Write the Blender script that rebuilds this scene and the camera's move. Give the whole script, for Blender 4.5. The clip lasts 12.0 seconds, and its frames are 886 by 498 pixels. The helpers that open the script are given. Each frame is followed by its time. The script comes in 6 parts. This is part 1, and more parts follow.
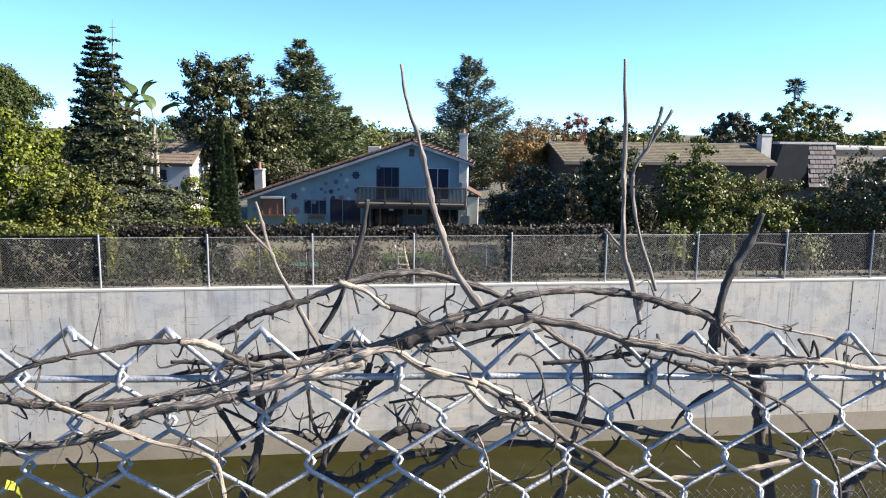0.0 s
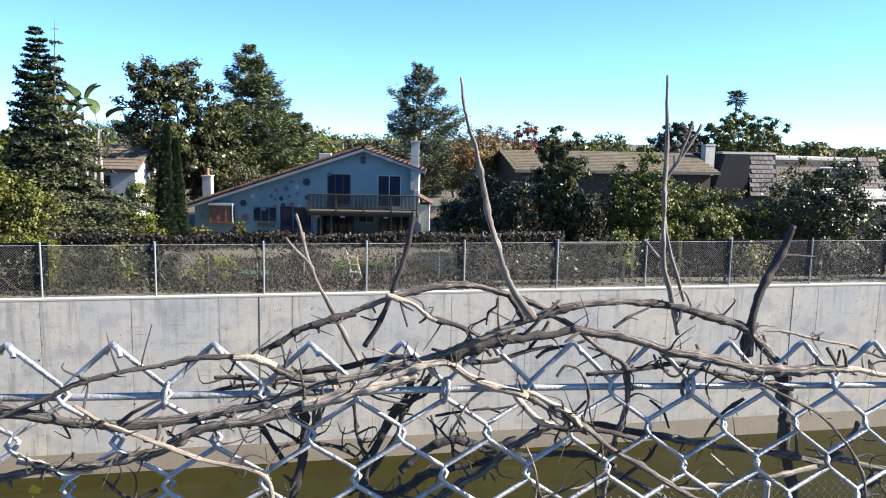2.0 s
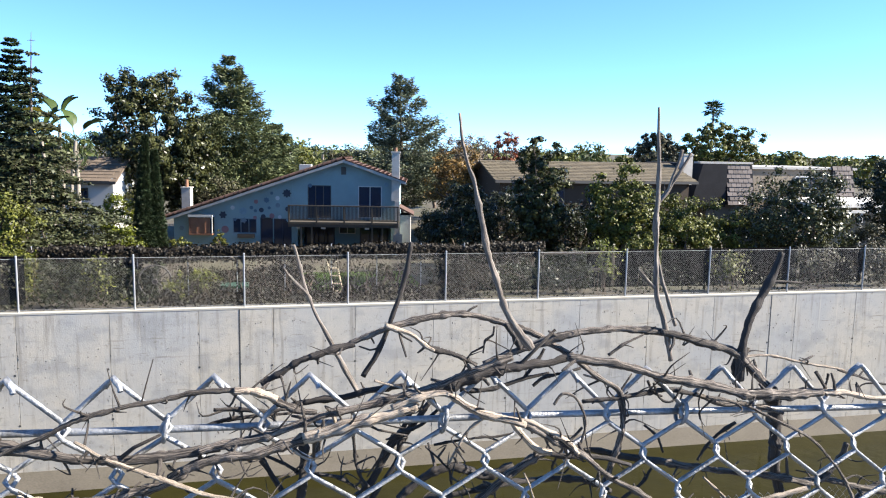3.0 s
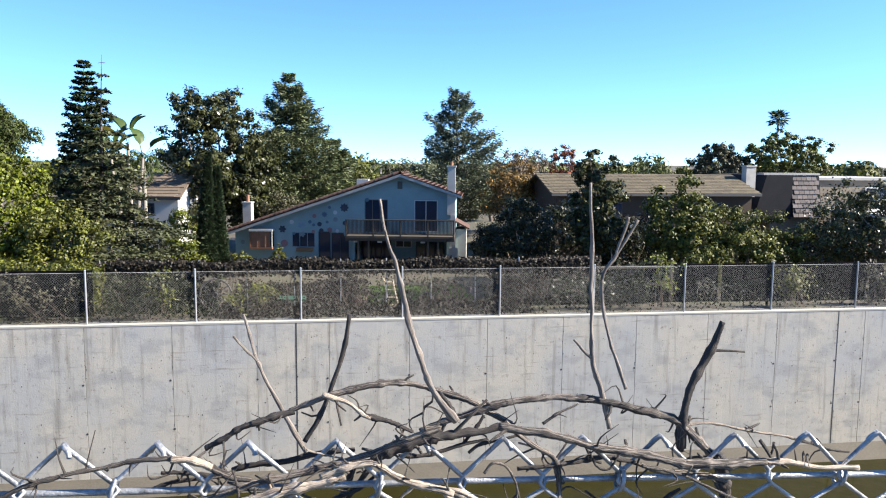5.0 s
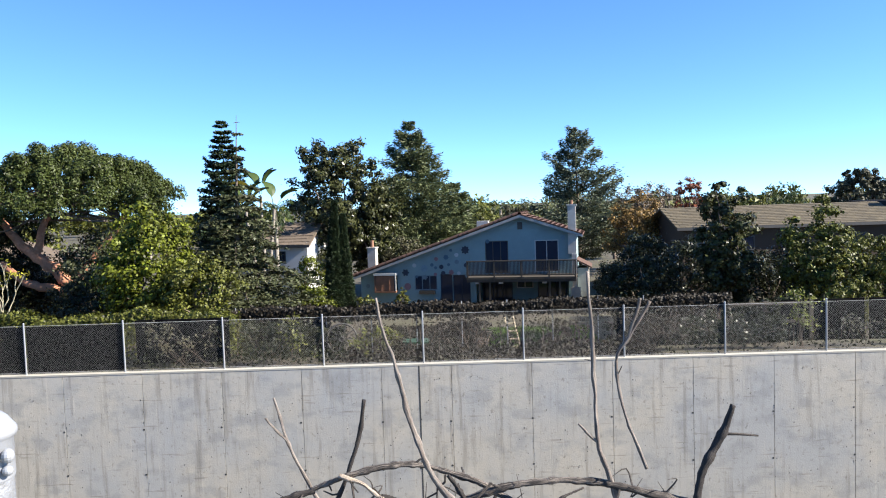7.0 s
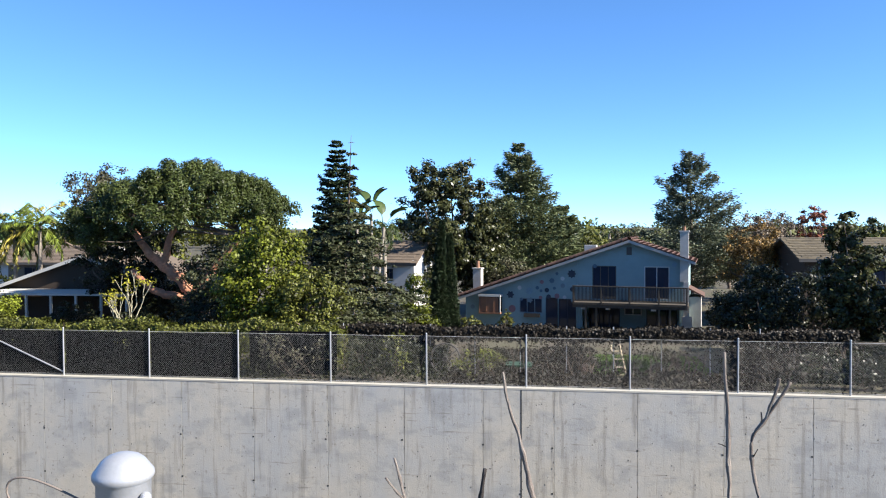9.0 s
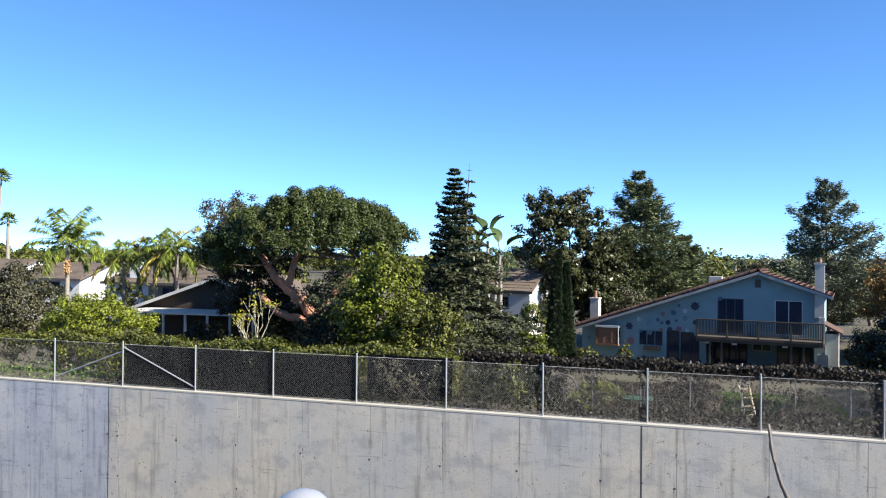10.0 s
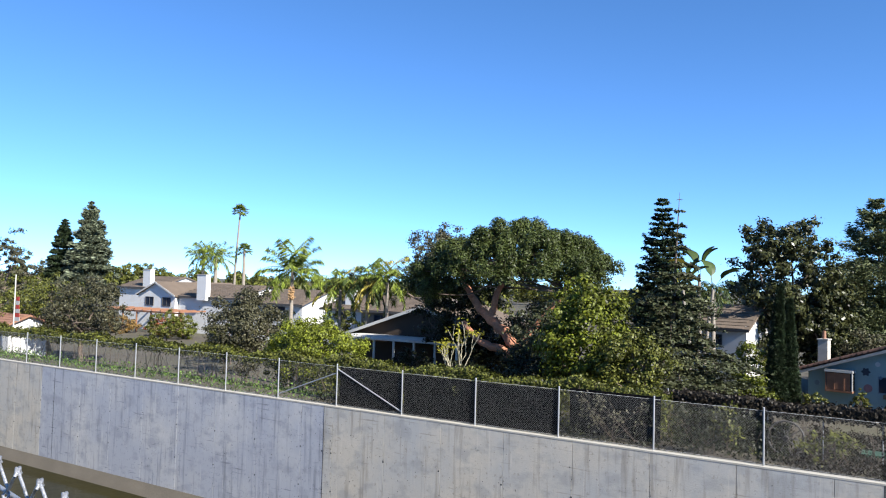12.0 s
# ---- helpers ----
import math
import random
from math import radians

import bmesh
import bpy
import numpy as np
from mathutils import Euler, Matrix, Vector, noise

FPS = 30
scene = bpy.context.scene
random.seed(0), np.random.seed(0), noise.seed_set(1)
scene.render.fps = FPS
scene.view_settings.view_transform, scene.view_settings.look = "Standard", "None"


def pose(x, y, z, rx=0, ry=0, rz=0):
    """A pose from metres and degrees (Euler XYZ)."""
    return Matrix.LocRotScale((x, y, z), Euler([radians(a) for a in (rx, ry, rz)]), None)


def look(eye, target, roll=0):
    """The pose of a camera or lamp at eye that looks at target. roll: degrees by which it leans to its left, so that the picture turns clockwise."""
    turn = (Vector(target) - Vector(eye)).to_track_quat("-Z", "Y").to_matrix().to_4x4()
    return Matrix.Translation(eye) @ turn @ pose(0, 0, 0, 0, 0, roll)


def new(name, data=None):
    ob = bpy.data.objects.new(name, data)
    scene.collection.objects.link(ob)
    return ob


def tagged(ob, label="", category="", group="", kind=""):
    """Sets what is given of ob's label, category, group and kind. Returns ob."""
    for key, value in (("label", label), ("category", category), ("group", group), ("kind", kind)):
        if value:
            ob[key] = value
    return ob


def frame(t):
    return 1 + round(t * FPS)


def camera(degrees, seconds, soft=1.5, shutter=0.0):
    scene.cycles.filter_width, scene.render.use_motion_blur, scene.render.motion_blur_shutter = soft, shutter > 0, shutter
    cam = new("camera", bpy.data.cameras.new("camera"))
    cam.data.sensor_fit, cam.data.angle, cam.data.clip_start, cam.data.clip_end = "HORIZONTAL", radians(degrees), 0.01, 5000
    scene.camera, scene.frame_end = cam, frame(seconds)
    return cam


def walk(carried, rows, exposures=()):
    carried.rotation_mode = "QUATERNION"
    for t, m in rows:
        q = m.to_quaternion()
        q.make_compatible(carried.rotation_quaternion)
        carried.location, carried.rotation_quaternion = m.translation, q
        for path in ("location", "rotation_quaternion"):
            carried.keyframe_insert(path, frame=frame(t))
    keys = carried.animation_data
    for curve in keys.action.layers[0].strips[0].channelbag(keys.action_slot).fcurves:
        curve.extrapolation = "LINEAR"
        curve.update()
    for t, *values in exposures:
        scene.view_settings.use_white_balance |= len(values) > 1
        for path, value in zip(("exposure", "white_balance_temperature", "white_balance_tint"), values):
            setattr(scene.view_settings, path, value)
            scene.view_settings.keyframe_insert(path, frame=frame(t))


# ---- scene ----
cam = camera(60.2, 12.0, 1.1)

PATH = [
    (0, (7.013, -23.038, 4.71), (7.274, -21.079, 4.403), 0.7),
    (0.5, (7.003, -23.038, 4.712), (7.278, -21.08, 4.411), 1.1),
    (1, (6.988, -23.036, 4.714), (7.289, -21.081, 4.416), 1.2),
    (1.5, (6.965, -23.03, 4.711), (7.305, -21.081, 4.414), 1.1),
    (2, (6.935, -23.025, 4.713), (7.324, -21.084, 4.427), 1.2),
    (2.5, (6.918, -23.026, 4.719), (7.359, -21.094, 4.449), 1.0),
    (4.5, (6.978, -23.047, 4.775), (7.332, -21.092, 4.539), 0.9),
    (5, (7.018, -23.066, 4.786), (7.309, -21.0995, 4.559), 0.5),
    (5.5, (7.05, -23.088, 4.796), (7.268, -21.111, 4.578), 0.2),
    (6, (7.076, -23.107, 4.81), (7.195, -21.119, 4.621), -0.9),
    (6.5, (7.104, -23.111, 4.824), (7.137, -21.117, 4.669), -1.4),
    (7, (7.122, -23.112, 4.834), (7.096, -21.116, 4.716), -1.9),
    (9, (7.102, -23.106, 4.878), (6.802, -21.13, 4.819), -0.3),
    (9.5, (7.08, -23.121, 4.894), (6.638, -21.17, 4.865), 0.1),
    (10, (6.998, -23.034, 4.87), (6.406, -21.124, 4.883), 0.5),
    (10.5, (6.935, -22.939, 4.841), (6.169, -21.092, 4.877), 1.0),
    (11, (6.902, -22.879, 4.821), (5.99, -21.1, 4.877), 1.0),
    (11.5, (6.881, -22.842, 4.809), (5.868, -21.119, 4.882), 1.2),
    (12, (6.866, -22.819, 4.8), (5.797, -21.131, 4.889), 1.5),
]
walk(cam, [(t, look(eye, target, roll)) for t, eye, target, roll in PATH],
     [(0, 1.84, 6700, 10), (2.5, 1.84, 6700, 10), (5.5, 1.71, 6650, 10), (7, 1.58, 6600, 10), (9.5, 1.47, 6550, 10), (12, 1.30, 6350, 10)])

# ---- world, sun ----
world = bpy.data.worlds.new("sky")
scene.world = world
world.use_nodes = True
wn = world.node_tree.nodes
sky = wn.new("ShaderNodeTexSky")
sky.sky_type = "NISHITA"
sky.sun_disc = False
SUN_DIR = Vector((0.81, -0.20, 0.56)).normalized()
sky.sun_elevation = math.asin(SUN_DIR.z)
sky.sun_rotation = math.atan2(SUN_DIR.x, SUN_DIR.y)
sky.altitude = 0
sky.air_density = 0.55
sky.dust_density = 0.0
sky.ozone_density = 5.0
wn["Background"].inputs["Strength"].default_value = 0.115
vivid = wn.new("ShaderNodeHueSaturation")
vivid.inputs["Hue"].default_value = 0.4985
vivid.inputs["Saturation"].default_value = 1.1
# a haze-free horizon: the dome is read a few degrees higher than it lies
dome = wn.new("ShaderNodeTexCoord")
raised = wn.new("ShaderNodeVectorMath")
raised.inputs[1].default_value = (0, 0, 0.042)
world.node_tree.links.new(dome.outputs["Generated"], raised.inputs[0])
world.node_tree.links.new(raised.outputs["Vector"], sky.inputs["Vector"])
world.node_tree.links.new(sky.outputs["Color"], vivid.inputs["Color"])
world.node_tree.links.new(vivid.outputs["Color"], wn["Background"].inputs["Color"])
sun = new("sun", bpy.data.lights.new("sun", "SUN"))
sun.data.energy = 5.0
sun.data.angle = radians(0.55)
sun.data.color = (1.0, 0.95, 0.87)
sun.matrix_world = look(SUN_DIR * 100, (0, 0, 0))

# ---- materials ----
def mat(name, color, rough=0.8, vary=0.25, scale=3.0, bump=0.15, metallic=0.0, fine=40.0, island=0.0, random_ob=0.0,
        stain=None, stain_scale=0.6, stain_amount=0.4, translucent=0.0, spec=0.5, stretch=(1, 1, 1), dist=0.01, coord="Object", stain_range=(0.45, 0.72)):
    m = bpy.data.materials.new(name)
    m.use_nodes = True
    nt = m.node_tree
    n, l = nt.nodes, nt.links
    b = n["Principled BSDF"]
    tc = n.new("ShaderNodeTexCoord")
    mp = n.new("ShaderNodeMapping")
    mp.inputs["Scale"].default_value = stretch
    l.new(tc.outputs[coord], mp.inputs["Vector"])
    n1 = n.new("ShaderNodeTexNoise")
    n1.inputs["Scale"].default_value = scale
    n1.inputs["Detail"].default_value = 6
    n2 = n.new("ShaderNodeTexNoise")
    n2.inputs["Scale"].default_value = fine
    n2.inputs["Detail"].default_value = 4
    for q in (n1, n2):
        l.new(mp.outputs["Vector"], q.inputs["Vector"])
    add = n.new("ShaderNodeMath")
    add.operation = "ADD"
    l.new(n1.outputs["Fac"], add.inputs[0])
    l.new(n2.outputs["Fac"], add.inputs[1])
    rng = n.new("ShaderNodeMapRange")
    rng.inputs["From Min"].default_value = 0.6
    rng.inputs["From Max"].default_value = 1.4
    rng.inputs["To Min"].default_value = 1 - vary
    rng.inputs["To Max"].default_value = 1 + vary
    l.new(add.outputs[0], rng.inputs["Value"])
    value = rng.outputs["Result"]
    if island or random_ob:
        src = n.new("ShaderNodeNewGeometry").outputs["Random Per Island"] if island else n.new("ShaderNodeObjectInfo").outputs["Random"]
        amount = island or random_ob
        r2 = n.new("ShaderNodeMapRange")
        r2.inputs["To Min"].default_value = 1 - amount
        r2.inputs["To Max"].default_value = 1 + amount
        l.new(src, r2.inputs["Value"])
        mul = n.new("ShaderNodeMath")
        mul.operation = "MULTIPLY"
        l.new(value, mul.inputs[0])
        l.new(r2.outputs["Result"], mul.inputs[1])
        value = mul.outputs[0]
    hsv = n.new("ShaderNodeHueSaturation")
    hsv.inputs["Color"].default_value = (*color, 1)
    l.new(value, hsv.inputs["Value"])
    out = hsv.outputs["Color"]
    if stain:
        n3 = n.new("ShaderNodeTexNoise")
        n3.inputs["Scale"].default_value = stain_scale
        n3.inputs["Detail"].default_value = 8
        n3.inputs["Roughness"].default_value = 0.65
        l.new(mp.outputs["Vector"], n3.inputs["Vector"])
        r3 = n.new("ShaderNodeMapRange")
        r3.inputs["From Min"].default_value = stain_range[0]
        r3.inputs["From Max"].default_value = stain_range[1]
        r3.inputs["To Max"].default_value = stain_amount
        l.new(n3.outputs["Fac"], r3.inputs["Value"])
        mix = n.new("ShaderNodeMix")
        mix.data_type = "RGBA"
        l.new(r3.outputs["Result"], mix.inputs["Factor"])
        l.new(out, mix.inputs["A"])
        mix.inputs["B"].default_value = (*stain, 1)
        out = mix.outputs["Result"]
    l.new(out, b.inputs["Base Color"])
    b.inputs["Roughness"].default_value = rough
    b.inputs["Metallic"].default_value = metallic
    b.inputs["Specular IOR Level"].default_value = spec
    if bump:
        bp = n.new("ShaderNodeBump")
        bp.inputs["Strength"].default_value = bump
        bp.inputs["Distance"].default_value = dist
        l.new(add.outputs[0], bp.inputs["Height"])
        l.new(bp.outputs["Normal"], b.inputs["Normal"])
    if translucent:
        tr = n.new("ShaderNodeBsdfTranslucent")
        l.new(out, tr.inputs["Color"])
        mx = n.new("ShaderNodeMixShader")
        mx.inputs["Fac"].default_value = translucent
        l.new(b.outputs[0], mx.inputs[1])
        l.new(tr.outputs[0], mx.inputs[2])
        l.new(mx.outputs[0], n["Material Output"].inputs["Surface"])
    return m


def leaf(name, color, island=0.75, gloss=0.5, translucent=0.1):
    return mat(name, color, rough=gloss, vary=0.35, scale=0.9, fine=6.0, bump=0, island=island, translucent=translucent, spec=0.22)


M = {}
def concrete_mat(name, pale, cool, dark, cool_at):
    """Cast concrete: broad warm and cool blotches, drips from the top, lift lines, mottling and pits, in world space."""
    m = mat(name, pale, 0.9, 0.10, 2.6, 0.3, fine=30, dist=0.015)
    nt = m.node_tree
    n, l = nt.nodes, nt.links
    b = n["Principled BSDF"]
    col = b.inputs["Base Color"].links[0].from_socket
    where = n.new("ShaderNodeNewGeometry").outputs["Position"]
    # size and stretch, threshold low and high, amount, colour
    layers = ((0.32, (1, 1, 0.8), cool_at - 0.08, cool_at + 0.12, 0.85, cool),
              (1.1, (1, 1, 1.6), 0.50, 0.63, 0.55, tuple(c * 0.72 for c in cool)),
              (5.0, (1, 1, 0.07), 0.54, 0.70, 0.6, dark),
              (9.0, (1, 1, 0.05), 0.60, 0.72, 0.45, tuple(min(c * 1.22, 0.8) for c in pale)),
              (7.0, (1, 1, 0.8), 0.58, 0.70, 0.6, dark),
              (2.2, (0.35, 1, 5.0), 0.63, 0.70, 0.6, dark))
    for size, stretch, lo, hi, amount, tint in layers:
        mp = n.new("ShaderNodeMapping")
        mp.inputs["Scale"].default_value = stretch
        mp.inputs["Location"].default_value = (size * 3.7, 0, size * 1.9)
        l.new(where, mp.inputs["Vector"])
        q = n.new("ShaderNodeTexNoise")
        q.inputs["Scale"].default_value = size
        q.inputs["Detail"].default_value = 8
        q.inputs["Roughness"].default_value = 0.6
        l.new(mp.outputs["Vector"], q.inputs["Vector"])
        r = n.new("ShaderNodeMapRange")
        r.inputs["From Min"].default_value = lo
        r.inputs["From Max"].default_value = hi
        r.inputs["To Max"].default_value = amount
        l.new(q.outputs["Fac"], r.inputs["Value"])
        mx = n.new("ShaderNodeMix")
        mx.data_type = "RGBA"
        l.new(r.outputs["Result"], mx.inputs["Factor"])
        l.new(col, mx.inputs["A"])
        mx.inputs["B"].default_value = (*tint, 1)
        col = mx.outputs["Result"]
    l.new(col, b.inputs["Base Color"])
    return m


M["concrete"] = concrete_mat("concrete", (0.47, 0.431, 0.362), (0.37, 0.373, 0.366), (0.193, 0.173, 0.146), 0.5)
M["concrete_blue"] = concrete_mat("concrete_blue", (0.46, 0.455, 0.445), (0.33, 0.348, 0.395), (0.12, 0.128, 0.155), 0.42)
M["concrete_top"] = mat("concrete_top", (0.4004, 0.3735, 0.3157), 0.9, 0.15, 2, 0.3)
M["concrete_wet"] = mat("concrete_wet", (0.1386, 0.1193, 0.0909), 0.8, 0.25, 0.8, 0.4, fine=14, stain=(0.128, 0.112, 0.08), stretch=(1, 1, 2))
M["joint"] = mat("joint", (0.05, 0.05, 0.05), 0.9)
# Weathered zinc; its dark mottling also carries the vines' shadows on the wire.
M["galv"] = mat("galv", (0.30, 0.305, 0.315), 0.45, 0.25, 60, 0.25, metallic=0.45, fine=400, stain=(0.104, 0.104, 0.1), stain_scale=38, stain_amount=0.75, stain_range=(0.5, 0.62))
M["galv_far"] = mat("galv_far", (0.3234, 0.3311, 0.3388), 0.5, 0.15, 3, 0.0, metallic=0.35)
M["wire_far"] = mat("wire_far", (0.17, 0.17, 0.165), 0.55, 0.15, 3, 0.0, metallic=0.2)
M["cap_paint"] = mat("cap_paint", (0.3388, 0.3465, 0.3619), 0.42, 0.08, 40, 0.03, metallic=0.3, fine=300)
M["screen"] = mat("screen", (0.007, 0.007, 0.0075), 0.98, 0.3, 2, 0.2, fine=60, spec=0.05)
M["bark_vine"] = mat("bark_vine", (0.175, 0.146, 0.122), 0.85, 0.5, 1.0, 1.0, fine=3.4, stain=(0.028, 0.022, 0.019), stain_scale=0.9, stain_amount=0.95, stain_range=(0.45, 0.54), random_ob=0.35,
                     stretch=(9, 42, 1), dist=0.0014, coord="UV")
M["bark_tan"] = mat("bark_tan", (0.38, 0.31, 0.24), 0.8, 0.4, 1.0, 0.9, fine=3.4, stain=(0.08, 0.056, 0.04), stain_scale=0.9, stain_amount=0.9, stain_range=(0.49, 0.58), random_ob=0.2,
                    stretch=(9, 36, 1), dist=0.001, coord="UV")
M["bark_shoot"] = mat("bark_shoot", (0.1155, 0.0924, 0.077), 0.8, 0.4, 1.0, 0.7, fine=3.0, stain=(0.288, 0.248, 0.208), stain_scale=0.7, stain_amount=0.85, stain_range=(0.47, 0.62), random_ob=0.3,
                      stretch=(7, 50, 1), dist=0.0008, coord="UV")
# Near-black vine bark; the shade on these stems is put into its colour.
M["bark_shaded"] = mat("bark_shaded", (0.03, 0.024, 0.021), 0.8, 0.5, 1.0, 0.9, fine=3.0, stain=(0.12, 0.1, 0.084), stain_scale=0.8, stain_amount=0.7, stain_range=(0.55, 0.66),
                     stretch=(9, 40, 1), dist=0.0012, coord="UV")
M["shingle_grey"] = mat("shingle_grey", (0.1155, 0.0963, 0.0886), 0.9, 0.2, 1, 0.4, fine=18, island=0.25)
M["bark"] = mat("bark", (0.1232, 0.0924, 0.0693), 0.9, 0.4, 3, 0.6, fine=20, dist=0.03)
M["bark_red"] = mat("bark_red", (0.4312, 0.1925, 0.1078), 0.85, 0.4, 2.5, 0.8, fine=9, stain=(0.16, 0.08, 0.056), stain_scale=2, stain_amount=0.5, dist=0.04)
M["bark_pale"] = mat("bark_pale", (0.308, 0.2772, 0.1848), 0.85, 0.25, 4, 0.5, fine=20)
M["bark_palm"] = mat("bark_palm", (0.231, 0.2002, 0.1617), 0.9, 0.3, 2, 0.5, fine=14, stretch=(1, 1, 4))
M["leaf_lime"] = leaf("leaf_lime", (0.086, 0.1, 0.0095))
M["leaf_green"] = leaf("leaf_green", (0.0808, 0.0857, 0.0154))
M["leaf_dark"] = leaf("leaf_dark", (0.0211, 0.0245, 0.01), gloss=0.4)
M["leaf_magnolia"] = leaf("leaf_magnolia", (0.0439, 0.0468, 0.0164), gloss=0.35, translucent=0.1)
M["leaf_olive"] = leaf("leaf_olive", (0.0585, 0.0556, 0.0293))
M["leaf_brown"] = leaf("leaf_brown", (0.165, 0.1, 0.03))
M["leaf_red"] = leaf("leaf_red", (0.19, 0.06, 0.03))
M["leaf_bare"] = leaf("leaf_bare", (0.1463, 0.1155, 0.0847))
# Creeper leaves held extra dark: the shadows among them are put into both colours.
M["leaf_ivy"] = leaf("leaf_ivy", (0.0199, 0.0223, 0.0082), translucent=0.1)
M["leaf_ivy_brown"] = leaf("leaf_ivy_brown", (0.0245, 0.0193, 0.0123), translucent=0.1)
M["leaf_hedge"] = leaf("leaf_hedge", (0.1232, 0.1424, 0.0139))
M["needle_pine"] = leaf("needle_pine", (0.098, 0.114, 0.05))
M["needle_stone"] = leaf("needle_stone", (0.048, 0.0615, 0.0152), island=0.6)
M["needle_grey"] = leaf("needle_grey", (0.105, 0.12, 0.074))
M["needle_cedar"] = leaf("needle_cedar", (0.0502, 0.0555, 0.0258))
M["needle_dark"] = leaf("needle_dark", (0.0264, 0.0398, 0.0176))
M["frond"] = leaf("frond", (0.13, 0.165, 0.024), gloss=0.45)
M["frond_yellow"] = leaf("frond_yellow", (0.26, 0.22, 0.04), gloss=0.45)
M["frond_dark"] = leaf("frond_dark", (0.0385, 0.0577, 0.0154), gloss=0.45)
M["leaf_autumn_yellow"] = leaf("leaf_autumn_yellow", (0.2002, 0.1848, 0.0154))
M["grass"] = leaf("grass", (0.077, 0.1309, 0.0231))
M["soil"] = mat("soil", (0.0732, 0.0601, 0.04), 0.95, 0.4, 0.5, 0.6, fine=5, stain=(0.064, 0.068, 0.024), stain_scale=0.25, stain_amount=0.8, dist=0.05)
M["stucco_blue"] = mat("stucco_blue", (0.205, 0.30, 0.31), 0.9, 0.12, 0.8, 0.3, fine=60, stain=(0.144, 0.2, 0.204), stain_scale=0.5, stain_amount=0.4)
M["stucco_white"] = mat("stucco_white", (0.6006, 0.5929, 0.5698), 0.9, 0.08, 0.6, 0.3, fine=50)
M["stucco_tan"] = mat("stucco_tan", (0.1848, 0.1502, 0.1116), 0.9, 0.12, 0.6, 0.3, fine=50)
M["stucco_cream"] = mat("stucco_cream", (0.231, 0.1925, 0.1386), 0.9, 0.1, 0.6, 0.3, fine=50)
M["stucco_brown"] = mat("stucco_brown", (0.0477, 0.0323, 0.0216), 0.9, 0.12, 0.6, 0.3, fine=50)
M["trim_white"] = mat("trim_white", (0.4774, 0.462, 0.4235), 0.7, 0.1, 2, 0.1)
M["fascia"] = mat("fascia", (0.3234, 0.308, 0.2849), 0.8, 0.15, 2, 0.1)
M["tile_red"] = mat("tile_red", (0.1155, 0.0577, 0.04), 0.85, 0.3, 2, 0.4, fine=25, random_ob=0.3, stain=(0.08, 0.052, 0.04), stain_scale=1.5, stain_amount=0.7)
M["tile_brown"] = mat("tile_brown", (0.0963, 0.0755, 0.0447), 0.85, 0.2, 1, 0.4, fine=18, island=0.25, stain=(0.06, 0.048, 0.032), stain_scale=0.4, stain_amount=0.7)
M["shingle"] = mat("shingle", (0.127, 0.0939, 0.0655), 0.9, 0.2, 1, 0.4, fine=18, island=0.15)
M["shingle_dark"] = mat("shingle_dark", (0.0231, 0.0231, 0.0254), 0.9, 0.25, 1, 0.4, fine=18, island=0.25, spec=0.1)
M["glass"] = mat("glass", (0.02, 0.03, 0.05), 0.06, 0.1, 0.5, 0.0, spec=0.4)
M["frame_dark"] = mat("frame_dark", (0.06, 0.055, 0.05), 0.6, 0.1)
M["frame_white"] = mat("frame_white", (0.462, 0.462, 0.4466), 0.6, 0.1)
M["wood_rail"] = mat("wood_rail", (0.062, 0.05, 0.036), 0.8, 0.3, 2, 0.4, fine=30, random_ob=0.2, stretch=(1, 1, 0.3))
M["wood_bay"] = mat("wood_bay", (0.2156, 0.1001, 0.0539), 0.7, 0.25, 2, 0.3, fine=25)
M["chimney"] = mat("chimney", (0.4312, 0.4004, 0.3542), 0.9, 0.12, 1.5, 0.3, fine=40, stain=(0.24, 0.216, 0.192), stain_scale=1.3, stain_amount=0.5)
M["interior"] = mat("interior", (0.03, 0.035, 0.045), 0.9, 0.2)
M["terracotta"] = mat("terracotta", (0.231, 0.1155, 0.0693), 0.8, 0.2)
M["fruit_orange"] = mat("fruit_orange", (0.36, 0.22, 0.10), 0.7, 0.3)
M["red"] = mat("red", (0.4235, 0.0385, 0.0231), 0.6, 0.15)
M["blue_cover"] = mat("blue_cover", (0.0231, 0.1694, 0.3234), 0.6, 0.2)
M["green_mat"] = mat("green_mat", (0.0154, 0.0539, 0.027), 0.7, 0.2)
M["pale_wood"] = mat("pale_wood", (0.462, 0.385, 0.2618), 0.7, 0.2)
for key, col in dict(a=(0.07, 0.12, 0.17), b=(0.17, 0.26, 0.31), c=(0.40, 0.44, 0.46), d=(0.22, 0.12, 0.13), e=(0.025, 0.035, 0.055), f=(0.14, 0.19, 0.22)).items():
    M["disc_" + key] = mat("disc_" + key, col, 0.7, 0.2, 4, 0.2)

# water: murky olive, small ripples
wm = mat("canal_water", (0.017, 0.0155, 0.003), 0.08, 0.25, 0.35, 0.35, fine=2.2, dist=0.05, spec=0.07)
M["water"] = wm


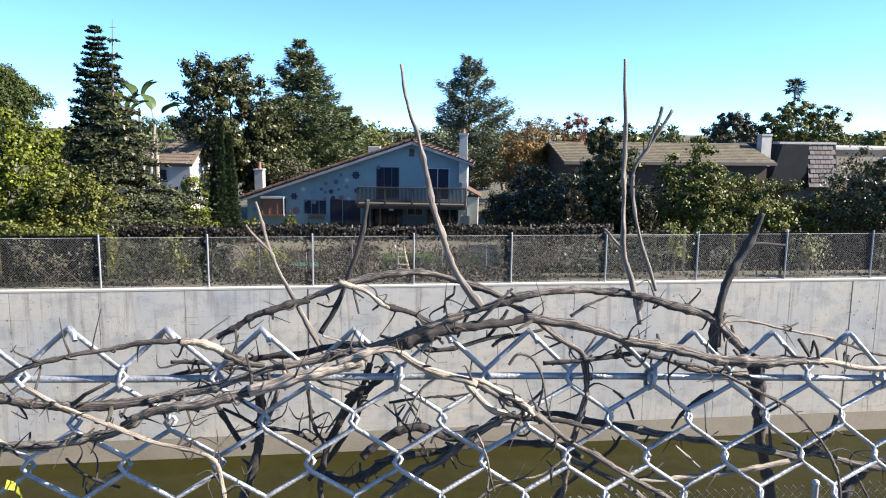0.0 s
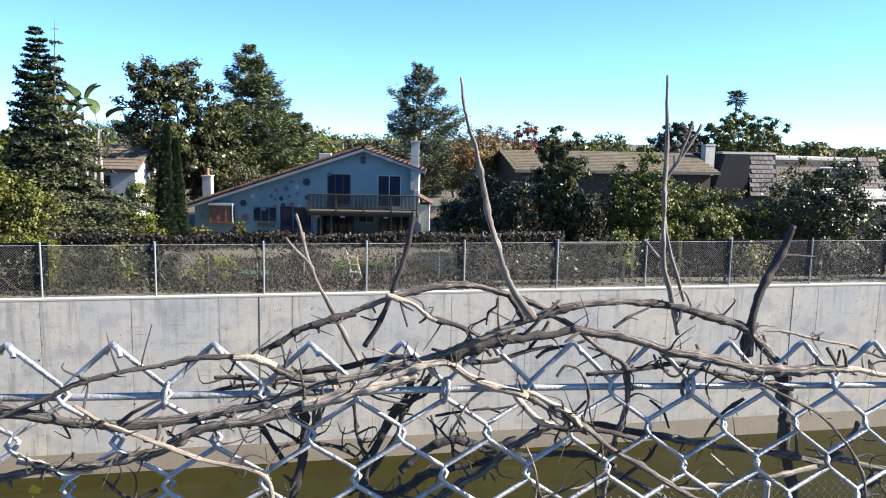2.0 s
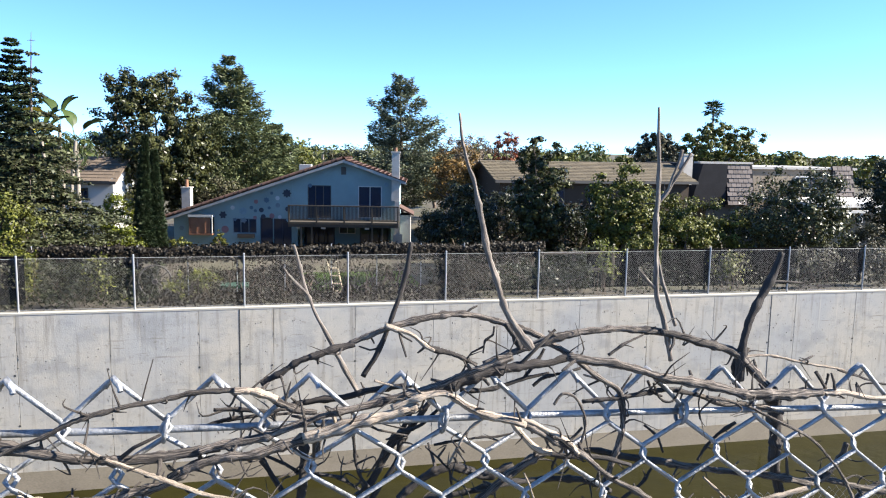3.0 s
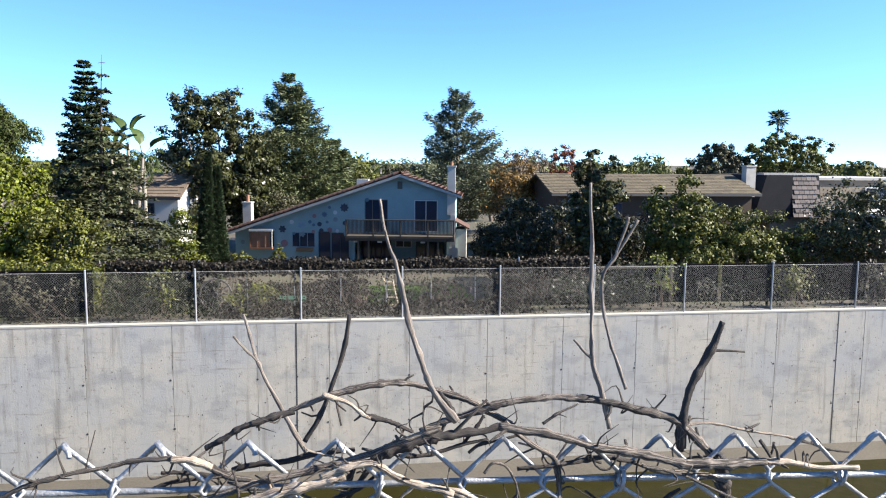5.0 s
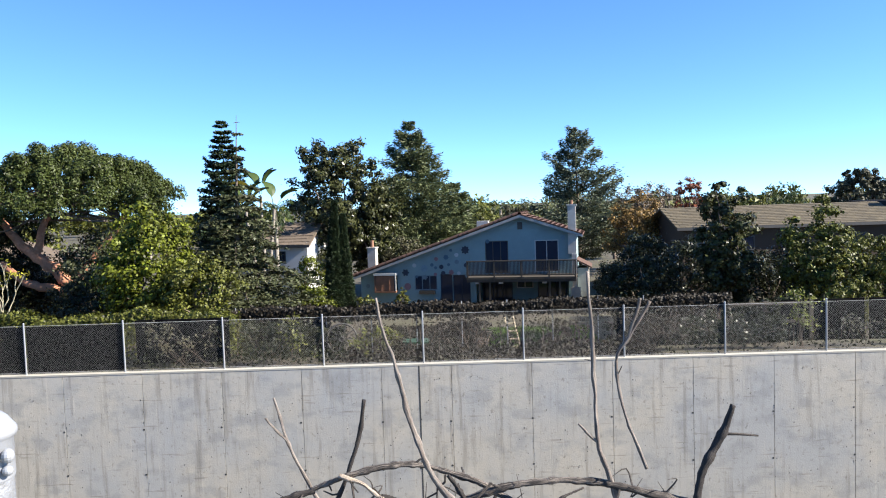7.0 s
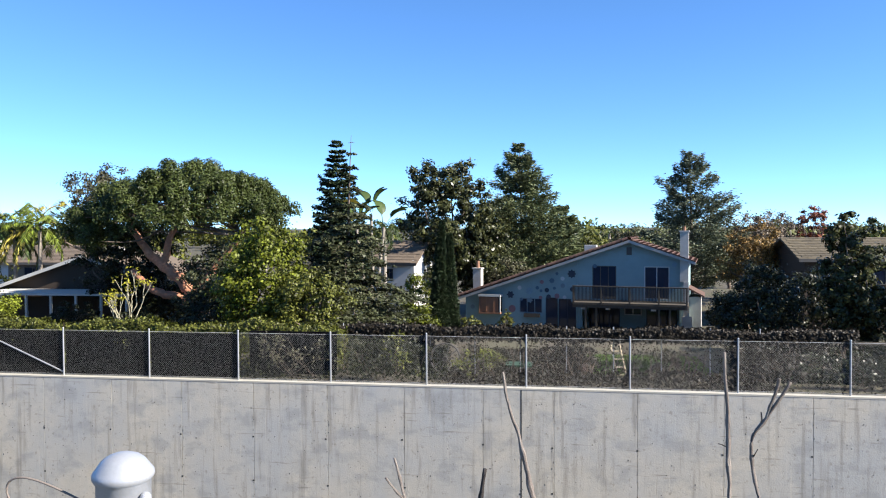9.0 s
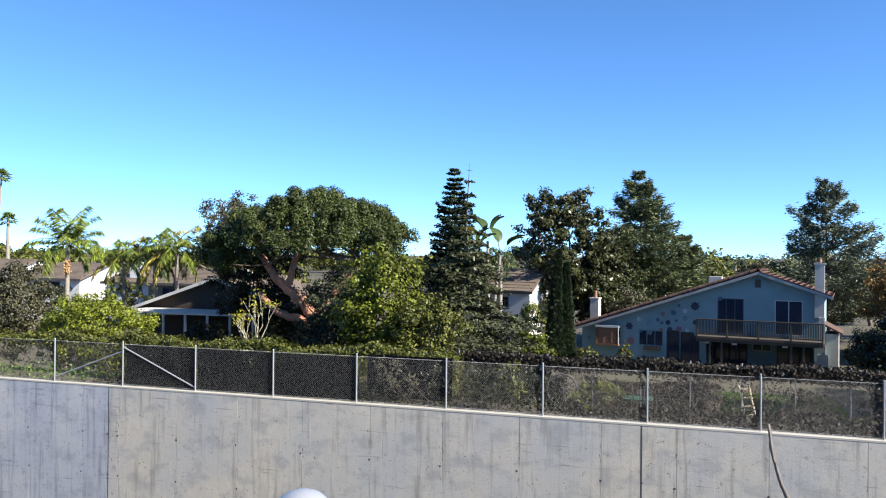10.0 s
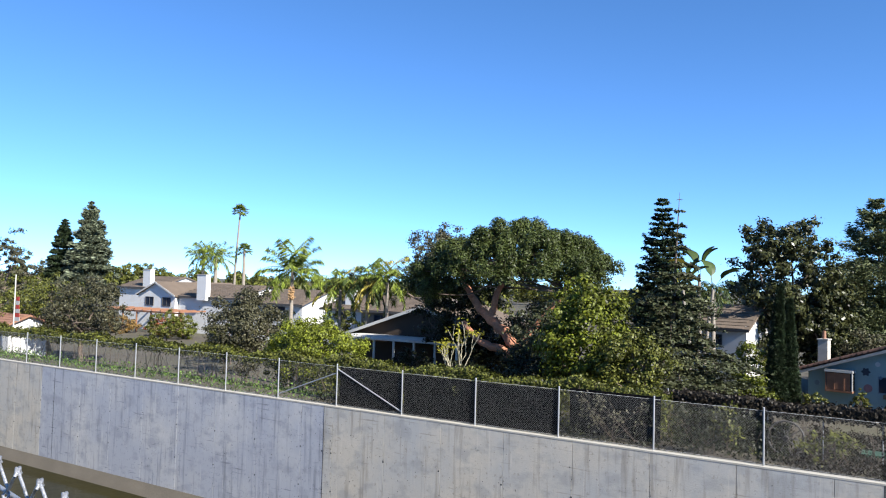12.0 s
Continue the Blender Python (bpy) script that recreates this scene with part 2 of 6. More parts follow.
# ---- mesh helpers ----
def mesh_np(name, verts, faces_flat, per):
    """A mesh from numpy arrays whose faces all have the same number of corners."""
    me = bpy.data.meshes.new(name)
    nf = len(faces_flat) // per
    me.vertices.add(len(verts))
    me.vertices.foreach_set("co", np.asarray(verts, np.float32).ravel())
    me.loops.add(len(faces_flat))
    me.loops.foreach_set("vertex_index", np.asarray(faces_flat, np.int32))
    me.polygons.add(nf)
    me.polygons.foreach_set("loop_start", np.arange(0, nf * per, per, dtype=np.int32))
    me.polygons.foreach_set("loop_total", np.full(nf, per, np.int32))
    me.update(calc_edges=True)
    return me


def part(name, bm, material, parent=None, label=""):
    """Links a bmesh or mesh as one object, under a thing or a part."""
    if isinstance(bm, bpy.types.Mesh):
        me = bm
    else:
        me = bpy.data.meshes.new(name)
        bm.normal_update()
        bm.to_mesh(me)
        bm.free()
    if not me.materials:
        me.materials.append(M[material])
    ob = new(name, me)
    if parent is not None:
        ob.parent = parent
        ob.matrix_parent_inverse = parent_world(parent).inverted()
    if label:
        tagged(ob, label)
    return ob


def parent_world(ob):
    m = ob.matrix_basis.copy()
    while ob.parent is not None:
        m = ob.parent.matrix_basis @ ob.matrix_parent_inverse @ m
        ob = ob.parent
    return m


def thing(name, at, label, category, group="", kind=""):
    ob = new(name)
    ob.location = at
    ob.empty_display_size = 0.2
    return tagged(ob, label, category, group, kind)


def box(x0, x1, y0, y1, z0, z1, bm=None):
    bm = bm or bmesh.new()
    v = [bm.verts.new((x, y, z)) for x in (x0, x1) for y in (y0, y1) for z in (z0, z1)]
    for f in ((0, 1, 3, 2), (4, 6, 7, 5), (0, 4, 5, 1), (2, 3, 7, 6), (0, 2, 6, 4), (1, 5, 7, 3)):
        bm.faces.new([v[i] for i in f])
    return bm


def prism(profile, a0, a1, axis="y", bm=None):
    """A closed outline drawn out along an axis: 'y' takes (x, z) pairs, 'x' takes (y, z) pairs."""
    bm = bm or bmesh.new()
    put = (lambda p, a: (p[0], a, p[1])) if axis == "y" else (lambda p, a: (a, p[0], p[1]))
    lo = [bm.verts.new(put(p, a0)) for p in profile]
    hi = [bm.verts.new(put(p, a1)) for p in profile]
    n = len(profile)
    bm.faces.new(lo)
    bm.faces.new(hi[::-1])
    for i in range(n):
        bm.faces.new((lo[i], lo[(i + 1) % n], hi[(i + 1) % n], hi[i]))
    bmesh.ops.recalc_face_normals(bm, faces=bm.faces)
    return bm


def tube_arrays(paths, sides=6):
    """Round tubes along paths: each a list of (point, radius). Returns verts and quads."""
    V, F, base = [], [], 0
    for path in paths:
        P = np.array([p for p, r in path], float)
        R = np.array([r for p, r in path], float)
        T = np.gradient(P, axis=0)
        T /= np.linalg.norm(T, axis=1, keepdims=True) + 1e-9
        ref = np.array([0.31, 0.95, 0.05]) if abs(T[0][2]) > 0.8 else np.array([0.1, 0.05, 1.0])
        A = np.cross(T, ref)
        A /= np.linalg.norm(A, axis=1, keepdims=True) + 1e-9
        B = np.cross(T, A)
        ang = np.linspace(0, 2 * np.pi, sides, endpoint=False)
        ring = P[:, None, :] + R[:, None, None] * (np.cos(ang)[None, :, None] * A[:, None, :] + np.sin(ang)[None, :, None] * B[:, None, :])
        V.append(ring.reshape(-1, 3))
        n = len(P)
        i, j = np.meshgrid(np.arange(n - 1), np.arange(sides), indexing="ij")
        q = np.stack([i * sides + j, i * sides + (j + 1) % sides, (i + 1) * sides + (j + 1) % sides, (i + 1) * sides + j], -1)
        F.append(q.reshape(-1, 4) + base)
        for end in (0, n - 1):
            c = base + end * sides
            F.append(np.array([[c, c + 1, c + 2, c + 3]]) if sides == 4 else np.array([[c + k, c + (k + 1) % sides, c + (k + 2) % sides, c + (k + 2) % sides] for k in ()]).reshape(0, 4).astype(int))
        base += n * sides
    return np.concatenate(V), np.concatenate(F).astype(int)


def tubes(name, paths, sides=6, smooth=True, uv=False):
    V, F = tube_arrays(paths, sides)
    me = mesh_np(name, V, F.ravel(), 4)
    if smooth:
        me.polygons.foreach_set("use_smooth", np.ones(len(me.polygons), bool))
    if uv:
        # u runs round the tube, v along it in metres
        U = []
        for path in paths:
            P = np.array([p for p, r in path], float)
            along = np.concatenate([[0], np.cumsum(np.linalg.norm(np.diff(P, axis=0), axis=1))])
            wrap = np.abs(np.linspace(-1, 1, sides, endpoint=False))
            U.append(np.stack([np.tile(wrap, len(P)), np.repeat(along, sides)], 1))
        U = np.concatenate(U) + np.array([0, len(bpy.data.meshes) * 0.37])
        layer = me.uv_layers.new(name="along")
        layer.data.foreach_set("uv", U[F.ravel()].astype(np.float32).ravel())
    return me


def smooth_path(points, n, rng=None, jitter=0.0):
    """Catmull-Rom through the points, n per span, with some crookedness."""
    P = [np.array(p, float) for p in points]
    P = [2 * P[0] - P[1]] + P + [2 * P[-1] - P[-2]]
    out = []
    for a, b, c, d in zip(P, P[1:], P[2:], P[3:]):
        for k in range(n):
            t = k / n
            out.append(0.5 * (2 * b + (c - a) * t + (2 * a - 5 * b + 4 * c - d) * t * t + (3 * b - a - 3 * c + d) * t ** 3))
    out.append(P[-2])
    out = np.array(out)
    if rng is not None and jitter:
        out[1:-1] += rng.normal(0, jitter, out[1:-1].shape)
    return out


def leaves(name, centres, out_dirs, length, width, rng, spread=0.8, fold=0.15, face=None, tri=False):
    """Small folded leaves or needle tufts at the centres, pointing roughly along out_dirs, or lying across them where face says which way they look."""
    n = len(centres)
    if face is not None:
        w = face + rng.normal(0, 0.42, (n, 3))
        w /= np.linalg.norm(w, axis=1, keepdims=True) + 1e-9
        out_dirs = np.cross(w, rng.normal(0, 1, (n, 3)))
        out_dirs /= np.linalg.norm(out_dirs, axis=1, keepdims=True) + 1e-9
        u = np.cross(out_dirs, w)
        L = length * rng.uniform(0.6, 1.3, (n, 1))
        W = width * rng.uniform(0.7, 1.25, (n, 1))
        V = np.stack([centres - out_dirs * L * 0.5, centres + u * W * 0.5 - w * W * fold, centres + out_dirs * L * 0.5 - w * L * 0.12, centres - u * W * 0.5 - w * W * fold], 1)
        if tri:
            return mesh_np(name, V[:, (1, 2, 3)].reshape(-1, 3), np.arange(3 * n), 3)
        V = V.reshape(-1, 3)
        return mesh_np(name, V, np.arange(4 * n), 4)
    d = out_dirs + rng.normal(0, spread, (n, 3))
    d /= np.linalg.norm(d, axis=1, keepdims=True) + 1e-9
    u = np.cross(d, rng.normal(0, 1, (n, 3)))
    u /= np.linalg.norm(u, axis=1, keepdims=True) + 1e-9
    w = np.cross(d, u)
    L = length * rng.uniform(0.6, 1.3, (n, 1))
    W = width * rng.uniform(0.7, 1.25, (n, 1))
    a = centres - d * L * 0.5
    c = centres + d * L * 0.5
    b = centres + u * W * 0.5 + w * W * fold
    e = centres - u * W * 0.5 + w * W * fold
    if tri:
        return mesh_np(name, np.stack([a - u * W * 0.3, a + u * W * 0.3, c], 1).reshape(-1, 3), np.arange(3 * n), 3)
    V = np.stack([a, b, c, e], 1).reshape(-1, 3)
    return mesh_np(name, V, np.arange(4 * n), 4)


def ground_z(y):
    """The yards lie lower than the top of the canal wall."""
    k = min(max((y - 1.0) / 10.0, 0.0), 1.0)
    return -0.05 - 2.05 * (k * k * (3 - 2 * k))


# ---- trees and shrubs ----
def unit(rng, n):
    v = rng.normal(0, 1, (n, 3))
    return v / np.linalg.norm(v, axis=1, keepdims=True)


def broad_tree(name, x, y, top, rx, rz, material, label, seed, leafsize=0.17, count=7000, clumps=90, trunk=0.16, bark="bark", ry=None,
               category="tree", base=None, gap=0.25, flat=0.0, group="", drop=0.0):
    """A trunk with forking limbs and a crown of leafy clumps with an uneven outline."""
    rng = np.random.default_rng(seed)
    ry = ry or rx
    clumps = int(clumps * 1.5)
    z0 = ground_z(y) if base is None else base
    cz = top - rz
    t = thing(name, (x, y, z0), label, category, group)
    d = unit(rng, clumps)
    rad = rng.uniform(0.25, 1.0, (clumps, 1)) ** 0.5
    lump = 1 + gap * np.sin(d[:, :1] * 5 + seed) * np.cos(d[:, 1:2] * 4 + seed * 2) + rng.normal(0, gap * 0.35, (clumps, 1))
    lump = np.clip(lump, 0.5, 1.14)
    C = d * rad * lump * np.array([rx, ry, rz]) * 0.86
    C[:, 2] += cz
    C[:, 2] = np.where(C[:, 2] > cz, cz + (C[:, 2] - cz) * (1 - flat), C[:, 2])
    C += np.array([x, y, 0])
    C[:, 2] = np.maximum(C[:, 2], z0 + 0.15)
    per = max(int(count * 1.95) // clumps, 4)
    cr = rng.uniform(0.10, 0.23, (clumps, 1)) * min(rx, rz, 2.6)
    idx = np.repeat(np.arange(clumps), per)
    o = unit(rng, len(idx))
    r = rng.uniform(0.1, 1.0, (len(idx), 1)) ** 0.6 * rng.choice([1.0, 1.0, 1.0, 1.45], (len(idx), 1))
    pos = C[idx] + o * r * cr[idx] * np.array([1.15, 1.15, 0.85])
    pos[:, 2] = np.maximum(pos[:, 2], z0 + 0.03)
    up = o * 0.9 + np.array([0, 0, 0.25 - drop])
    part("crown", leaves("crown", pos, up, leafsize * 0.92, leafsize * 0.56, rng, face=o + d[idx] * 0.35 + np.array([0, 0, 0.2])), material, t)
    # trunk and limbs
    lean = rng.normal(0, 0.12, 2)
    fork = np.array([x + lean[0] * 2, y + lean[1] * 2, z0 + (cz - z0) * 0.62])
    paths = [[(p, trunk * (1.15 - 0.45 * k / 8)) for k, p in enumerate(smooth_path([(x, y, z0 - 0.1), (x + lean[0], y + lean[1], (z0 + fork[2]) / 2), fork], 4, rng, trunk * 0.15))]]
    part("trunk", tubes("trunk", paths, 8), bark, t)
    limbs = []
    for c in C[rng.choice(clumps, min(clumps, 16), replace=False)]:
        m = (fork + c) / 2 + rng.normal(0, 0.18 * rx, 3) * np.array([1, 1, 0.5])
        pts = smooth_path([fork - (0, 0, 0.2), m, c], 5, rng, 0.03)
        limbs.append([(p, trunk * 0.55 * (1 - 0.88 * k / (len(pts) - 1))) for k, p in enumerate(pts)])
    if y < 30:
        for q in limbs:
            part("limb", tubes("limb", [q], 5), bark, t)
    else:
        tagged(part("branchwork", tubes("branchwork", limbs, 5), bark, t), kind="stuff")
    return t


def conifer(name, x, y, top, radius, material, label, seed, low=0.1, tiers=26, per_tier=7, droop=0.12, tuft=0.28, density=16, power=0.85, trunk=0.18,
            sparse_top=0.0, bark="bark", ragged=0.25, width=0.3, base=None, plate=0.25, flat=False):
    """A straight trunk with tiers of boughs, each set with needle tufts."""
    rng = np.random.default_rng(seed)
    z0 = ground_z(y) if base is None else base
    H = top - z0
    t = thing(name, (x, y, z0), label, "conifer")
    lean = rng.normal(0, 0.02, 2) * H
    pts = [(x + lean[0] * k * k, y + lean[1] * k * k, z0 - 0.1 + H * k) for k in np.linspace(0, 1, 9)]
    part("trunk", tubes("trunk", [[(p, trunk * (1.02 - k / 8 * 0.98)) for k, p in enumerate(pts)]], 7), bark, t)
    boughs, pos, dirs = [], [], []
    for i in range(tiers):
        k = low + (1 - low) * (i + rng.uniform(0, 0.5)) / tiers
        zc = z0 + H * k
        R = radius * (1 - (k - low) / (1 - low)) ** power + 0.12
        a0 = rng.uniform(0, 6.28)
        for j in range(per_tier):
            a = a0 + 6.283 * j / per_tier + rng.normal(0, 0.2)
            L = R * rng.uniform(1 - ragged * 1.6, 1 + ragged)
            o = np.array([math.cos(a), math.sin(a), 0])
            s = np.array([x + lean[0] * k * k, y + lean[1] * k * k, zc])
            mid = s + o * L * 0.55 + (0, 0, L * 0.06)
            e = s + o * L + (0, 0, -droop * L + rng.normal(0, 0.05) * L)
            q = smooth_path([s, mid, e], 4, rng, 0.01 * L)
            boughs.append([(p, max(trunk * 0.22 * (1 - k) + 0.012, 0.012) * (1 - 0.75 * n / 8)) for n, p in enumerate(q)])
            cnt = int(2.3 * density * max(L, 0.35) / max(radius, 0.5) * 4 * (1 - sparse_top * max(k - 0.6, 0) * 2.4))
            if cnt < 1:
                continue
            f = rng.uniform(0.22, 1.0, cnt) ** 0.75
            ii = f * (len(q) - 1)
            lo = np.clip(ii.astype(int), 0, len(q) - 2)
            p = q[lo] + (q[lo + 1] - q[lo]) * (ii - lo)[:, None]
            side = np.array([-o[1], o[0], 0])
            sp = rng.normal(0, 1, (cnt, 1)) * L * 0.16
            p = p + side * sp + np.array([0, 0, 1]) * rng.normal(0, plate * 0.35, (cnt, 1)) * min(L, 1.2)
            pos.append(p)
            dirs.append(o * 0.9 + side * np.sign(sp) * 0.6 + np.array([0, 0, 0.12]))
    tagged(part("branchwork", tubes("branchwork", boughs, 4), bark, t), kind="stuff")
    P, D = np.concatenate(pos), np.concatenate(dirs)
    part("needle_foliage", leaves("needle_foliage", P, D, tuft, tuft * width * 2.1, rng, 0.4, face=np.array([[0, 0, 1.0]] * len(P)) + D * 0.25 if flat else None, tri=True), material, t)
    return t


def palm(name, x, y, top, frond, material, label, seed, trunk=0.13, fronds=18, droop=0.9, leaflets=22, base=None, skirt="", up=0.9, fan=False, lean=0.0):
    """A ringed stem with a head of arching fronds."""
    rng = np.random.default_rng(seed)
    z0 = ground_z(y) if base is None else base
    t = thing(name, (x, y, z0), label, "palm tree")
    crown = np.array([x + lean, y, top - frond * (0.75 if not fan else 0.5)])
    pts = smooth_path([(x, y, z0 - 0.1), (x + lean * 0.35, y, z0 + (crown[2] - z0) * 0.5), crown], 8)
    part("trunk", tubes("trunk", [[(p, trunk * (1.2 - 0.5 * k / 16) * (1 + 0.06 * (k % 2))) for k, p in enumerate(pts)]], 8), "bark_palm", t)
    for i in range(fronds):
        a = 2.39996 * i + rng.normal(0, 0.2)
        el = up + 0.25 - 1.9 * (i / fronds) ** 1.1
        o = np.array([math.cos(a), math.sin(a), 0])
        L = frond * rng.uniform(0.85, 1.1)
        q, at = [crown.copy()], crown.copy()
        for k in range(12):
            th = el - droop * 1.5 * ((k + 0.5) / 12) ** 1.3
            at = at + (o * math.cos(th) + np.array([0, 0, math.sin(th)])) * L / 12
            q.append(at.copy())
        q = np.array(q)
        V, F = tube_arrays([[(p, 0.022 * (1 - 0.8 * k / 12) * frond / 2) for k, p in enumerate(q)]], 4)
        if fan:
            n = 26
            hub = q[7]
            d = q[8] - q[6]
            d /= np.linalg.norm(d)
            s = np.cross(d, (0, 0, 1.0))
            s /= np.linalg.norm(s) + 1e-9
            ang = np.linspace(-1.9, 1.9, n)
            D = np.cos(ang)[:, None] * d + np.sin(ang)[:, None] * s - np.array([0, 0, 0.25])
            P = hub + D * L * 0.24
            me2 = leaves("blade", P, D, L * 0.5, L * 0.06, rng, 0.08)
        else:
            f = np.repeat(np.linspace(0.18, 1.0, leaflets), 2)
            sg = np.tile([1, -1], leaflets)
            ii = f * (len(q) - 1)
            lo = np.clip(ii.astype(int), 0, len(q) - 2)
            p = q[lo] + (q[lo + 1] - q[lo]) * (ii - lo)[:, None]
            tg = q[lo + 1] - q[lo]
            tg /= np.linalg.norm(tg, axis=1, keepdims=True)
            s = np.cross(tg, (0, 0, 1.0))
            s /= np.linalg.norm(s, axis=1, keepdims=True) + 1e-9
            ll = L * 0.30 * np.sin(np.clip(f * 2.6 + 0.35, 0, 3.0))[:, None]
            D = s * sg[:, None] * 0.8 + tg * 0.5 - np.array([0, 0, 0.75])
            D /= np.linalg.norm(D, axis=1, keepdims=True)
            me2 = leaves("blade", p + D * ll * 0.5, D, L * 0.28, L * 0.028, rng, 0.12)
        nv = len(V)
        V2 = np.empty(len(me2.vertices) * 3, np.float32)
        me2.vertices.foreach_get("co", V2)
        V = np.concatenate([V, V2.reshape(-1, 3)])
        F = np.concatenate([F, np.arange(len(V2) // 3).reshape(-1, 4) + nv])
        bpy.data.meshes.remove(me2)
        mt = skirt if (skirt and i % 3 == 0) else material
        part("frond", mesh_np("frond", V, F.ravel(), 4), mt, t)
    return t


def hedge_strip(name, x0, x1, y, zb, zt, depth, material, label, seed, per_m=260, leafsize=0.09, kind="", wave=0.12, category="hedge"):
    """A clipped or creeping hedge: a twiggy core wrapped in leaves with an uneven top."""
    rng = np.random.default_rng(seed)
    t = thing(name, ((x0 + x1) / 2, y, ground_z(y)), label, category, kind=kind)
    n = int((x1 - x0) * per_m)
    px = rng.uniform(x0, x1, n)
    top = zt + wave * (np.sin(px * 1.3 + seed) + np.sin(px * 3.1 + 2 * seed) * 0.6 + np.sin(px * 7.7) * 0.3)
    f = rng.uniform(0, 1, n) ** 0.6
    pz = zb + (top - zb) * f + rng.normal(0, 0.04, n)
    py = y + rng.choice([-1, 1], n) * depth * 0.5 * rng.uniform(0.3, 1.1, n)
    pos = np.stack([px, py, pz], 1)
    o = np.stack([rng.normal(0, 0.4, n), np.sign(py - y), np.full(n, 0.3)], 1)
    part("foliage", leaves("foliage", pos, o, leafsize, leafsize * 0.7, rng, face=o * 0.8 + np.array([0, 0, 0.5])), material, t)
    tw = []
    for k in range(int((x1 - x0) * 5)):
        a = np.array([rng.uniform(x0, x1), y + rng.normal(0, depth * 0.2), ground_z(y)])
        b = a + (rng.normal(0, 0.35), rng.normal(0, depth * 0.2), 0)
        b[2] = zt - rng.uniform(0, 0.3)
        q = smooth_path([a, (a + b) / 2 + rng.normal(0, 0.12, 3), b], 3, rng, 0.03)
        tw.append([(p, 0.012 * (1.2 - i / 7)) for i, p in enumerate(q)])
    tagged(part("brushwood", tubes("brushwood", tw, 4), "bark", t), kind="stuff")
    return t

# ---- ground, canal ----
def ground_sheet():
    """One sheet to the horizon on both sides, cut by the canal's bed."""
    ys = [-2600, -400, -80, -30, -24, -21.6, -20.5, -19, -18.0, -17.75, -17.7, -0.62, -0.6, -0.12, -0.1, 0.3, 1, 2, 3, 4, 5, 6, 7, 8, 9, 10, 11, 13, 16, 20, 26, 34, 45, 60, 90, 150, 400, 2600]
    xs = [-2600, -600, -200] + list(range(-120, 101, 4)) + [200, 600, 2600]

    def z(x, y):
        if y < -21.6:
            return 3.0
        if y < -17.72:
            return 3.0 - 2.4 * min((-21.6 - y) / -3.0, 1.0) if y > -21.6 else 3.0
        if y < -0.11:
            return -6.2
        n = 0.09 * noise.noise(Vector((x * 0.4, y * 0.4, 0))) if y > 1.5 else 0
        return ground_z(y) + n
    V = [(x, y, z(x, y)) for y in ys for x in xs]
    w = len(xs)
    F = [(j * w + i, j * w + i + 1, (j + 1) * w + i + 1, (j + 1) * w + i) for j in range(len(ys) - 1) for i in range(w - 1)]
    me = bpy.data.meshes.new("ground")
    me.from_pydata(V, [], F)
    return me


tagged(part("ground", ground_sheet(), "soil"), "bare brown earth with dry grass and weeds", "ground", kind="structure")

wv = bmesh.new()
vv = [wv.verts.new(p) for p in ((-900, -17.68, -5.2), (900, -17.68, -5.2), (900, -0.3, -5.2), (-900, -0.3, -5.2))]
wv.faces.new(vv)
tagged(part("water", wv, "water"), "still murky olive-green water in the canal", "water", kind="structure")

# near bank wall of the canal
tagged(part("wall_near_bank", box(-900, 900, -17.95, -17.69, -6.3, 0.62), "concrete"), "concrete canal wall below the near bank", "canal wall", kind="structure")

canal_wall = thing("wall_canal", (6, 0, -5.2), "tall grey concrete canal wall with form marks and joints", "canal wall", kind="structure")
part("backing", box(-320, 320, -0.11, 0.12, -6.2, -0.054), "concrete", canal_wall)
part("coping", box(-320, 320, -0.158, 0.14, -0.052, 0.0), "concrete_top", canal_wall, "pale sunlit wall top")
foot = prism([(-0.155, -4.62), (-0.36, -5.3), (-0.36, -6.2), (-0.115, -6.2), (-0.115, -4.62)], -320, 320, "x")
part("footing", foot, "concrete_wet", canal_wall, "brown water-stained sloping base")
JOINTS = [-66.4, -48.6, -30.7, -12.7, 5.98, 23.8, 41.7, 59.5]
FORM = 2.44


def panel_mesh(w):
    """One cast bay between two form lines, its edges eased."""
    bm = box(0.007, w - 0.007, -0.15, -0.108, -4.8, -0.054)
    bmesh.ops.bevel(bm, geom=[e for e in bm.edges if abs(e.verts[0].co.x - e.verts[1].co.x) < 1e-5 and e.verts[0].co.y < -0.14 and e.verts[1].co.y < -0.14], offset=0.002, segments=1, affect="EDGES")
    me = bpy.data.meshes.new("panel")
    bm.to_mesh(me)
    bm.free()
    return me


rngp = random.Random(4)
seams = []
for a, b in zip(JOINTS, JOINTS[1:]):
    first = 0.97 if a > 5 else (b - a - 1.16) % FORM
    x = a + first
    seams.append(a)
    while x < b - 0.4:
        seams.append(x)
        x += FORM
seams.append(JOINTS[-1])
holes = bmesh.new()
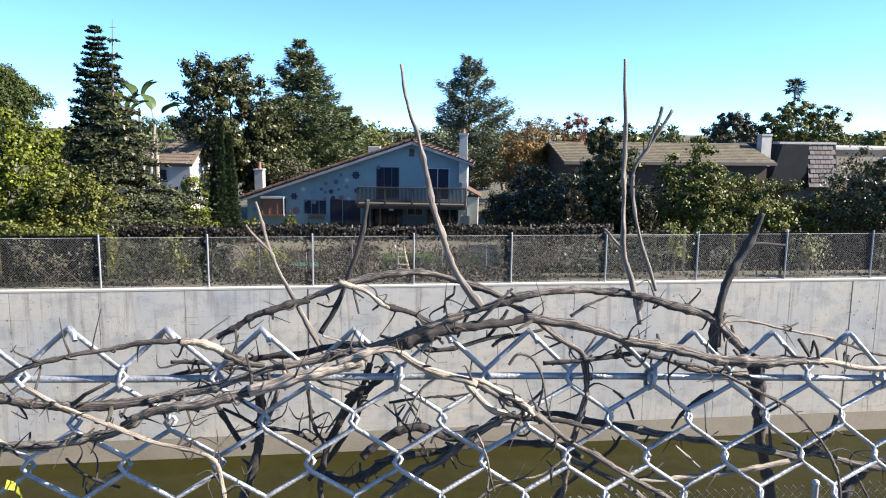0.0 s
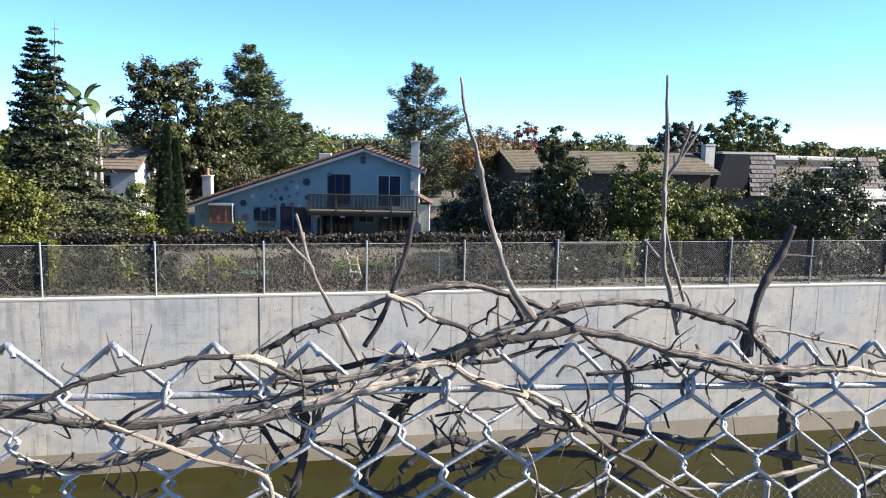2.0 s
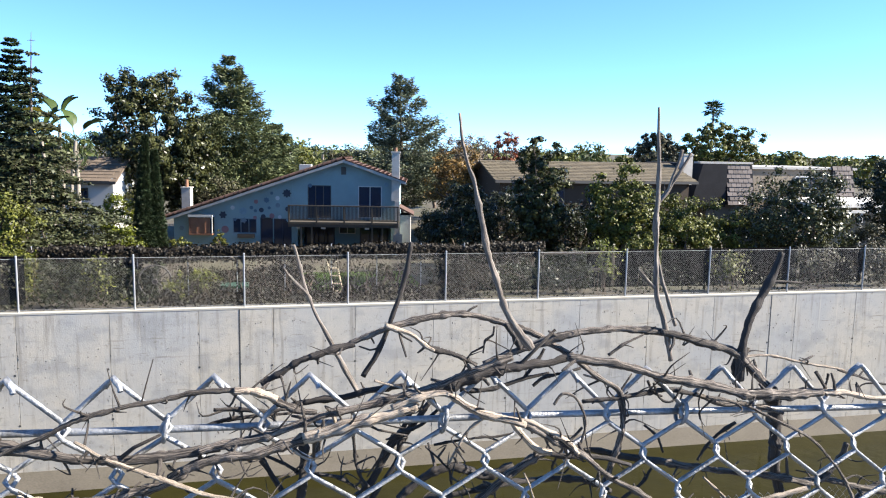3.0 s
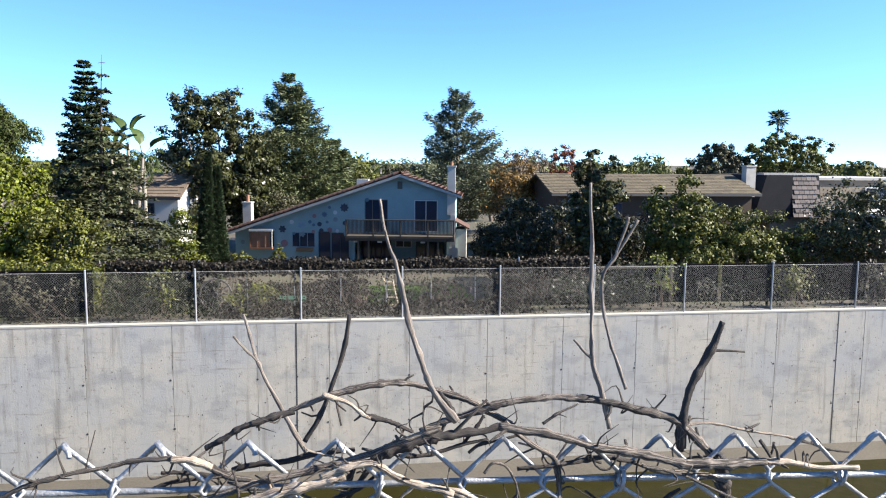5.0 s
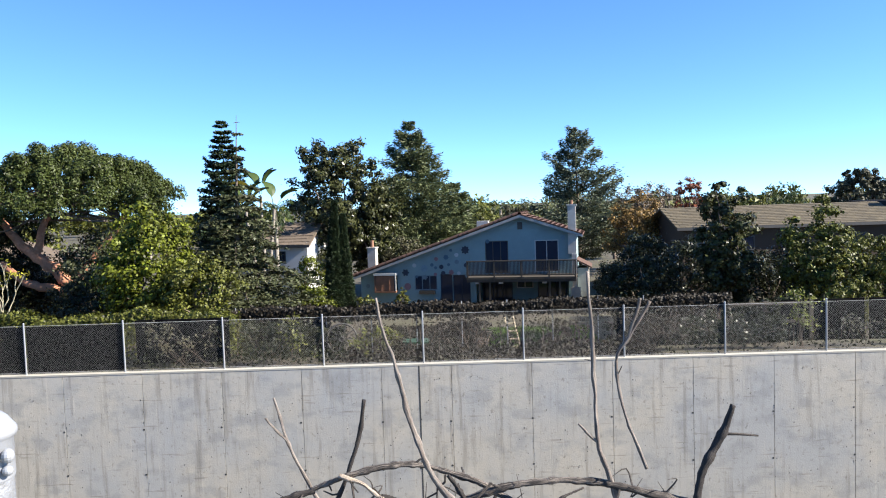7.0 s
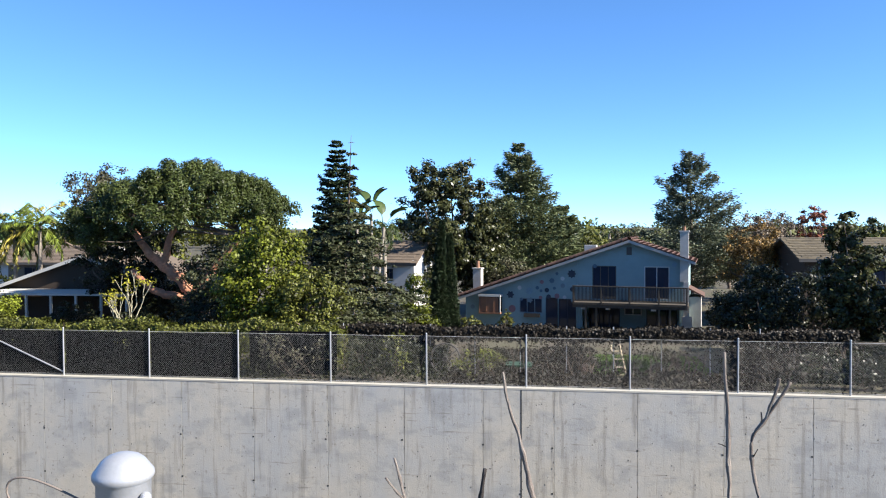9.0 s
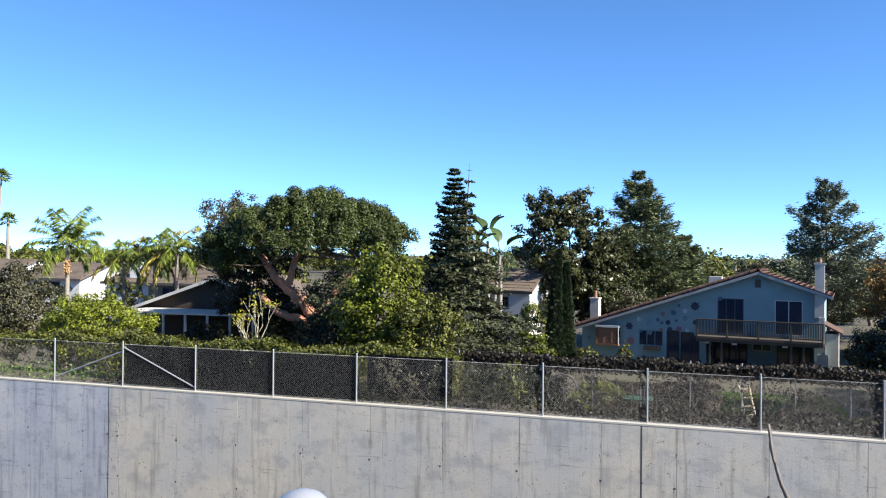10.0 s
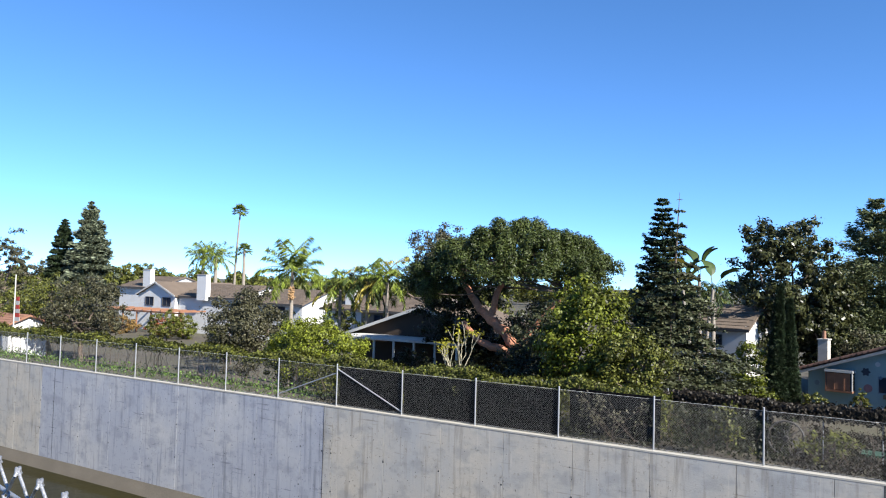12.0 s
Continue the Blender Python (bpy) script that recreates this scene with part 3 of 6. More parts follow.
for x, x2 in zip(seams, seams[1:]):
    o = part("panel", panel_mesh(x2 - x), "concrete_blue" if -32 < x < -12.8 else "concrete", canal_wall)
    o.location.x, o.location.y = x, rngp.uniform(-0.001, 0.001)
    for z in (-1.75 + rngp.uniform(-0.05, 0.05), -3.2 + rngp.uniform(-0.05, 0.05)):
        bmesh.ops.create_cone(holes, cap_ends=True, segments=8, radius1=0.032, radius2=0.032, depth=0.006, matrix=pose(x + rngp.uniform(-0.08, 0.02), -0.152, z, 90))
    for q in range(7):
        s = rngp.uniform(0.003, 0.0055)
        bmesh.ops.create_cone(holes, cap_ends=True, segments=6, radius1=s, radius2=s, depth=0.006,
                              matrix=pose(x + rngp.gauss(0, 0.035), -0.152, -0.5 - 3.6 * rngp.random(), 90) @ Matrix.Diagonal((1, rngp.uniform(2, 8), 1, 1)))
    for q in range(48):
        s = 0.003 + 0.012 * rngp.random() ** 2.2
        bmesh.ops.create_cone(holes, cap_ends=True, segments=6, radius1=s, radius2=s, depth=0.006,
                              matrix=pose(x + rngp.uniform(0, x2 - x), -0.152, -4.3 + 3.9 * rngp.random() ** 0.8, 90) @ Matrix.Diagonal((1, rngp.uniform(1, 2.2), 1, 1)))
tagged(part("tie_holes", holes, "joint", canal_wall, "dark form-tie holes and pits"), kind="stuff")
for x in JOINTS:
    part("expansion_joint", box(x - (0.028 if x == 5.98 else 0.012), x + 0.012, -0.1545, -0.13, -4.9, -0.054), "joint", canal_wall, "dark open expansion joint")

# ---- far chain-link fence on the canal wall ----
SP = 3.06
far_fence = thing("chain_link_fence", (0, 0, 0), "galvanised chain-link fence along the top of the canal wall", "fence")
pm = bmesh.new()
bmesh.ops.create_cone(pm, cap_ends=True, segments=10, radius1=0.027, radius2=0.027, depth=1.6, matrix=Matrix.Translation((0, 0, 0.78)))
bmesh.ops.create_uvsphere(pm, u_segments=10, v_segments=6, radius=0.031, matrix=Matrix.Translation((0, 0, 1.575)))
post_me = bpy.data.meshes.new("post")
pm.to_mesh(post_me)
pm.free()
post_me.materials.append(M["galv_far"])
for k in range(-38, 28):
    o = part("post", post_me, "galv_far", far_fence)
    o.location = (SP * k, 0.0, 0.0)
xs = np.arange(-38 * SP, 27 * SP, 0.0725)
cell = 1.46
seg = []
for s in (1, -1):
    for x in xs:
        a, b = (x, 0.03 + 0.004 * s, 0.03), (x + s * cell, 0.03 + 0.004 * s, 0.03 + cell)
        seg.append([(a, 0.0018), (b, 0.0018)])
tagged(part("wire_mesh", tubes("wire_mesh", seg, 3, False), "wire_far", far_fence), kind="stuff")
for z in (0.05, 1.5):
    part("tension_wire", tubes("tension_wire", [[((-38 * SP, 0.035, z), 0.004), ((27 * SP, 0.035, z), 0.004)]], 4), "galv_far", far_fence)
for a, b in (((-4 * SP, 0.02, 1.4), (-3 * SP, 0.02, 0.1)), ((-4 * SP, 0.02, 1.25), (-5 * SP, 0.02, 0.15))):
    part("brace", tubes("brace", [[(a, 0.028), (b, 0.028)]], 8), "galv_far", far_fence, "diagonal brace pipe")

# dark cloth screens behind parts of it
def screen(x0, x1, label, back=0.12, z0=0.05, z1=1.46):
    rng = np.random.default_rng(int(x0 * 10) % 97)
    n = int((x1 - x0) / 0.15) + 2
    X = np.linspace(x0, x1, n)
    V, F = [], []
    for layer in (0.0, 0.006):
        for i, x in enumerate(X):
            for z in np.linspace(z0, z1, 6):
                V.append((x, back + layer + 0.012 * math.sin(i * 1.1 + z * 3) + rng.normal(0, 0.002), z))
    for layer in (0, 1):
        for i in range(n - 1):
            for j in range(5):
                a = layer * n * 6 + i * 6 + j
                F.append((a, a + 6, a + 7, a + 1))
    me = bpy.data.meshes.new("dark_sheet")
    me.from_pydata(V, [], F)
    tagged(part("dark_sheet", me, "screen"), label, "screen", "screens on the far fence")


for a, b, back in ((-3.98, -3.02, 0.12), (-3, -2.02, 0.12), (-2, -1.02, 0.12), (-1, -0.02, 0.9)):
    screen(a * SP, b * SP, "black privacy cloth hung behind the chain-link fence", back)
# Added black sheet: its colour deepens the shade behind the dense creeper.
screen(0.02 * SP, 0.9 * SP, "added black sheet standing in for shade behind dense creeper", 3.4, -0.6, 1.0)
for a in (6, 7, 8, 9):
    screen((a + 0.03) * SP, (a + 0.98) * SP, "black privacy cloth hung behind a rail fence", 3.45, -0.6, 1.1)

# ---- second fence lower on the near bank ----
low_fence = thing("bank_fence", (10, -17.8, 0.6), "low galvanised chain-link fence on the near canal wall", "fence")
seg = []
for x in np.arange(5, 19, 0.0725):
    for s in (1, -1):
        n = 17
        seg.append([((x + s * 0.03625 * (k % 2), -17.8 + 0.004 * s, 1.99 - 0.03625 * k), 0.0022) for k in range(n + 12)])
tagged(part("wire_mesh", tubes("wire_mesh", seg, 3, False), "galv", low_fence), kind="stuff")
for k in range(-6, 12):
    o = part("post", post_me, "galv_far", low_fence)
    o.location = (10.7 + k * 3.05, -17.8, 0.42)

# ---- the near fence ----
FY, FZ, P2 = -22.435, 4.553, 0.0725
near_fence = thing("chain_link_fence", (7, FY, 3.0), "weathered galvanised chain-link fence with knuckled top and vines", "fence")
FX0 = 6.804
WR = 0.0021


def wire_path(w, z_low):
    """One zigzag wire of the fabric; the even and odd wires hook into one another."""
    h = P2 / 2
    q = []
    rows = int((FZ - z_low) / h)
    for j in range(rows):
        col = w + (j % 2) if w % 2 == 0 else w + 1 - (j % 2)
        inner = 1 if col == w else -1
        x = FX0 + col * h
        z = FZ - j * h
        if j == 0:
            s = 1 if w % 2 == 0 else -1
            q += [((x - s * 0.006, FY + s * 0.006, z - 0.005), WR), ((x - s * 0.005, FY + s * 0.004, z - 0.002), WR), ((x, FY + s * 0.002, z + 0.004), WR), ((x + s * 0.004, FY - s * 0.001, z), WR)]
        else:
            ex = 0.0035 * (-inner)
            q += [((x + ex - inner * -0.004, FY + 0.002, z + 0.006), WR), ((x + ex, FY - 0.003 * inner, z), WR), ((x + ex - inner * -0.004, FY - 0.003, z - 0.006), WR)]
    return q


def bend(q):
    """Past the post the fence turns a little away, towards the canal."""
    return [((p[0], p[1] + max(6.62 - p[0], 0) * 0.2, p[2] - (0.03 * (p[0] - FX0) if p[0] > 6.62 else 0.03 * (6.62 - FX0))), r) for p, r in q]


rest = []
for w in range(-95, 115):
    if -44 <= w <= 60:
        part("wire", tubes("wire", [bend(wire_path(w, 3.05))], 7), "galv", near_fence)
    else:
        rest.append(bend(wire_path(w, 3.05)))
tagged(part("far_wires", tubes("far_wires", rest, 3), "galv", near_fence), kind="stuff")
sag = [((x, FY + 0.007, FZ - 0.0385 + 0.0012 * math.sin(x * 9)), 0.0030) for x in np.arange(3.4, 10.9, 0.05)]
part("tension_wire", tubes("tension_wire", [bend(sag)], 8), "galv", near_fence, "straight galvanised tension wire")
for k in (0, 3, 6, 9, 12, -3, -6):
    x = FX0 + (2 * k + 1) * P2 / 2
    ring = [((x + 0.002 * math.sin(a), FY + 0.002 + 0.009 * math.cos(a), FZ - 0.037 + 0.010 * math.sin(a)), 0.0019) for a in np.linspace(0, 7.4, 16)]
    part("hog_ring", tubes("hog_ring", [bend(ring)], 6), "galv", near_fence)

# terminal post with a domed cap
PX, PY, PZ = 6.674, -22.41, 4.632
fence_post = thing("fence_post", (PX, PY, 3.0), "galvanised round fence post with a pale grey domed cap", "post")
part("pipe", tubes("pipe", [[((PX, PY, 2.9), 0.0245), ((PX, PY, 3.7), 0.0245), ((PX, PY, PZ - 0.004), 0.0245)]], 24), "galv", fence_post)
prof = [(0.0335, -0.05), (0.0345, -0.047), (0.0345, -0.006), (0.037, -0.004), (0.0392, 0.0), (0.0392, 0.004), (0.0375, 0.007), (0.034, 0.011), (0.0285, 0.018), (0.021, 0.0235), (0.012, 0.0265), (0.005, 0.0278), (0.0003, 0.028)]
part("cap", tubes("cap", [[((PX, PY, PZ + z * 0.85), r * 0.75) for r, z in prof]], 32), "cap_paint", fence_post, "pale grey domed cast cap")
ear = bmesh.new()
bmesh.ops.create_uvsphere(ear, u_segments=12, v_segments=8, radius=0.007, matrix=pose(PX + 0.029, PY - 0.010, PZ - 0.018) @ Matrix.Diagonal((0.8, 0.9, 1.0, 1)))
bmesh.ops.create_uvsphere(ear, u_segments=12, v_segments=8, radius=0.005, matrix=pose(PX + 0.028, PY - 0.010, PZ - 0.032))
part("bolt", ear, "cap_paint", fence_post)
loop = [((PX - 0.035 - 0.11 * math.sin(a * 0.5 + 0.2), PY + 0.02, PZ - 0.036 + 0.022 * math.sin(a)), 0.0012) for a in np.linspace(-0.6, 3.3, 20)]
part("loose_wire", tubes("loose_wire", [loop], 5), "bark_shoot", fence_post, "thin bent tie wire")

# ---- dry vines on the near fence ----
vine_rng = np.random.default_rng(11)
vine = thing("dry_vine", (7.2, FY, 3.0), "dead woody vine tangled along the fence top", "vine")
spots = []


spurs = []


def limb(name, r0, r1, off, pts, material, node_gap, twist):
    """A crooked woody stem: ridged bark, swollen nodes with a small kink and here and there a broken spur."""
    q = smooth_path([(x, FY + off, z) for x, z in pts], 9)
    n = len(q)
    along = np.concatenate([[0], np.cumsum(np.linalg.norm(np.diff(q, axis=0), axis=1))])
    ph = vine_rng.uniform(0, 6, 6)
    q[:, 1] += twist * np.sin(along * 45 + ph[0])
    fade = np.clip(np.minimum(np.arange(n), np.arange(n)[::-1]) / 6, 0, 1)
    for axis in (0, 2):
        q[:, axis] += fade * (0.0006 * np.sin(along * 75 + ph[1 + axis]) + vine_rng.normal(0, 0.00012, n))
    r = (r0 + (r1 - r0) * along / along[-1]) * (1 + vine_rng.normal(0, 0.035, n))
    at = vine_rng.uniform(0.3, 1) * node_gap
    while at < along[-1] - 0.006:
        r *= 1 + vine_rng.uniform(0.15, 0.5) * np.exp(-((along - at) / vine_rng.uniform(0.0025, 0.005)) ** 2)
        k = int(np.searchsorted(along, at))
        q += np.abs(along - at).clip(0, 0.02)[:, None] * vine_rng.normal(0, 0.05, (1, 3)) * fade[:, None] * np.clip(1 - np.abs(along - at) / 0.03, 0, 1)[:, None]
        if r0 > 0.0012 and vine_rng.random() < 0.6:
            d = vine_rng.normal(0, 1, 3) * (1, 0.7, 1) + (0, 0, 0.3)
            d /= np.linalg.norm(d)
            L = vine_rng.uniform(0.004, 0.011) if vine_rng.random() < 0.7 else vine_rng.uniform(0.015, 0.035)
            tip = q[k] + d * (L + r0) + vine_rng.normal(0, 0.1, 3) * L
            w = min(r0 * vine_rng.uniform(0.3, 0.55), 0.0016)
            spurs.append([(q[k], w * 1.3), (q[k] + d * (r0 + L * 0.4), w), (tip, w * 0.75), (tip + d * 0.0003, 0.0001)])
        at += node_gap * vine_rng.uniform(0.6, 1.5)
    sides = 12
    path = [(q[0], 0.0002)] + [(p, abs(w)) for p, w in zip(q, r)] + [(q[-1], 0.0002)]
    me = tubes(name, [path], sides, uv=True)
    V = np.empty(len(me.vertices) * 3, np.float32)
    me.vertices.foreach_get("co", V)
    V = V.reshape(-1, sides, 3)
    mid = V.mean(1, keepdims=True)
    a = np.arange(sides) * 2 * np.pi / sides
    s = np.concatenate([[0], along, along[-1:]])[:, None]
    ridge = 1 + 0.13 * np.sin(2 * a + ph[3] + s * 60) + 0.09 * np.sin(5 * a + ph[4] + s * 25) + vine_rng.normal(0, 0.04, (len(V), sides))
    V = mid + (V - mid) * ridge[:, :, None]
    me.vertices.foreach_set("co", V.astype(np.float32).ravel())
    me.update()
    part(name, me, material, vine)
    spots.extend(q[2:-2])


def stem(r0, r1, off, *pts, bark="bark_vine"):
    limb("stem", r0, r1, off, pts, bark, 0.022, 0.002)


def shoot(r0, r1, off, *pts, bark="bark_shoot"):
    limb("shoot", r0 * 0.85, r1 * 0.72, off, pts, bark, 0.03, 0.0006)


stem(0.0015, 0.0018, -0.025, (6.703, 4.498), (6.735, 4.513), (6.763, 4.525), (6.779, 4.532), (6.795, 4.537), (6.811, 4.541), (6.835, 4.546), (6.859, 4.549), (6.884, 4.55), (6.896, 4.55))
stem(0.0026, 0.0033, -0.027, (6.892, 4.551), (6.903, 4.55), (6.915, 4.546), (6.923, 4.542), bark="bark_tan")
stem(0.0029, 0.0020, -0.02, (6.918, 4.543), (6.928, 4.537), (6.937, 4.532), (6.953, 4.529))
stem(0.0038, 0.0033, -0.02, (6.695, 4.525), (6.725, 4.518), (6.759, 4.509), (6.777, 4.505), (6.797, 4.502), (6.819, 4.5), (6.843, 4.5), (6.865, 4.503), (6.881, 4.505))
stem(0.0029, 0.0026, -0.024, (6.866, 4.504), (6.882, 4.508), (6.903, 4.511), (6.924, 4.516), (6.941, 4.522), (6.958, 4.528), (6.979, 4.532), (7.005, 4.535), (7.027, 4.539), (7.049, 4.547), (7.063, 4.553), (7.085, 4.56), (7.107, 4.567))
stem(0.0027, 0.0031, -0.018, (6.688, 4.459), (6.724, 4.464), (6.764, 4.469), (6.784, 4.469), (6.8, 4.471), (6.817, 4.475), (6.838, 4.478), (6.851, 4.485), (6.864, 4.492), (6.888, 4.496))
stem(0.0028, 0.0037, -0.03, (6.854, 4.492), (6.879, 4.5), (6.904, 4.504), (6.924, 4.508), (6.946, 4.513), (6.967, 4.518), (6.99, 4.525))
stem(0.0041, 0.0037, -0.034, (6.942, 4.513), (6.967, 4.52), (6.993, 4.526), (7.01, 4.53), (7.028, 4.534), bark="bark_tan")
stem(0.0022, 0.0013, -0.02, (6.741, 4.478), (6.757, 4.474), (6.769, 4.469), (6.784, 4.466), (6.79, 4.466), bark="bark_tan")
stem(0.0013, 0.0017, -0.035, (6.784, 4.523), (6.804, 4.509), (6.823, 4.498), (6.843, 4.487), (6.867, 4.477), (6.891, 4.472), (6.907, 4.466), (6.916, 4.458), (6.92, 4.446), (6.922, 4.422), bark="bark_tan")
stem(0.0026, 0.0024, 0.02, (6.911, 4.541), (6.924, 4.547), (6.937, 4.556), (6.95, 4.562), (6.969, 4.567), (6.986, 4.571), bark="bark_shaded")
stem(0.0024, 0.0026, 0.02, (6.982, 4.571), (6.998, 4.577), (7.015, 4.584), (7.036, 4.59), (7.057, 4.592), (7.08, 4.592), (7.104, 4.587), (7.119, 4.582), (7.138, 4.574), (7.158, 4.563), (7.178, 4.552))
stem(0.0025, 0.0023, 0, (7.168, 4.559), (7.185, 4.544), (7.202, 4.532), (7.213, 4.524), (7.216, 4.508), (7.217, 4.488), (7.215, 4.471), (7.21, 4.456))
stem(0.0023, 0.0021, 0.01, (7.215, 4.457), (7.208, 4.436), (7.205, 4.413), (7.201, 4.384))
stem(0.0028, 0.0030, 0.01, (7.094, 4.551), (7.117, 4.56), (7.141, 4.568), (7.165, 4.574), (7.187, 4.577), (7.214, 4.578), (7.239, 4.575), (7.259, 4.573))
stem(0.0028, 0.0035, 0.01, (7.254, 4.574), (7.279, 4.569), (7.307, 4.56), (7.327, 4.554), (7.339, 4.546))
stem(0.0033, 0.0046, 0.01, (7.333, 4.552), (7.349, 4.536), (7.361, 4.524), (7.373, 4.511))
stem(0.0043, 0.0030, 0, (7.051, 4.533), (7.069, 4.541), (7.09, 4.548), (7.116, 4.551), (7.144, 4.554), (7.17, 4.557), bark="bark_shaded")
stem(0.0031, 0.0038, -0.015, (7.159, 4.561), (7.185, 4.558), (7.212, 4.552), (7.239, 4.542), (7.266, 4.536), (7.291, 4.53), (7.314, 4.524), (7.334, 4.519))
stem(0.0045, 0.0034, -0.012, (7.328, 4.52), (7.356, 4.519), (7.385, 4.517), (7.409, 4.517))
stem(0.0027, 0.0022, -0.01, (7.402, 4.517), (7.428, 4.515), (7.458, 4.51), (7.505, 4.505), bark="bark_tan")
stem(0.0024, 0.0028, -0.035, (7.008, 4.534), (7.027, 4.541), (7.049, 4.543), (7.058, 4.54), (7.068, 4.534), (7.084, 4.525), (7.102, 4.518), (7.117, 4.513), bark="bark_tan")
stem(0.0026, 0.0020, -0.03, (7.114, 4.514), (7.131, 4.505), (7.146, 4.495), (7.16, 4.488), (7.175, 4.478), (7.191, 4.464), (7.218, 4.448), (7.243, 4.431), (7.271, 4.414), (7.292, 4.401))
stem(0.0017, 0.0020, -0.03, (7.103, 4.518), (7.12, 4.515), (7.137, 4.506), (7.153, 4.495), (7.165, 4.484), bark="bark_tan")
stem(0.0022, 0.0027, -0.02, (7.109, 4.512), (7.12, 4.499), (7.131, 4.488), (7.144, 4.483), bark="bark_tan")
stem(0.0020, 0.0018, -0.01, (7.144, 4.477), (7.163, 4.474), (7.178, 4.474), (7.197, 4.47), (7.222, 4.462), bark="bark_shaded")
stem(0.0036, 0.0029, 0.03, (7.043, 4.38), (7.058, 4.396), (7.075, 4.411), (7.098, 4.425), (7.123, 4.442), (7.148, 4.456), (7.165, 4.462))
stem(0.0029, 0.0037, 0.04, (6.989, 4.412), (7.013, 4.404), (7.033, 4.408), (7.053, 4.419), (7.076, 4.423), bark="bark_shaded")
stem(0.0037, 0.0032, 0.05, (7.029, 4.418), (7.043, 4.431), (7.059, 4.442), (7.078, 4.447), (7.095, 4.44), (7.11, 4.433), (7.136, 4.442), bark="bark_shaded")
stem(0.0022, 0.0027, 0.05, (7.059, 4.416), (7.09, 4.421), (7.131, 4.425), (7.174, 4.426), (7.211, 4.421), (7.233, 4.41), bark="bark_shaded")
stem(0.0033, 0.0031, 0.02, (6.943, 4.495), (6.945, 4.471), (6.941, 4.441), (6.933, 4.416), (6.925, 4.394), bark="bark_shaded")
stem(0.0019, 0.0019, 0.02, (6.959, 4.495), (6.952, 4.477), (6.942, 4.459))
stem(0.0017, 0.0022, 0.03, (6.906, 4.48), (6.914, 4.468), (6.921, 4.455), (6.929, 4.441), bark="bark_shaded")
stem(0.0014, 0.0012, 0.02, (6.914, 4.481), (6.93, 4.472), (6.944, 4.463), (6.971, 4.456), (6.991, 4.444), bark="bark_shaded")
stem(0.0023, 0.0030, 0.01, (7.173, 4.469), (7.203, 4.466), (7.234, 4.459), (7.265, 4.453), bark="bark_shaded")
stem(0.0028, 0.0028, 0.02, (7.264, 4.45), (7.302, 4.442), (7.334, 4.434), (7.368, 4.428), (7.396, 4.422), (7.43, 4.415))
stem(0.0031, 0.0028, 0.02, (7.424, 4.416), (7.453, 4.414), (7.482, 4.407), (7.541, 4.395))
stem(0.0016, 0.0021, 0, (7.256, 4.412), (7.284, 4.409), (7.313, 4.409), (7.347, 4.412), (7.379, 4.416), (7.412, 4.421), bark="bark_tan")
stem(0.0062, 0.0053, 0.03, (7.383, 4.51), (7.39, 4.488), (7.393, 4.466), (7.398, 4.438), bark="bark_shaded")
stem(0.0049, 0.0037, 0.04, (7.402, 4.443), (7.408, 4.411), (7.415, 4.382), (7.42, 4.353), bark="bark_shaded")
stem(0.0026, 0.0033, 0.02, (7.341, 4.55), (7.339, 4.534), (7.342, 4.518), bark="bark_shaded")
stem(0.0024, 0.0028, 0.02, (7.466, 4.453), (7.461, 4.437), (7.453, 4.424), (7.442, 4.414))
stem(0.0035, 0.0045, 0.05, (7.565, 4.397), (7.535, 4.387), (7.513, 4.373), (7.496, 4.344), bark="bark_shaded")
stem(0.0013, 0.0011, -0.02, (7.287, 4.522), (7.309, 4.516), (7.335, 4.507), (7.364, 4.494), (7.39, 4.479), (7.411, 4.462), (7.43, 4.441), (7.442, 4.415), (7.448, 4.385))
stem(0.0018, 0.0021, 0, (7.179, 4.518), (7.203, 4.519), (7.228, 4.521), (7.263, 4.522), (7.291, 4.517), bark="bark_shaded")
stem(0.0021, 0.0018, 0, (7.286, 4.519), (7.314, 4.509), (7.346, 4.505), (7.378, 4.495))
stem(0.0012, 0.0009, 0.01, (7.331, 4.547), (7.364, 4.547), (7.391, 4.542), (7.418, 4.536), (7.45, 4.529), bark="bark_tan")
stem(0.0012, 0.0009, 0.02, (7.448, 4.528), (7.47, 4.52), (7.494, 4.512), (7.517, 4.508), bark="bark_shaded")
stem(0.0024, 0.0022, 0.03, (7.036, 4.512), (7.028, 4.489), (7.015, 4.469), (6.999, 4.439), (6.994, 4.408), (6.993, 4.385), bark="bark_shaded")
stem(0.0022, 0.0019, 0.035, (7.053, 4.512), (7.041, 4.496), (7.028, 4.48), (7.023, 4.459), (7.004, 4.432), (6.982, 4.407), bark="bark_shaded")
stem(0.0014, 0.0014, 0.02, (7.059, 4.513), (7.041, 4.499), (7.024, 4.493), (7.015, 4.487), bark="bark_shaded")
stem(0.0019, 0.0017, 0.03, (7.021, 4.489), (7.009, 4.464), (6.997, 4.442), (6.989, 4.435), bark="bark_shaded")
stem(0.0014, 0.0014, 0.01, (6.984, 4.497), (6.986, 4.476), (6.99, 4.461), (6.999, 4.448), bark="bark_shaded")
stem(0.0009, 0.0009, 0, (7.05, 4.487), (7.074, 4.49), (7.098, 4.491), (7.122, 4.495), bark="bark_shaded")
stem(0.0009, 0.0009, 0.02, (7.047, 4.478), (7.061, 4.462), (7.068, 4.455), (7.07, 4.443), bark="bark_shaded")
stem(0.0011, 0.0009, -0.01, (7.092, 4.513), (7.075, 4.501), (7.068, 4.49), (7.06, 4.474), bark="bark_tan")
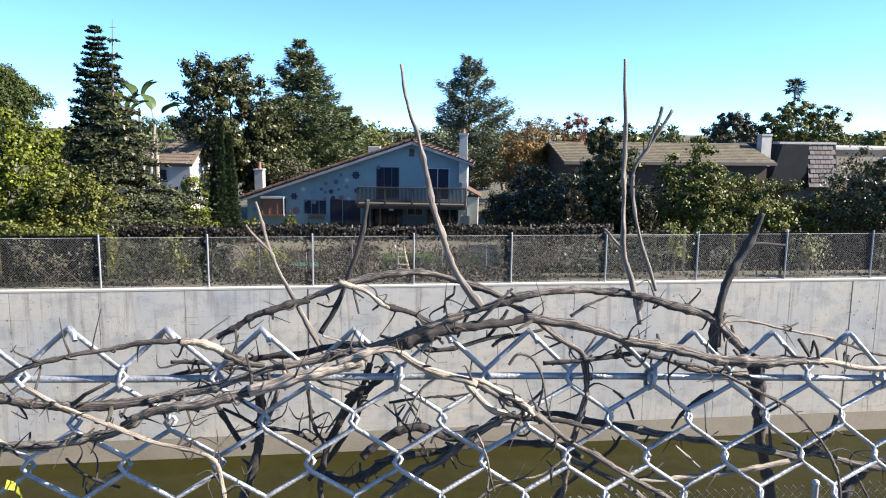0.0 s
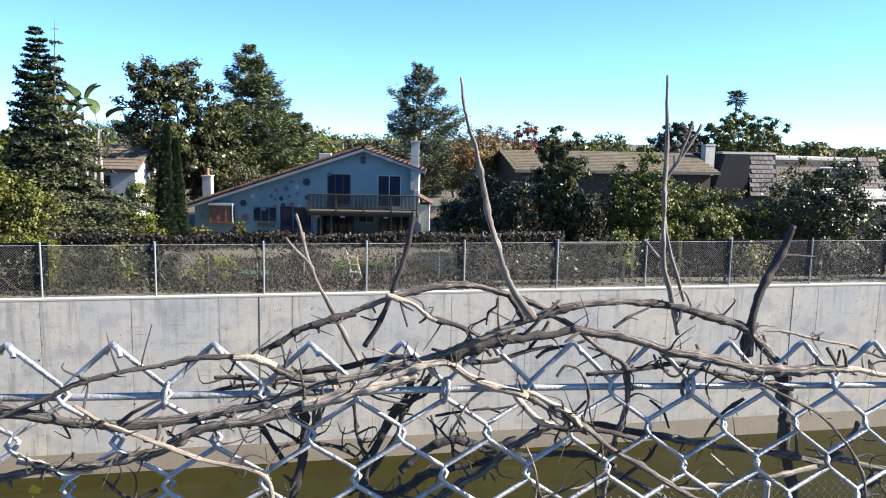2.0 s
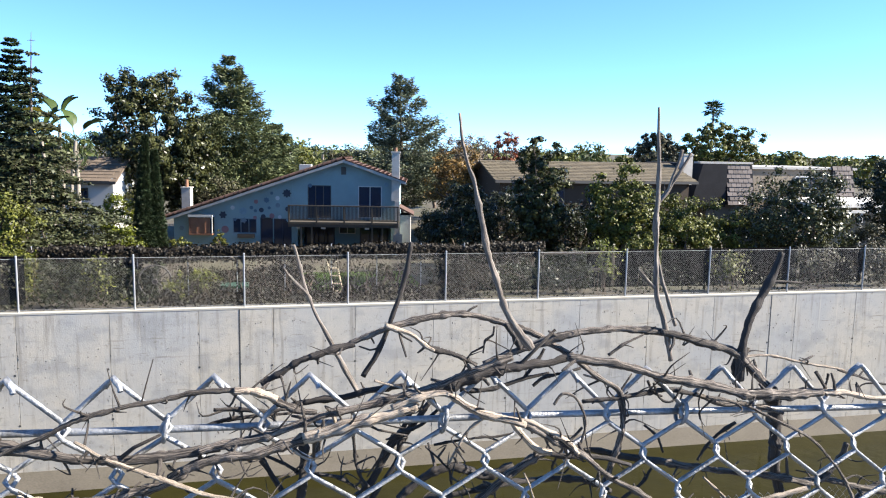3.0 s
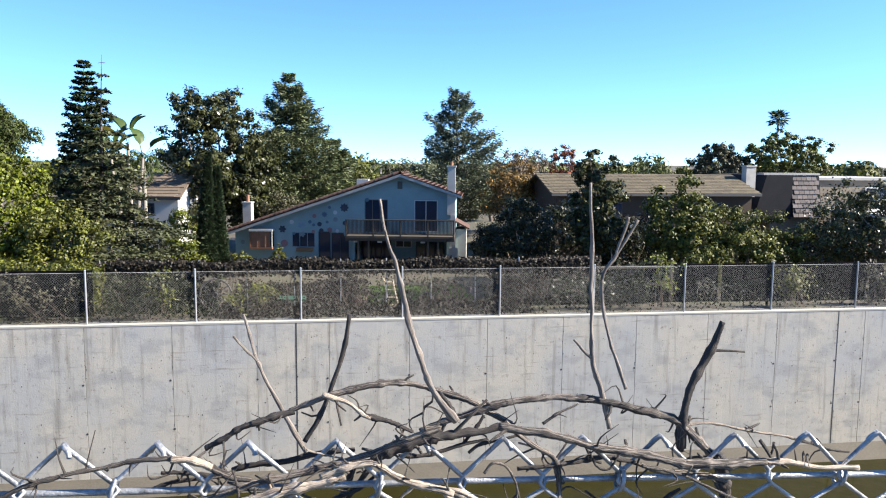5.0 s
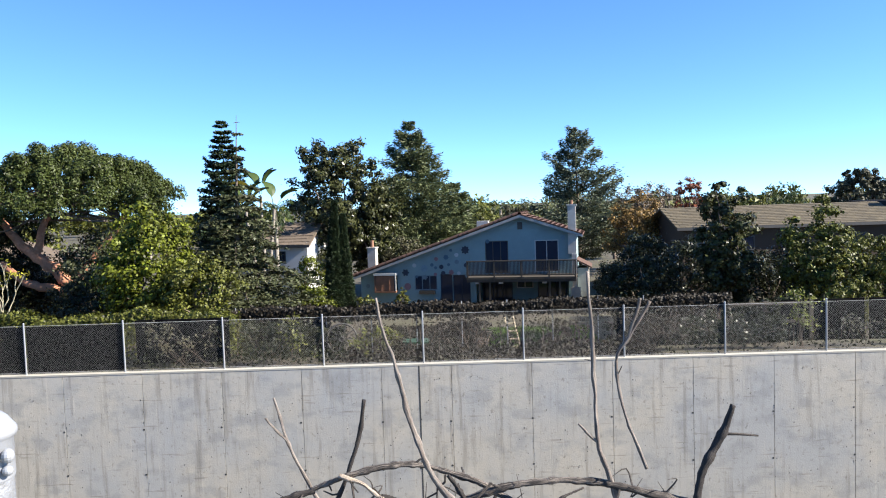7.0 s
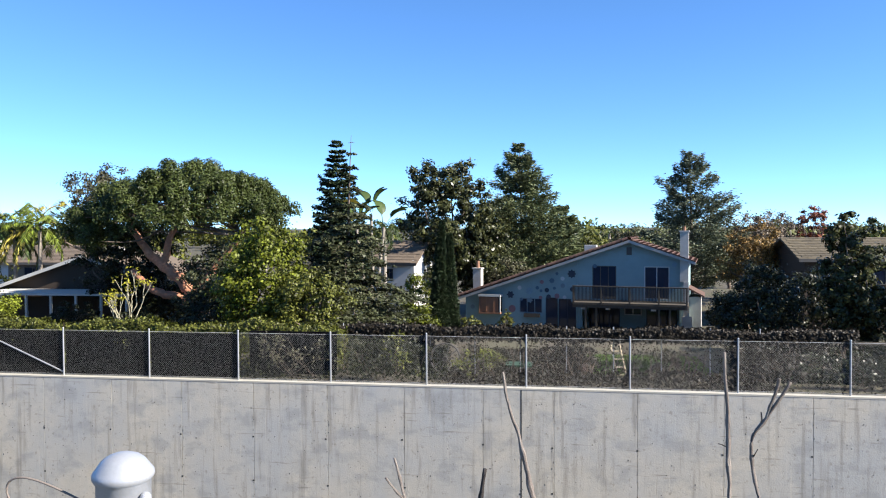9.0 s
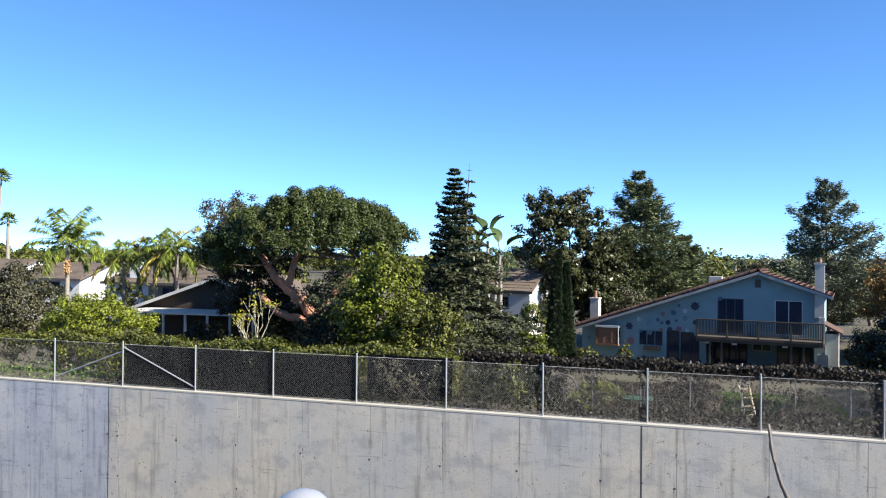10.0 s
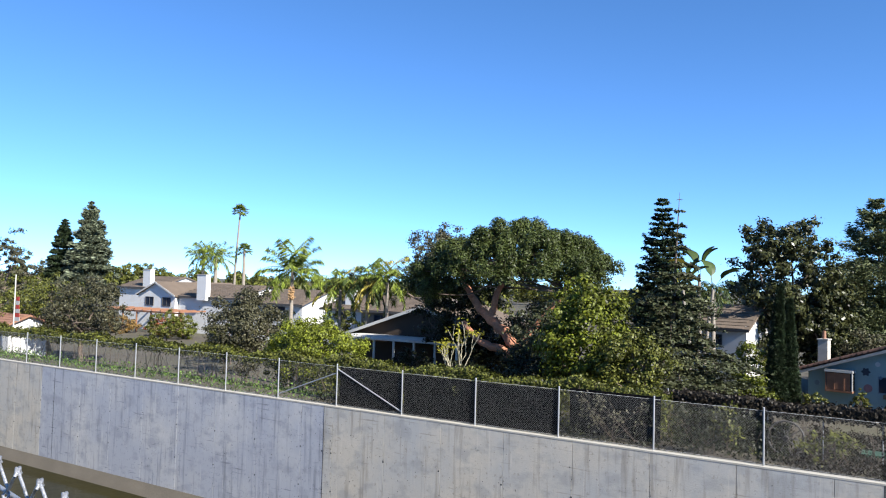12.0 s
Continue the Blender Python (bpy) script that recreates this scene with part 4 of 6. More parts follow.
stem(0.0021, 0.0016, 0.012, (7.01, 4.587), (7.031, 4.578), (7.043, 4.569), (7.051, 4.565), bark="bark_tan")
stem(0.0021, 0.0014, 0.012, (7.048, 4.566), (7.063, 4.562), (7.075, 4.557), (7.088, 4.551), bark="bark_shaded")
stem(0.0019, 0.0019, 0.01, (7.111, 4.586), (7.119, 4.575), (7.125, 4.564), bark="bark_shaded")
stem(0.0010, 0.0007, 0.03, (7.108, 4.579), (7.107, 4.572), (7.1, 4.566), (7.099, 4.555), bark="bark_shaded")
stem(0.0026, 0.0022, 0.03, (6.931, 4.516), (6.953, 4.521), (6.981, 4.525), (7.009, 4.529), (7.038, 4.53), bark="bark_shaded")
stem(0.0017, 0.0012, 0.02, (6.874, 4.521), (6.895, 4.521), (6.918, 4.518), (6.934, 4.52), bark="bark_shaded")
stem(0.0014, 0.0012, 0.03, (6.863, 4.502), (6.879, 4.508), (6.907, 4.511), (6.934, 4.512), bark="bark_shaded")
stem(0.0009, 0.0007, -0.02, (7.12, 4.408), (7.138, 4.419), (7.157, 4.424), (7.179, 4.43), (7.195, 4.441), bark="bark_tan")
stem(0.0007, 0.0007, -0.03, (7.119, 4.47), (7.125, 4.457), (7.129, 4.435), (7.125, 4.409), bark="bark_tan")
stem(0.0020, 0.0024, 0.04, (6.825, 4.422), (6.814, 4.415), (6.802, 4.406), (6.792, 4.391), bark="bark_shaded")
stem(0.0012, 0.0009, 0.02, (6.788, 4.442), (6.798, 4.431), (6.815, 4.422), (6.83, 4.416), bark="bark_shaded")
stem(0.0016, 0.0012, 0.01, (7.137, 4.531), (7.147, 4.538), (7.161, 4.541), (7.181, 4.544), bark="bark_shaded")
stem(0.0017, 0.0014, 0.02, (7.076, 4.527), (7.1, 4.526), (7.129, 4.532), (7.156, 4.538), bark="bark_shaded")
stem(0.0009, 0.0007, -0.02, (6.997, 4.552), (7.01, 4.547), (7.027, 4.542), bark="bark_tan")
stem(0.0014, 0.0009, 0, (7.201, 4.558), (7.216, 4.567), (7.233, 4.575))
stem(0.0017, 0.0014, 0.03, (7.136, 4.532), (7.146, 4.544), (7.155, 4.557), bark="bark_shaded")
stem(0.0017, 0.0012, 0.02, (7.199, 4.386), (7.209, 4.397), (7.229, 4.412), (7.249, 4.427), (7.259, 4.443), bark="bark_shaded")
stem(0.0022, 0.0019, 0.03, (7.216, 4.416), (7.243, 4.404), (7.271, 4.388), (7.294, 4.371))
stem(0.0011, 0.0009, 0, (7.301, 4.439), (7.32, 4.422), (7.333, 4.41), bark="bark_tan")
stem(0.0012, 0.0009, 0.02, (7.249, 4.485), (7.263, 4.472), (7.269, 4.458), bark="bark_shaded")
stem(0.0014, 0.0012, 0.02, (7.342, 4.482), (7.326, 4.472), (7.314, 4.459), (7.307, 4.446), bark="bark_shaded")
stem(0.0016, 0.0014, 0, (7.409, 4.533), (7.415, 4.525), (7.42, 4.517), bark="bark_shaded")
stem(0.0011, 0.0011, 0, (7.424, 4.53), (7.423, 4.523), (7.421, 4.515), bark="bark_shaded")
stem(0.0011, 0.0009, -0.02, (7.145, 4.524), (7.154, 4.533), (7.166, 4.526), (7.174, 4.502), (7.169, 4.48))
stem(0.0011, 0.0009, 0, (7.18, 4.495), (7.165, 4.48), (7.154, 4.46), (7.164, 4.453), (7.173, 4.461))
stem(0.0009, 0.0007, 0, (7.18, 4.541), (7.198, 4.534), (7.208, 4.532), bark="bark_tan")
stem(0.0011, 0.0009, -0.01, (6.965, 4.528), (6.968, 4.518), (6.967, 4.505), bark="bark_tan")
stem(0.0011, 0.0009, 0, (7.245, 4.531), (7.25, 4.517), (7.263, 4.513), (7.273, 4.527), bark="bark_shaded")
stem(0.0014, 0.0012, 0.01, (7.246, 4.529), (7.252, 4.518), (7.261, 4.514), bark="bark_shaded")
shoot(0.0012, 0.0033, 0.07, (6.939, 4.647), (6.951, 4.604), (6.97, 4.561), (6.997, 4.509))
shoot(0.0011, 0.0014, 0.07, (6.93, 4.627), (6.94, 4.614), (6.951, 4.603))
shoot(0.0022, 0.0028, 0.03, (7.034, 4.653), (7.025, 4.607), (7.007, 4.564), (6.994, 4.54), bark="bark_shaded")
shoot(0.0012, 0.0039, -0.04, (7.056, 4.757), (7.061, 4.726), (7.071, 4.694), (7.08, 4.656), (7.091, 4.62), (7.102, 4.598), (7.118, 4.577))
shoot(0.0015, 0.0033, 0.01, (7.242, 4.769), (7.245, 4.703), (7.247, 4.661), (7.248, 4.613), (7.258, 4.584), (7.267, 4.547))
shoot(0.0011, 0.0022, 0.01, (7.231, 4.63), (7.239, 4.621), (7.248, 4.613))
shoot(0.0017, 0.0022, 0.08, (7.316, 4.731), (7.296, 4.697), (7.282, 4.676), (7.284, 4.64), (7.296, 4.597), (7.31, 4.561))
shoot(0.0017, 0.0018, 0.08, (7.306, 4.734), (7.302, 4.718), (7.294, 4.694))
shoot(0.0033, 0.0055, 0.01, (7.372, 4.643), (7.361, 4.617), (7.345, 4.585), (7.337, 4.558), (7.337, 4.525), bark="bark_shaded")
# small broken twigs and tendrils
tw = []
for i in range(300):
    c = spots[vine_rng.integers(0, int(len(spots) * 0.8))]
    if c[2] > FZ + 0.02:
        continue
    d = vine_rng.normal(0, 1, 3) * (1, 0.5, 1)
    d /= np.linalg.norm(d)
    L = vine_rng.uniform(0.006, 0.032)
    q = smooth_path([c, c + d * L * 0.5 + vine_rng.normal(0, 0.004, 3), c + d * L + vine_rng.normal(0, 0.007, 3)], 3)
    tw.append([(p, 0.0009 * (1.25 - k / 6)) for k, p in enumerate(q)])
tagged(part("brushwood", tubes("brushwood", tw + spurs, 6, uv=True), "bark_vine", vine), kind="stuff")
yl = np.array([(6.752, FY - 0.03, 4.452), (6.764, FY - 0.01, 4.428), (6.744, FY, 4.405), (6.755, FY - 0.03, 4.46), (6.762, FY - 0.02, 4.44), (6.748, FY - 0.02, 4.43), (6.758, FY, 4.415), (6.75, FY - 0.01, 4.395)])
part("leaf", leaves("leaf", yl, np.array([[0.6, 0, -0.6]] * 8), 0.015, 0.009, vine_rng, 0.4), "leaf_autumn_yellow", vine, "yellowing leaves")

# ---- the blue house ----
def window(parent, x0, x1, y, z0, z1, frame="frame_white", name="window", panes=2, t=0.05, depth=0.08):
    """A framed window set in its opening: frame, mullions, panes."""
    w = bmesh.new()
    for a in ((x0, x0 + t, z0, z1), (x1 - t, x1, z0, z1), (x0 + t, x1 - t, z0, z0 + t), (x0 + t, x1 - t, z1 - t, z1)):
        box(a[0], a[1], y - 0.02, y + depth, a[2], a[3], w)
    step = (x1 - x0) / panes
    for k in range(1, panes):
        box(x0 + k * step - t / 2, x0 + k * step + t / 2, y - 0.012, y + depth, z0 + t, z1 - t, w)
    ob = part(name, w, frame, parent)
    for k in range(panes):
        part("pane", box(x0 + k * step + t / 2, x0 + (k + 1) * step - t / 2, y + 0.03, y + 0.04, z0 + t / 2, z1 - t / 2), "glass", ob)
    return ob


def facade(x_breaks, top, zb, y0, y1, openings):
    """A wall in the plane y with a sloping top and real openings."""
    cuts = sorted(set(x_breaks) | {o[0] for o in openings} | {o[1] for o in openings})
    bm = bmesh.new()
    for a, b in zip(cuts, cuts[1:]):
        m = (a + b) / 2
        spans, lo = [], zb
        for o in sorted((o for o in openings if o[0] <= m <= o[1]), key=lambda o: o[2]):
            if o[2] > lo:
                spans.append((lo, o[2], o[2]))
            lo = o[3]
        spans.append((lo, top(a), top(b)))
        for z0, za, zc in spans:
            prism([(a, z0), (b, z0), (b, zc), (a, za)], y0, y1, "y", bm)
    bmesh.ops.remove_doubles(bm, verts=bm.verts, dist=0.0005)
    return bm


HY = 27.0
HB = -2.15
house = thing("house", (8, HY, HB), "two-storey blue stucco house with a long sloping red tile roof", "house")
RIDGE, LE, RE = (11.73, 4.0), (0.2, 0.03), (15.7, 2.66)


def roof_line(x):
    if x <= RIDGE[0]:
        return LE[1] + (x - LE[0]) * (RIDGE[1] - LE[1]) / (RIDGE[0] - LE[0])
    return RIDGE[1] + (x - RIDGE[0]) * (RE[1] - RIDGE[1]) / (RE[0] - RIDGE[0])


OPEN = [(9.4, 10.9, 0.2, 2.31), (12.63, 14.14, 0.25, 2.3), (4.6, 6.13, -0.85, 0.12), (6.35, 7.16, HB + 0.1, 0.19), (7.2, 8.36, HB + 0.1, 0.13),
        (1.98, 3.4, -0.85, 0.2), (8.75, 14.75, HB + 0.02, -0.22)]
part("wall", facade([0.85, 8.38, 11.73, 15.25], lambda x: roof_line(x) - 0.14, HB - 0.3, HY, HY + 0.2, OPEN), "stucco_blue", house)
part("corner_trim", box(8.36, 8.44, HY - 0.03, HY - 0.003, HB, roof_line(8.4) - 0.2), "stucco_blue", house)
part("side_wall", prism([(HY + 0.2, HB - 0.3), (HY + 4.6, HB - 0.3), (HY + 4.6, 2.6), (HY + 0.2, 2.6)], 15.03, 15.25, "x"), "stucco_blue", house)
part("side_wall", prism([(HY + 0.2, HB - 0.3), (HY + 4.6, HB - 0.3), (HY + 4.6, 0.1), (HY + 0.2, 0.1)], 0.85, 1.05, "x"), "stucco_blue", house)
part("back_wall", facade([0.85, 11.73, 15.25], lambda x: roof_line(x) - 0.14, HB - 0.3, HY + 4.4, HY + 4.6, []), "stucco_blue", house)
part("room_wall", box(1.06, 15.02, HY + 3.2, HY + 3.3, HB, roof_line(3.0) - 0.5), "interior", house)
part("upper_floor", box(8.4, 15.02, HY + 0.21, HY + 4.35, -0.1, 0.1), "interior", house)
part("ground_floor", box(1.06, 15.02, HY + 0.21, HY + 4.35, HB - 0.2, HB), "interior", house)
# roof slabs, fascia and tiles
for a, b, nm in ((LE, RIDGE, "roof"), (RIDGE, RE, "roof")):
    part(nm, prism([(a[0], a[1] - 0.02), (b[0], b[1] - 0.02), (b[0], b[1] - 0.12), (a[0], a[1] - 0.12)], HY - 0.55, HY + 4.8), "tile_red", house)
    part("fascia", prism([(a[0], a[1] - 0.03), (b[0], b[1] - 0.03), (b[0], b[1] - 0.2), (a[0], a[1] - 0.2)], HY - 0.6, HY - 0.555), "fascia", house, "pale weathered barge board")


def barrel(r, L, n=7, thick=0.016):
    """A half-round clay tile lying along +x with a thickness and a small taper."""
    V, F = [], []
    for k, x in enumerate((0, L)):
        rr = r * (1.0 if k == 0 else 0.86)
        for q in (rr, rr - thick):
            V += [(x, q * math.cos(math.pi * i / (n - 1)), q * math.sin(math.pi * i / (n - 1))) for i in range(n)]
    for i in range(n - 1):
        F += [(i, i + 1, 2 * n + i + 1, 2 * n + i), (n + i, 3 * n + i, 3 * n + i + 1, n + i + 1), (i, n + i, n + i + 1, i + 1), (2 * n + i, 2 * n + i + 1, 3 * n + i + 1, 3 * n + i)]
    me = bpy.data.meshes.new("tile")
    me.from_pydata(V, [], F)
    me.materials.append(M["tile_red"])
    return me


tile_me = barrel(0.15, 0.36)
trng = random.Random(7)
slopes = []
for a, b in ((LE, RIDGE), (RE, RIDGE)):
    L = math.hypot(b[0] - a[0], b[1] - a[1])
    ang = math.atan2(b[1] - a[1], b[0] - a[0])
    slopes.append((a, ang, L))
    n = int(L / 0.31)
    for i in range(n):
        d = i * 0.31
        o = part("tile", tile_me, "tile_red", house)
        o.matrix_basis = Matrix.Translation((a[0] + d * math.cos(ang), HY - 0.47 + trng.uniform(-0.012, 0.012), a[1] + d * math.sin(ang) + 0.05)) @ Matrix.Rotation(-ang, 4, "Y") @ Matrix.Rotation(radians(-4 + trng.uniform(-2, 2)), 4, "Y")
V, F = [], []
src = [v.co.copy() for v in tile_me.vertices]
pol = [tuple(p.vertices) for p in tile_me.polygons]
for a, ang, L in slopes:
    for j in range(1, 20):
        for i in range(int(L / 0.31)):
            m = Matrix.Translation((a[0] + i * 0.31 * math.cos(ang), HY - 0.5 + j * 0.255, a[1] + i * 0.31 * math.sin(ang))) @ Matrix.Rotation(-ang + radians(-4), 4, "Y")
            base = len(V)
            V += [m @ c for c in src]
            F += [tuple(q + base for q in p) for p in pol[::4]]
me = bpy.data.meshes.new("roof_tiles")
me.from_pydata(V, [], F)
tagged(part("roof_tiles", me, "tile_red", house), kind="stuff")
for i in range(15):
    o = part("ridge_tile", tile_me, "tile_red", house)
    o.matrix_basis = Matrix.Translation((RIDGE[0], HY - 0.55 + i * 0.35, RIDGE[1] + 0.03)) @ Matrix.Rotation(radians(90), 4, "Z")

part("gable_vent", box(11.54, 11.86, HY - 0.04, HY - 0.003, 3.02, 3.5), "frame_dark", house, "slatted attic vent")
window(house, 9.4, 10.9, HY + 0.03, 0.2, 2.31, "frame_dark", "sliding_door", 3)
window(house, 12.63, 14.14, HY + 0.03, 0.25, 2.3, "frame_white", "sliding_door", 2)
w = window(house, 4.6, 6.13, HY + 0.02, -0.85, 0.12, "disc_f", "window", 3)
part("flower_box", box(4.95, 6.0, HY - 0.3, HY - 0.02, -1.1, -0.87), "wood_rail", w)
window(house, 6.35, 7.16, HY + 0.08, HB + 0.1, 0.19, "disc_e", "door", 1)
window(house, 7.2, 8.36, HY + 0.08, HB + 0.1, 0.13, "disc_e", "patio_door", 2)
# deep porch below the balcony
part("porch_wall", box(8.4, 15.02, HY + 2.0, HY + 2.12, HB, -0.102), "stucco_blue", house)
window(house, 8.9, 10.9, HY + 1.93, HB + 0.1, -0.25, "disc_e", "patio_door", 3, 0.06, 0.06)
window(house, 11.2, 12.3, HY + 1.93, -1.0, -0.35, "frame_white", "window", 2, 0.05, 0.06)
window(house, 12.6, 14.5, HY + 1.93, HB + 0.1, -0.25, "disc_e", "patio_door", 3, 0.06, 0.06)
for k, x in enumerate((9.0, 10.5, 13.2)):
    part("porch_lamp", box(x, x + 0.28, HY - 2.02, HY - 1.98, -0.28, -0.17), "frame_white", house, "small white lamp under the balcony edge")
# bay window
bay = part("bay_window", box(1.92, 3.46, HY - 0.62, HY - 0.003, 0.2, 0.34), "trim_white", house, "white-roofed timber bay window")
part("sill", box(1.95, 3.43, HY - 0.58, HY - 0.003, -0.95, -0.83), "wood_bay", bay)
for x in (1.96, 2.42, 2.94, 3.38):
    part("stile", box(x, x + 0.06, HY - 0.57, HY - 0.5, -0.83, 0.2), "trim_white" if x > 3 else "wood_bay", bay)
part("pane", box(2.0, 3.4, HY - 0.53, HY - 0.515, -0.83, 0.2), "glass", bay)
part("curtain", box(2.05, 3.3, HY - 0.555, HY - 0.535, -0.8, 0.15), "wood_bay", bay, "red-brown drawn blind")
# balcony
balc = part("balcony", box(8.5, 15.3, HY - 2.2, HY - 0.003, 0.02, 0.14), "wood_rail", house, "timber balcony")
part("beam", box(8.5, 15.3, HY - 2.16, HY - 2.0, -0.16, 0.015), "wood_rail", balc)
for i in range(12):
    x = 8.6 + i * 0.59
    part("joist", box(x, x + 0.06, HY - 1.99, HY - 0.003, -0.14, 0.015), "wood_rail", balc)
part("top_rail", box(8.5, 15.3, HY - 2.22, HY - 2.10, 1.12, 1.19), "wood_rail", balc)
part("bottom_rail", box(8.5, 15.3, HY - 2.19, HY - 2.13, 0.24, 0.3), "wood_rail", balc)
bal_me = bpy.data.meshes.new("baluster")
tb = box(-0.022, 0.022, -0.02, 0.02, 0.3, 1.12)
tb.to_mesh(bal_me)
tb.free()
bal_me.materials.append(M["wood_rail"])
for i in range(80):
    o = part("baluster", bal_me, "wood_rail", balc)
    o.location = (8.62 + i * 0.0835, HY - 2.16, trng.uniform(-0.005, 0.005))
for x in (8.5, 10.2, 11.9, 13.6, 15.2):
    part("rail_post", box(x, x + 0.1, HY - 2.21, HY - 2.11, 0.14, 1.12), "wood_rail", balc)
for x in (9.3, 9.95, 13.67, 14.3):
    part("post", box(x - 0.05, x + 0.05, HY - 2.13, HY - 2.03, HB - 0.2, -0.16), "wood_rail", balc)
# chimneys
ch = part("chimney", box(14.78, 15.28, HY - 0.42, HY - 0.004, 1.4, 4.45), "chimney", house, "pale stucco chimney")
part("cap", box(14.72, 15.34, HY - 0.46, HY + 0.04, 4.453, 4.55), "chimney", ch)
part("flue", tubes("flue", [[((15.03, HY - 0.2, 4.55), 0.1), ((15.03, HY - 0.2, 4.8), 0.09)]], 10), "terracotta", ch)
part("base", box(14.9, 15.5, HY - 0.55, HY - 0.424, HB, -0.7), "chimney", ch)
part("shaft", box(15.0, 15.3, HY - 0.5, HY - 0.425, -0.7, 1.4), "chimney", ch)
ch = part("chimney", box(1.19, 1.74, HY + 0.6, HY + 1.2, 0.3, 1.95), "chimney", house, "pale stucco chimney")
part("cap", box(1.14, 1.79, HY + 0.55, HY + 1.25, 1.953, 2.03), "chimney", ch)
part("flue", tubes("flue", [[((1.46, HY + 0.9, 2.03), 0.12), ((1.46, HY + 0.9, 2.5), 0.10)]], 10), "terracotta", ch, "clay flue pot")
part("side_roof", prism([(15.26, 1.0), (16.2, 0.5), (16.2, 0.4), (15.26, 0.88)], HY + 0.3, HY + 3), "tile_red", house)
part("side_shed", box(15.3, 16.0, HY + 0.5, HY + 2.8, HB - 0.1, 0.42), "chimney", house)
vent = part("roof_vent", box(8.4, 9.2, HY + 3, HY + 3.6, 3.1, 3.55), "trim_white", house, "white roof vent")


def ornament(x, z, r, material, petals):
    """A flat painted metal disc or flower on the wall."""
    bm = bmesh.new()
    n = 24
    lo, hi = [], []
    for i in range(n):
        a = 2 * math.pi * i / n
        q = r * (1 + (0.22 * math.cos(petals * a) if petals else 0))
        lo.append(bm.verts.new((x + q * math.cos(a), HY - 0.03, z + q * math.sin(a))))
        hi.append(bm.verts.new((x + q * math.cos(a), HY - 0.004, z + q * math.sin(a))))
    bm.faces.new(lo)
    bm.faces.new(hi[::-1])
    for i in range(n):
        bm.faces.new((lo[i], hi[i], hi[(i + 1) % n], lo[(i + 1) % n]))
    part("disc", bm, material, house, "round painted wall ornament")


for cx, cy, r, m, p in ((300, 245, 8, "c", 0), (340, 257, 14, "b", 9), (372, 244, 7, "a", 0), (387, 255, 6, "a", 0), (390, 222, 8, "d", 0), (430, 216, 10, "a", 8),
                        (410, 252, 9, "e", 0), (385, 280, 7, "d", 0), (417, 276, 9, "e", 0), (450, 273, 10, "d", 8), (440, 244, 6, "a", 0), (472, 208, 8, "c", 0),
                        (473, 234, 9, "f", 0), (450, 190, 6, "a", 6), (508, 190, 15, "e", 8), (480, 277, 7, "c", 0), (510, 247, 9, "e", 0), (263, 272, 13, "e", 6)):
    ornament(0.85 + (cx - 75) * 0.01668, 4.1 - (cy - 57) * 0.01757, r * 0.0165, "disc_" + m, p)
for cx, cy, r, m, p in ((270, 325, 14, "d", 0), (342, 291, 10, "f", 5), (308, 288, 6, "a", 5), (513, 287, 8, "b", 6), (105, 322, 9, "f", 0), (597, 160, 8, "a", 0), (890, 152, 9, "b", 0)):
    ornament(0.85 + (cx - 75) * 0.01668, 4.1 - (cy - 57) * 0.01757, r * 0.0165, "disc_" + m, p)


house.rotation_euler.z = radians(-11)
house.location.x -= 0.15

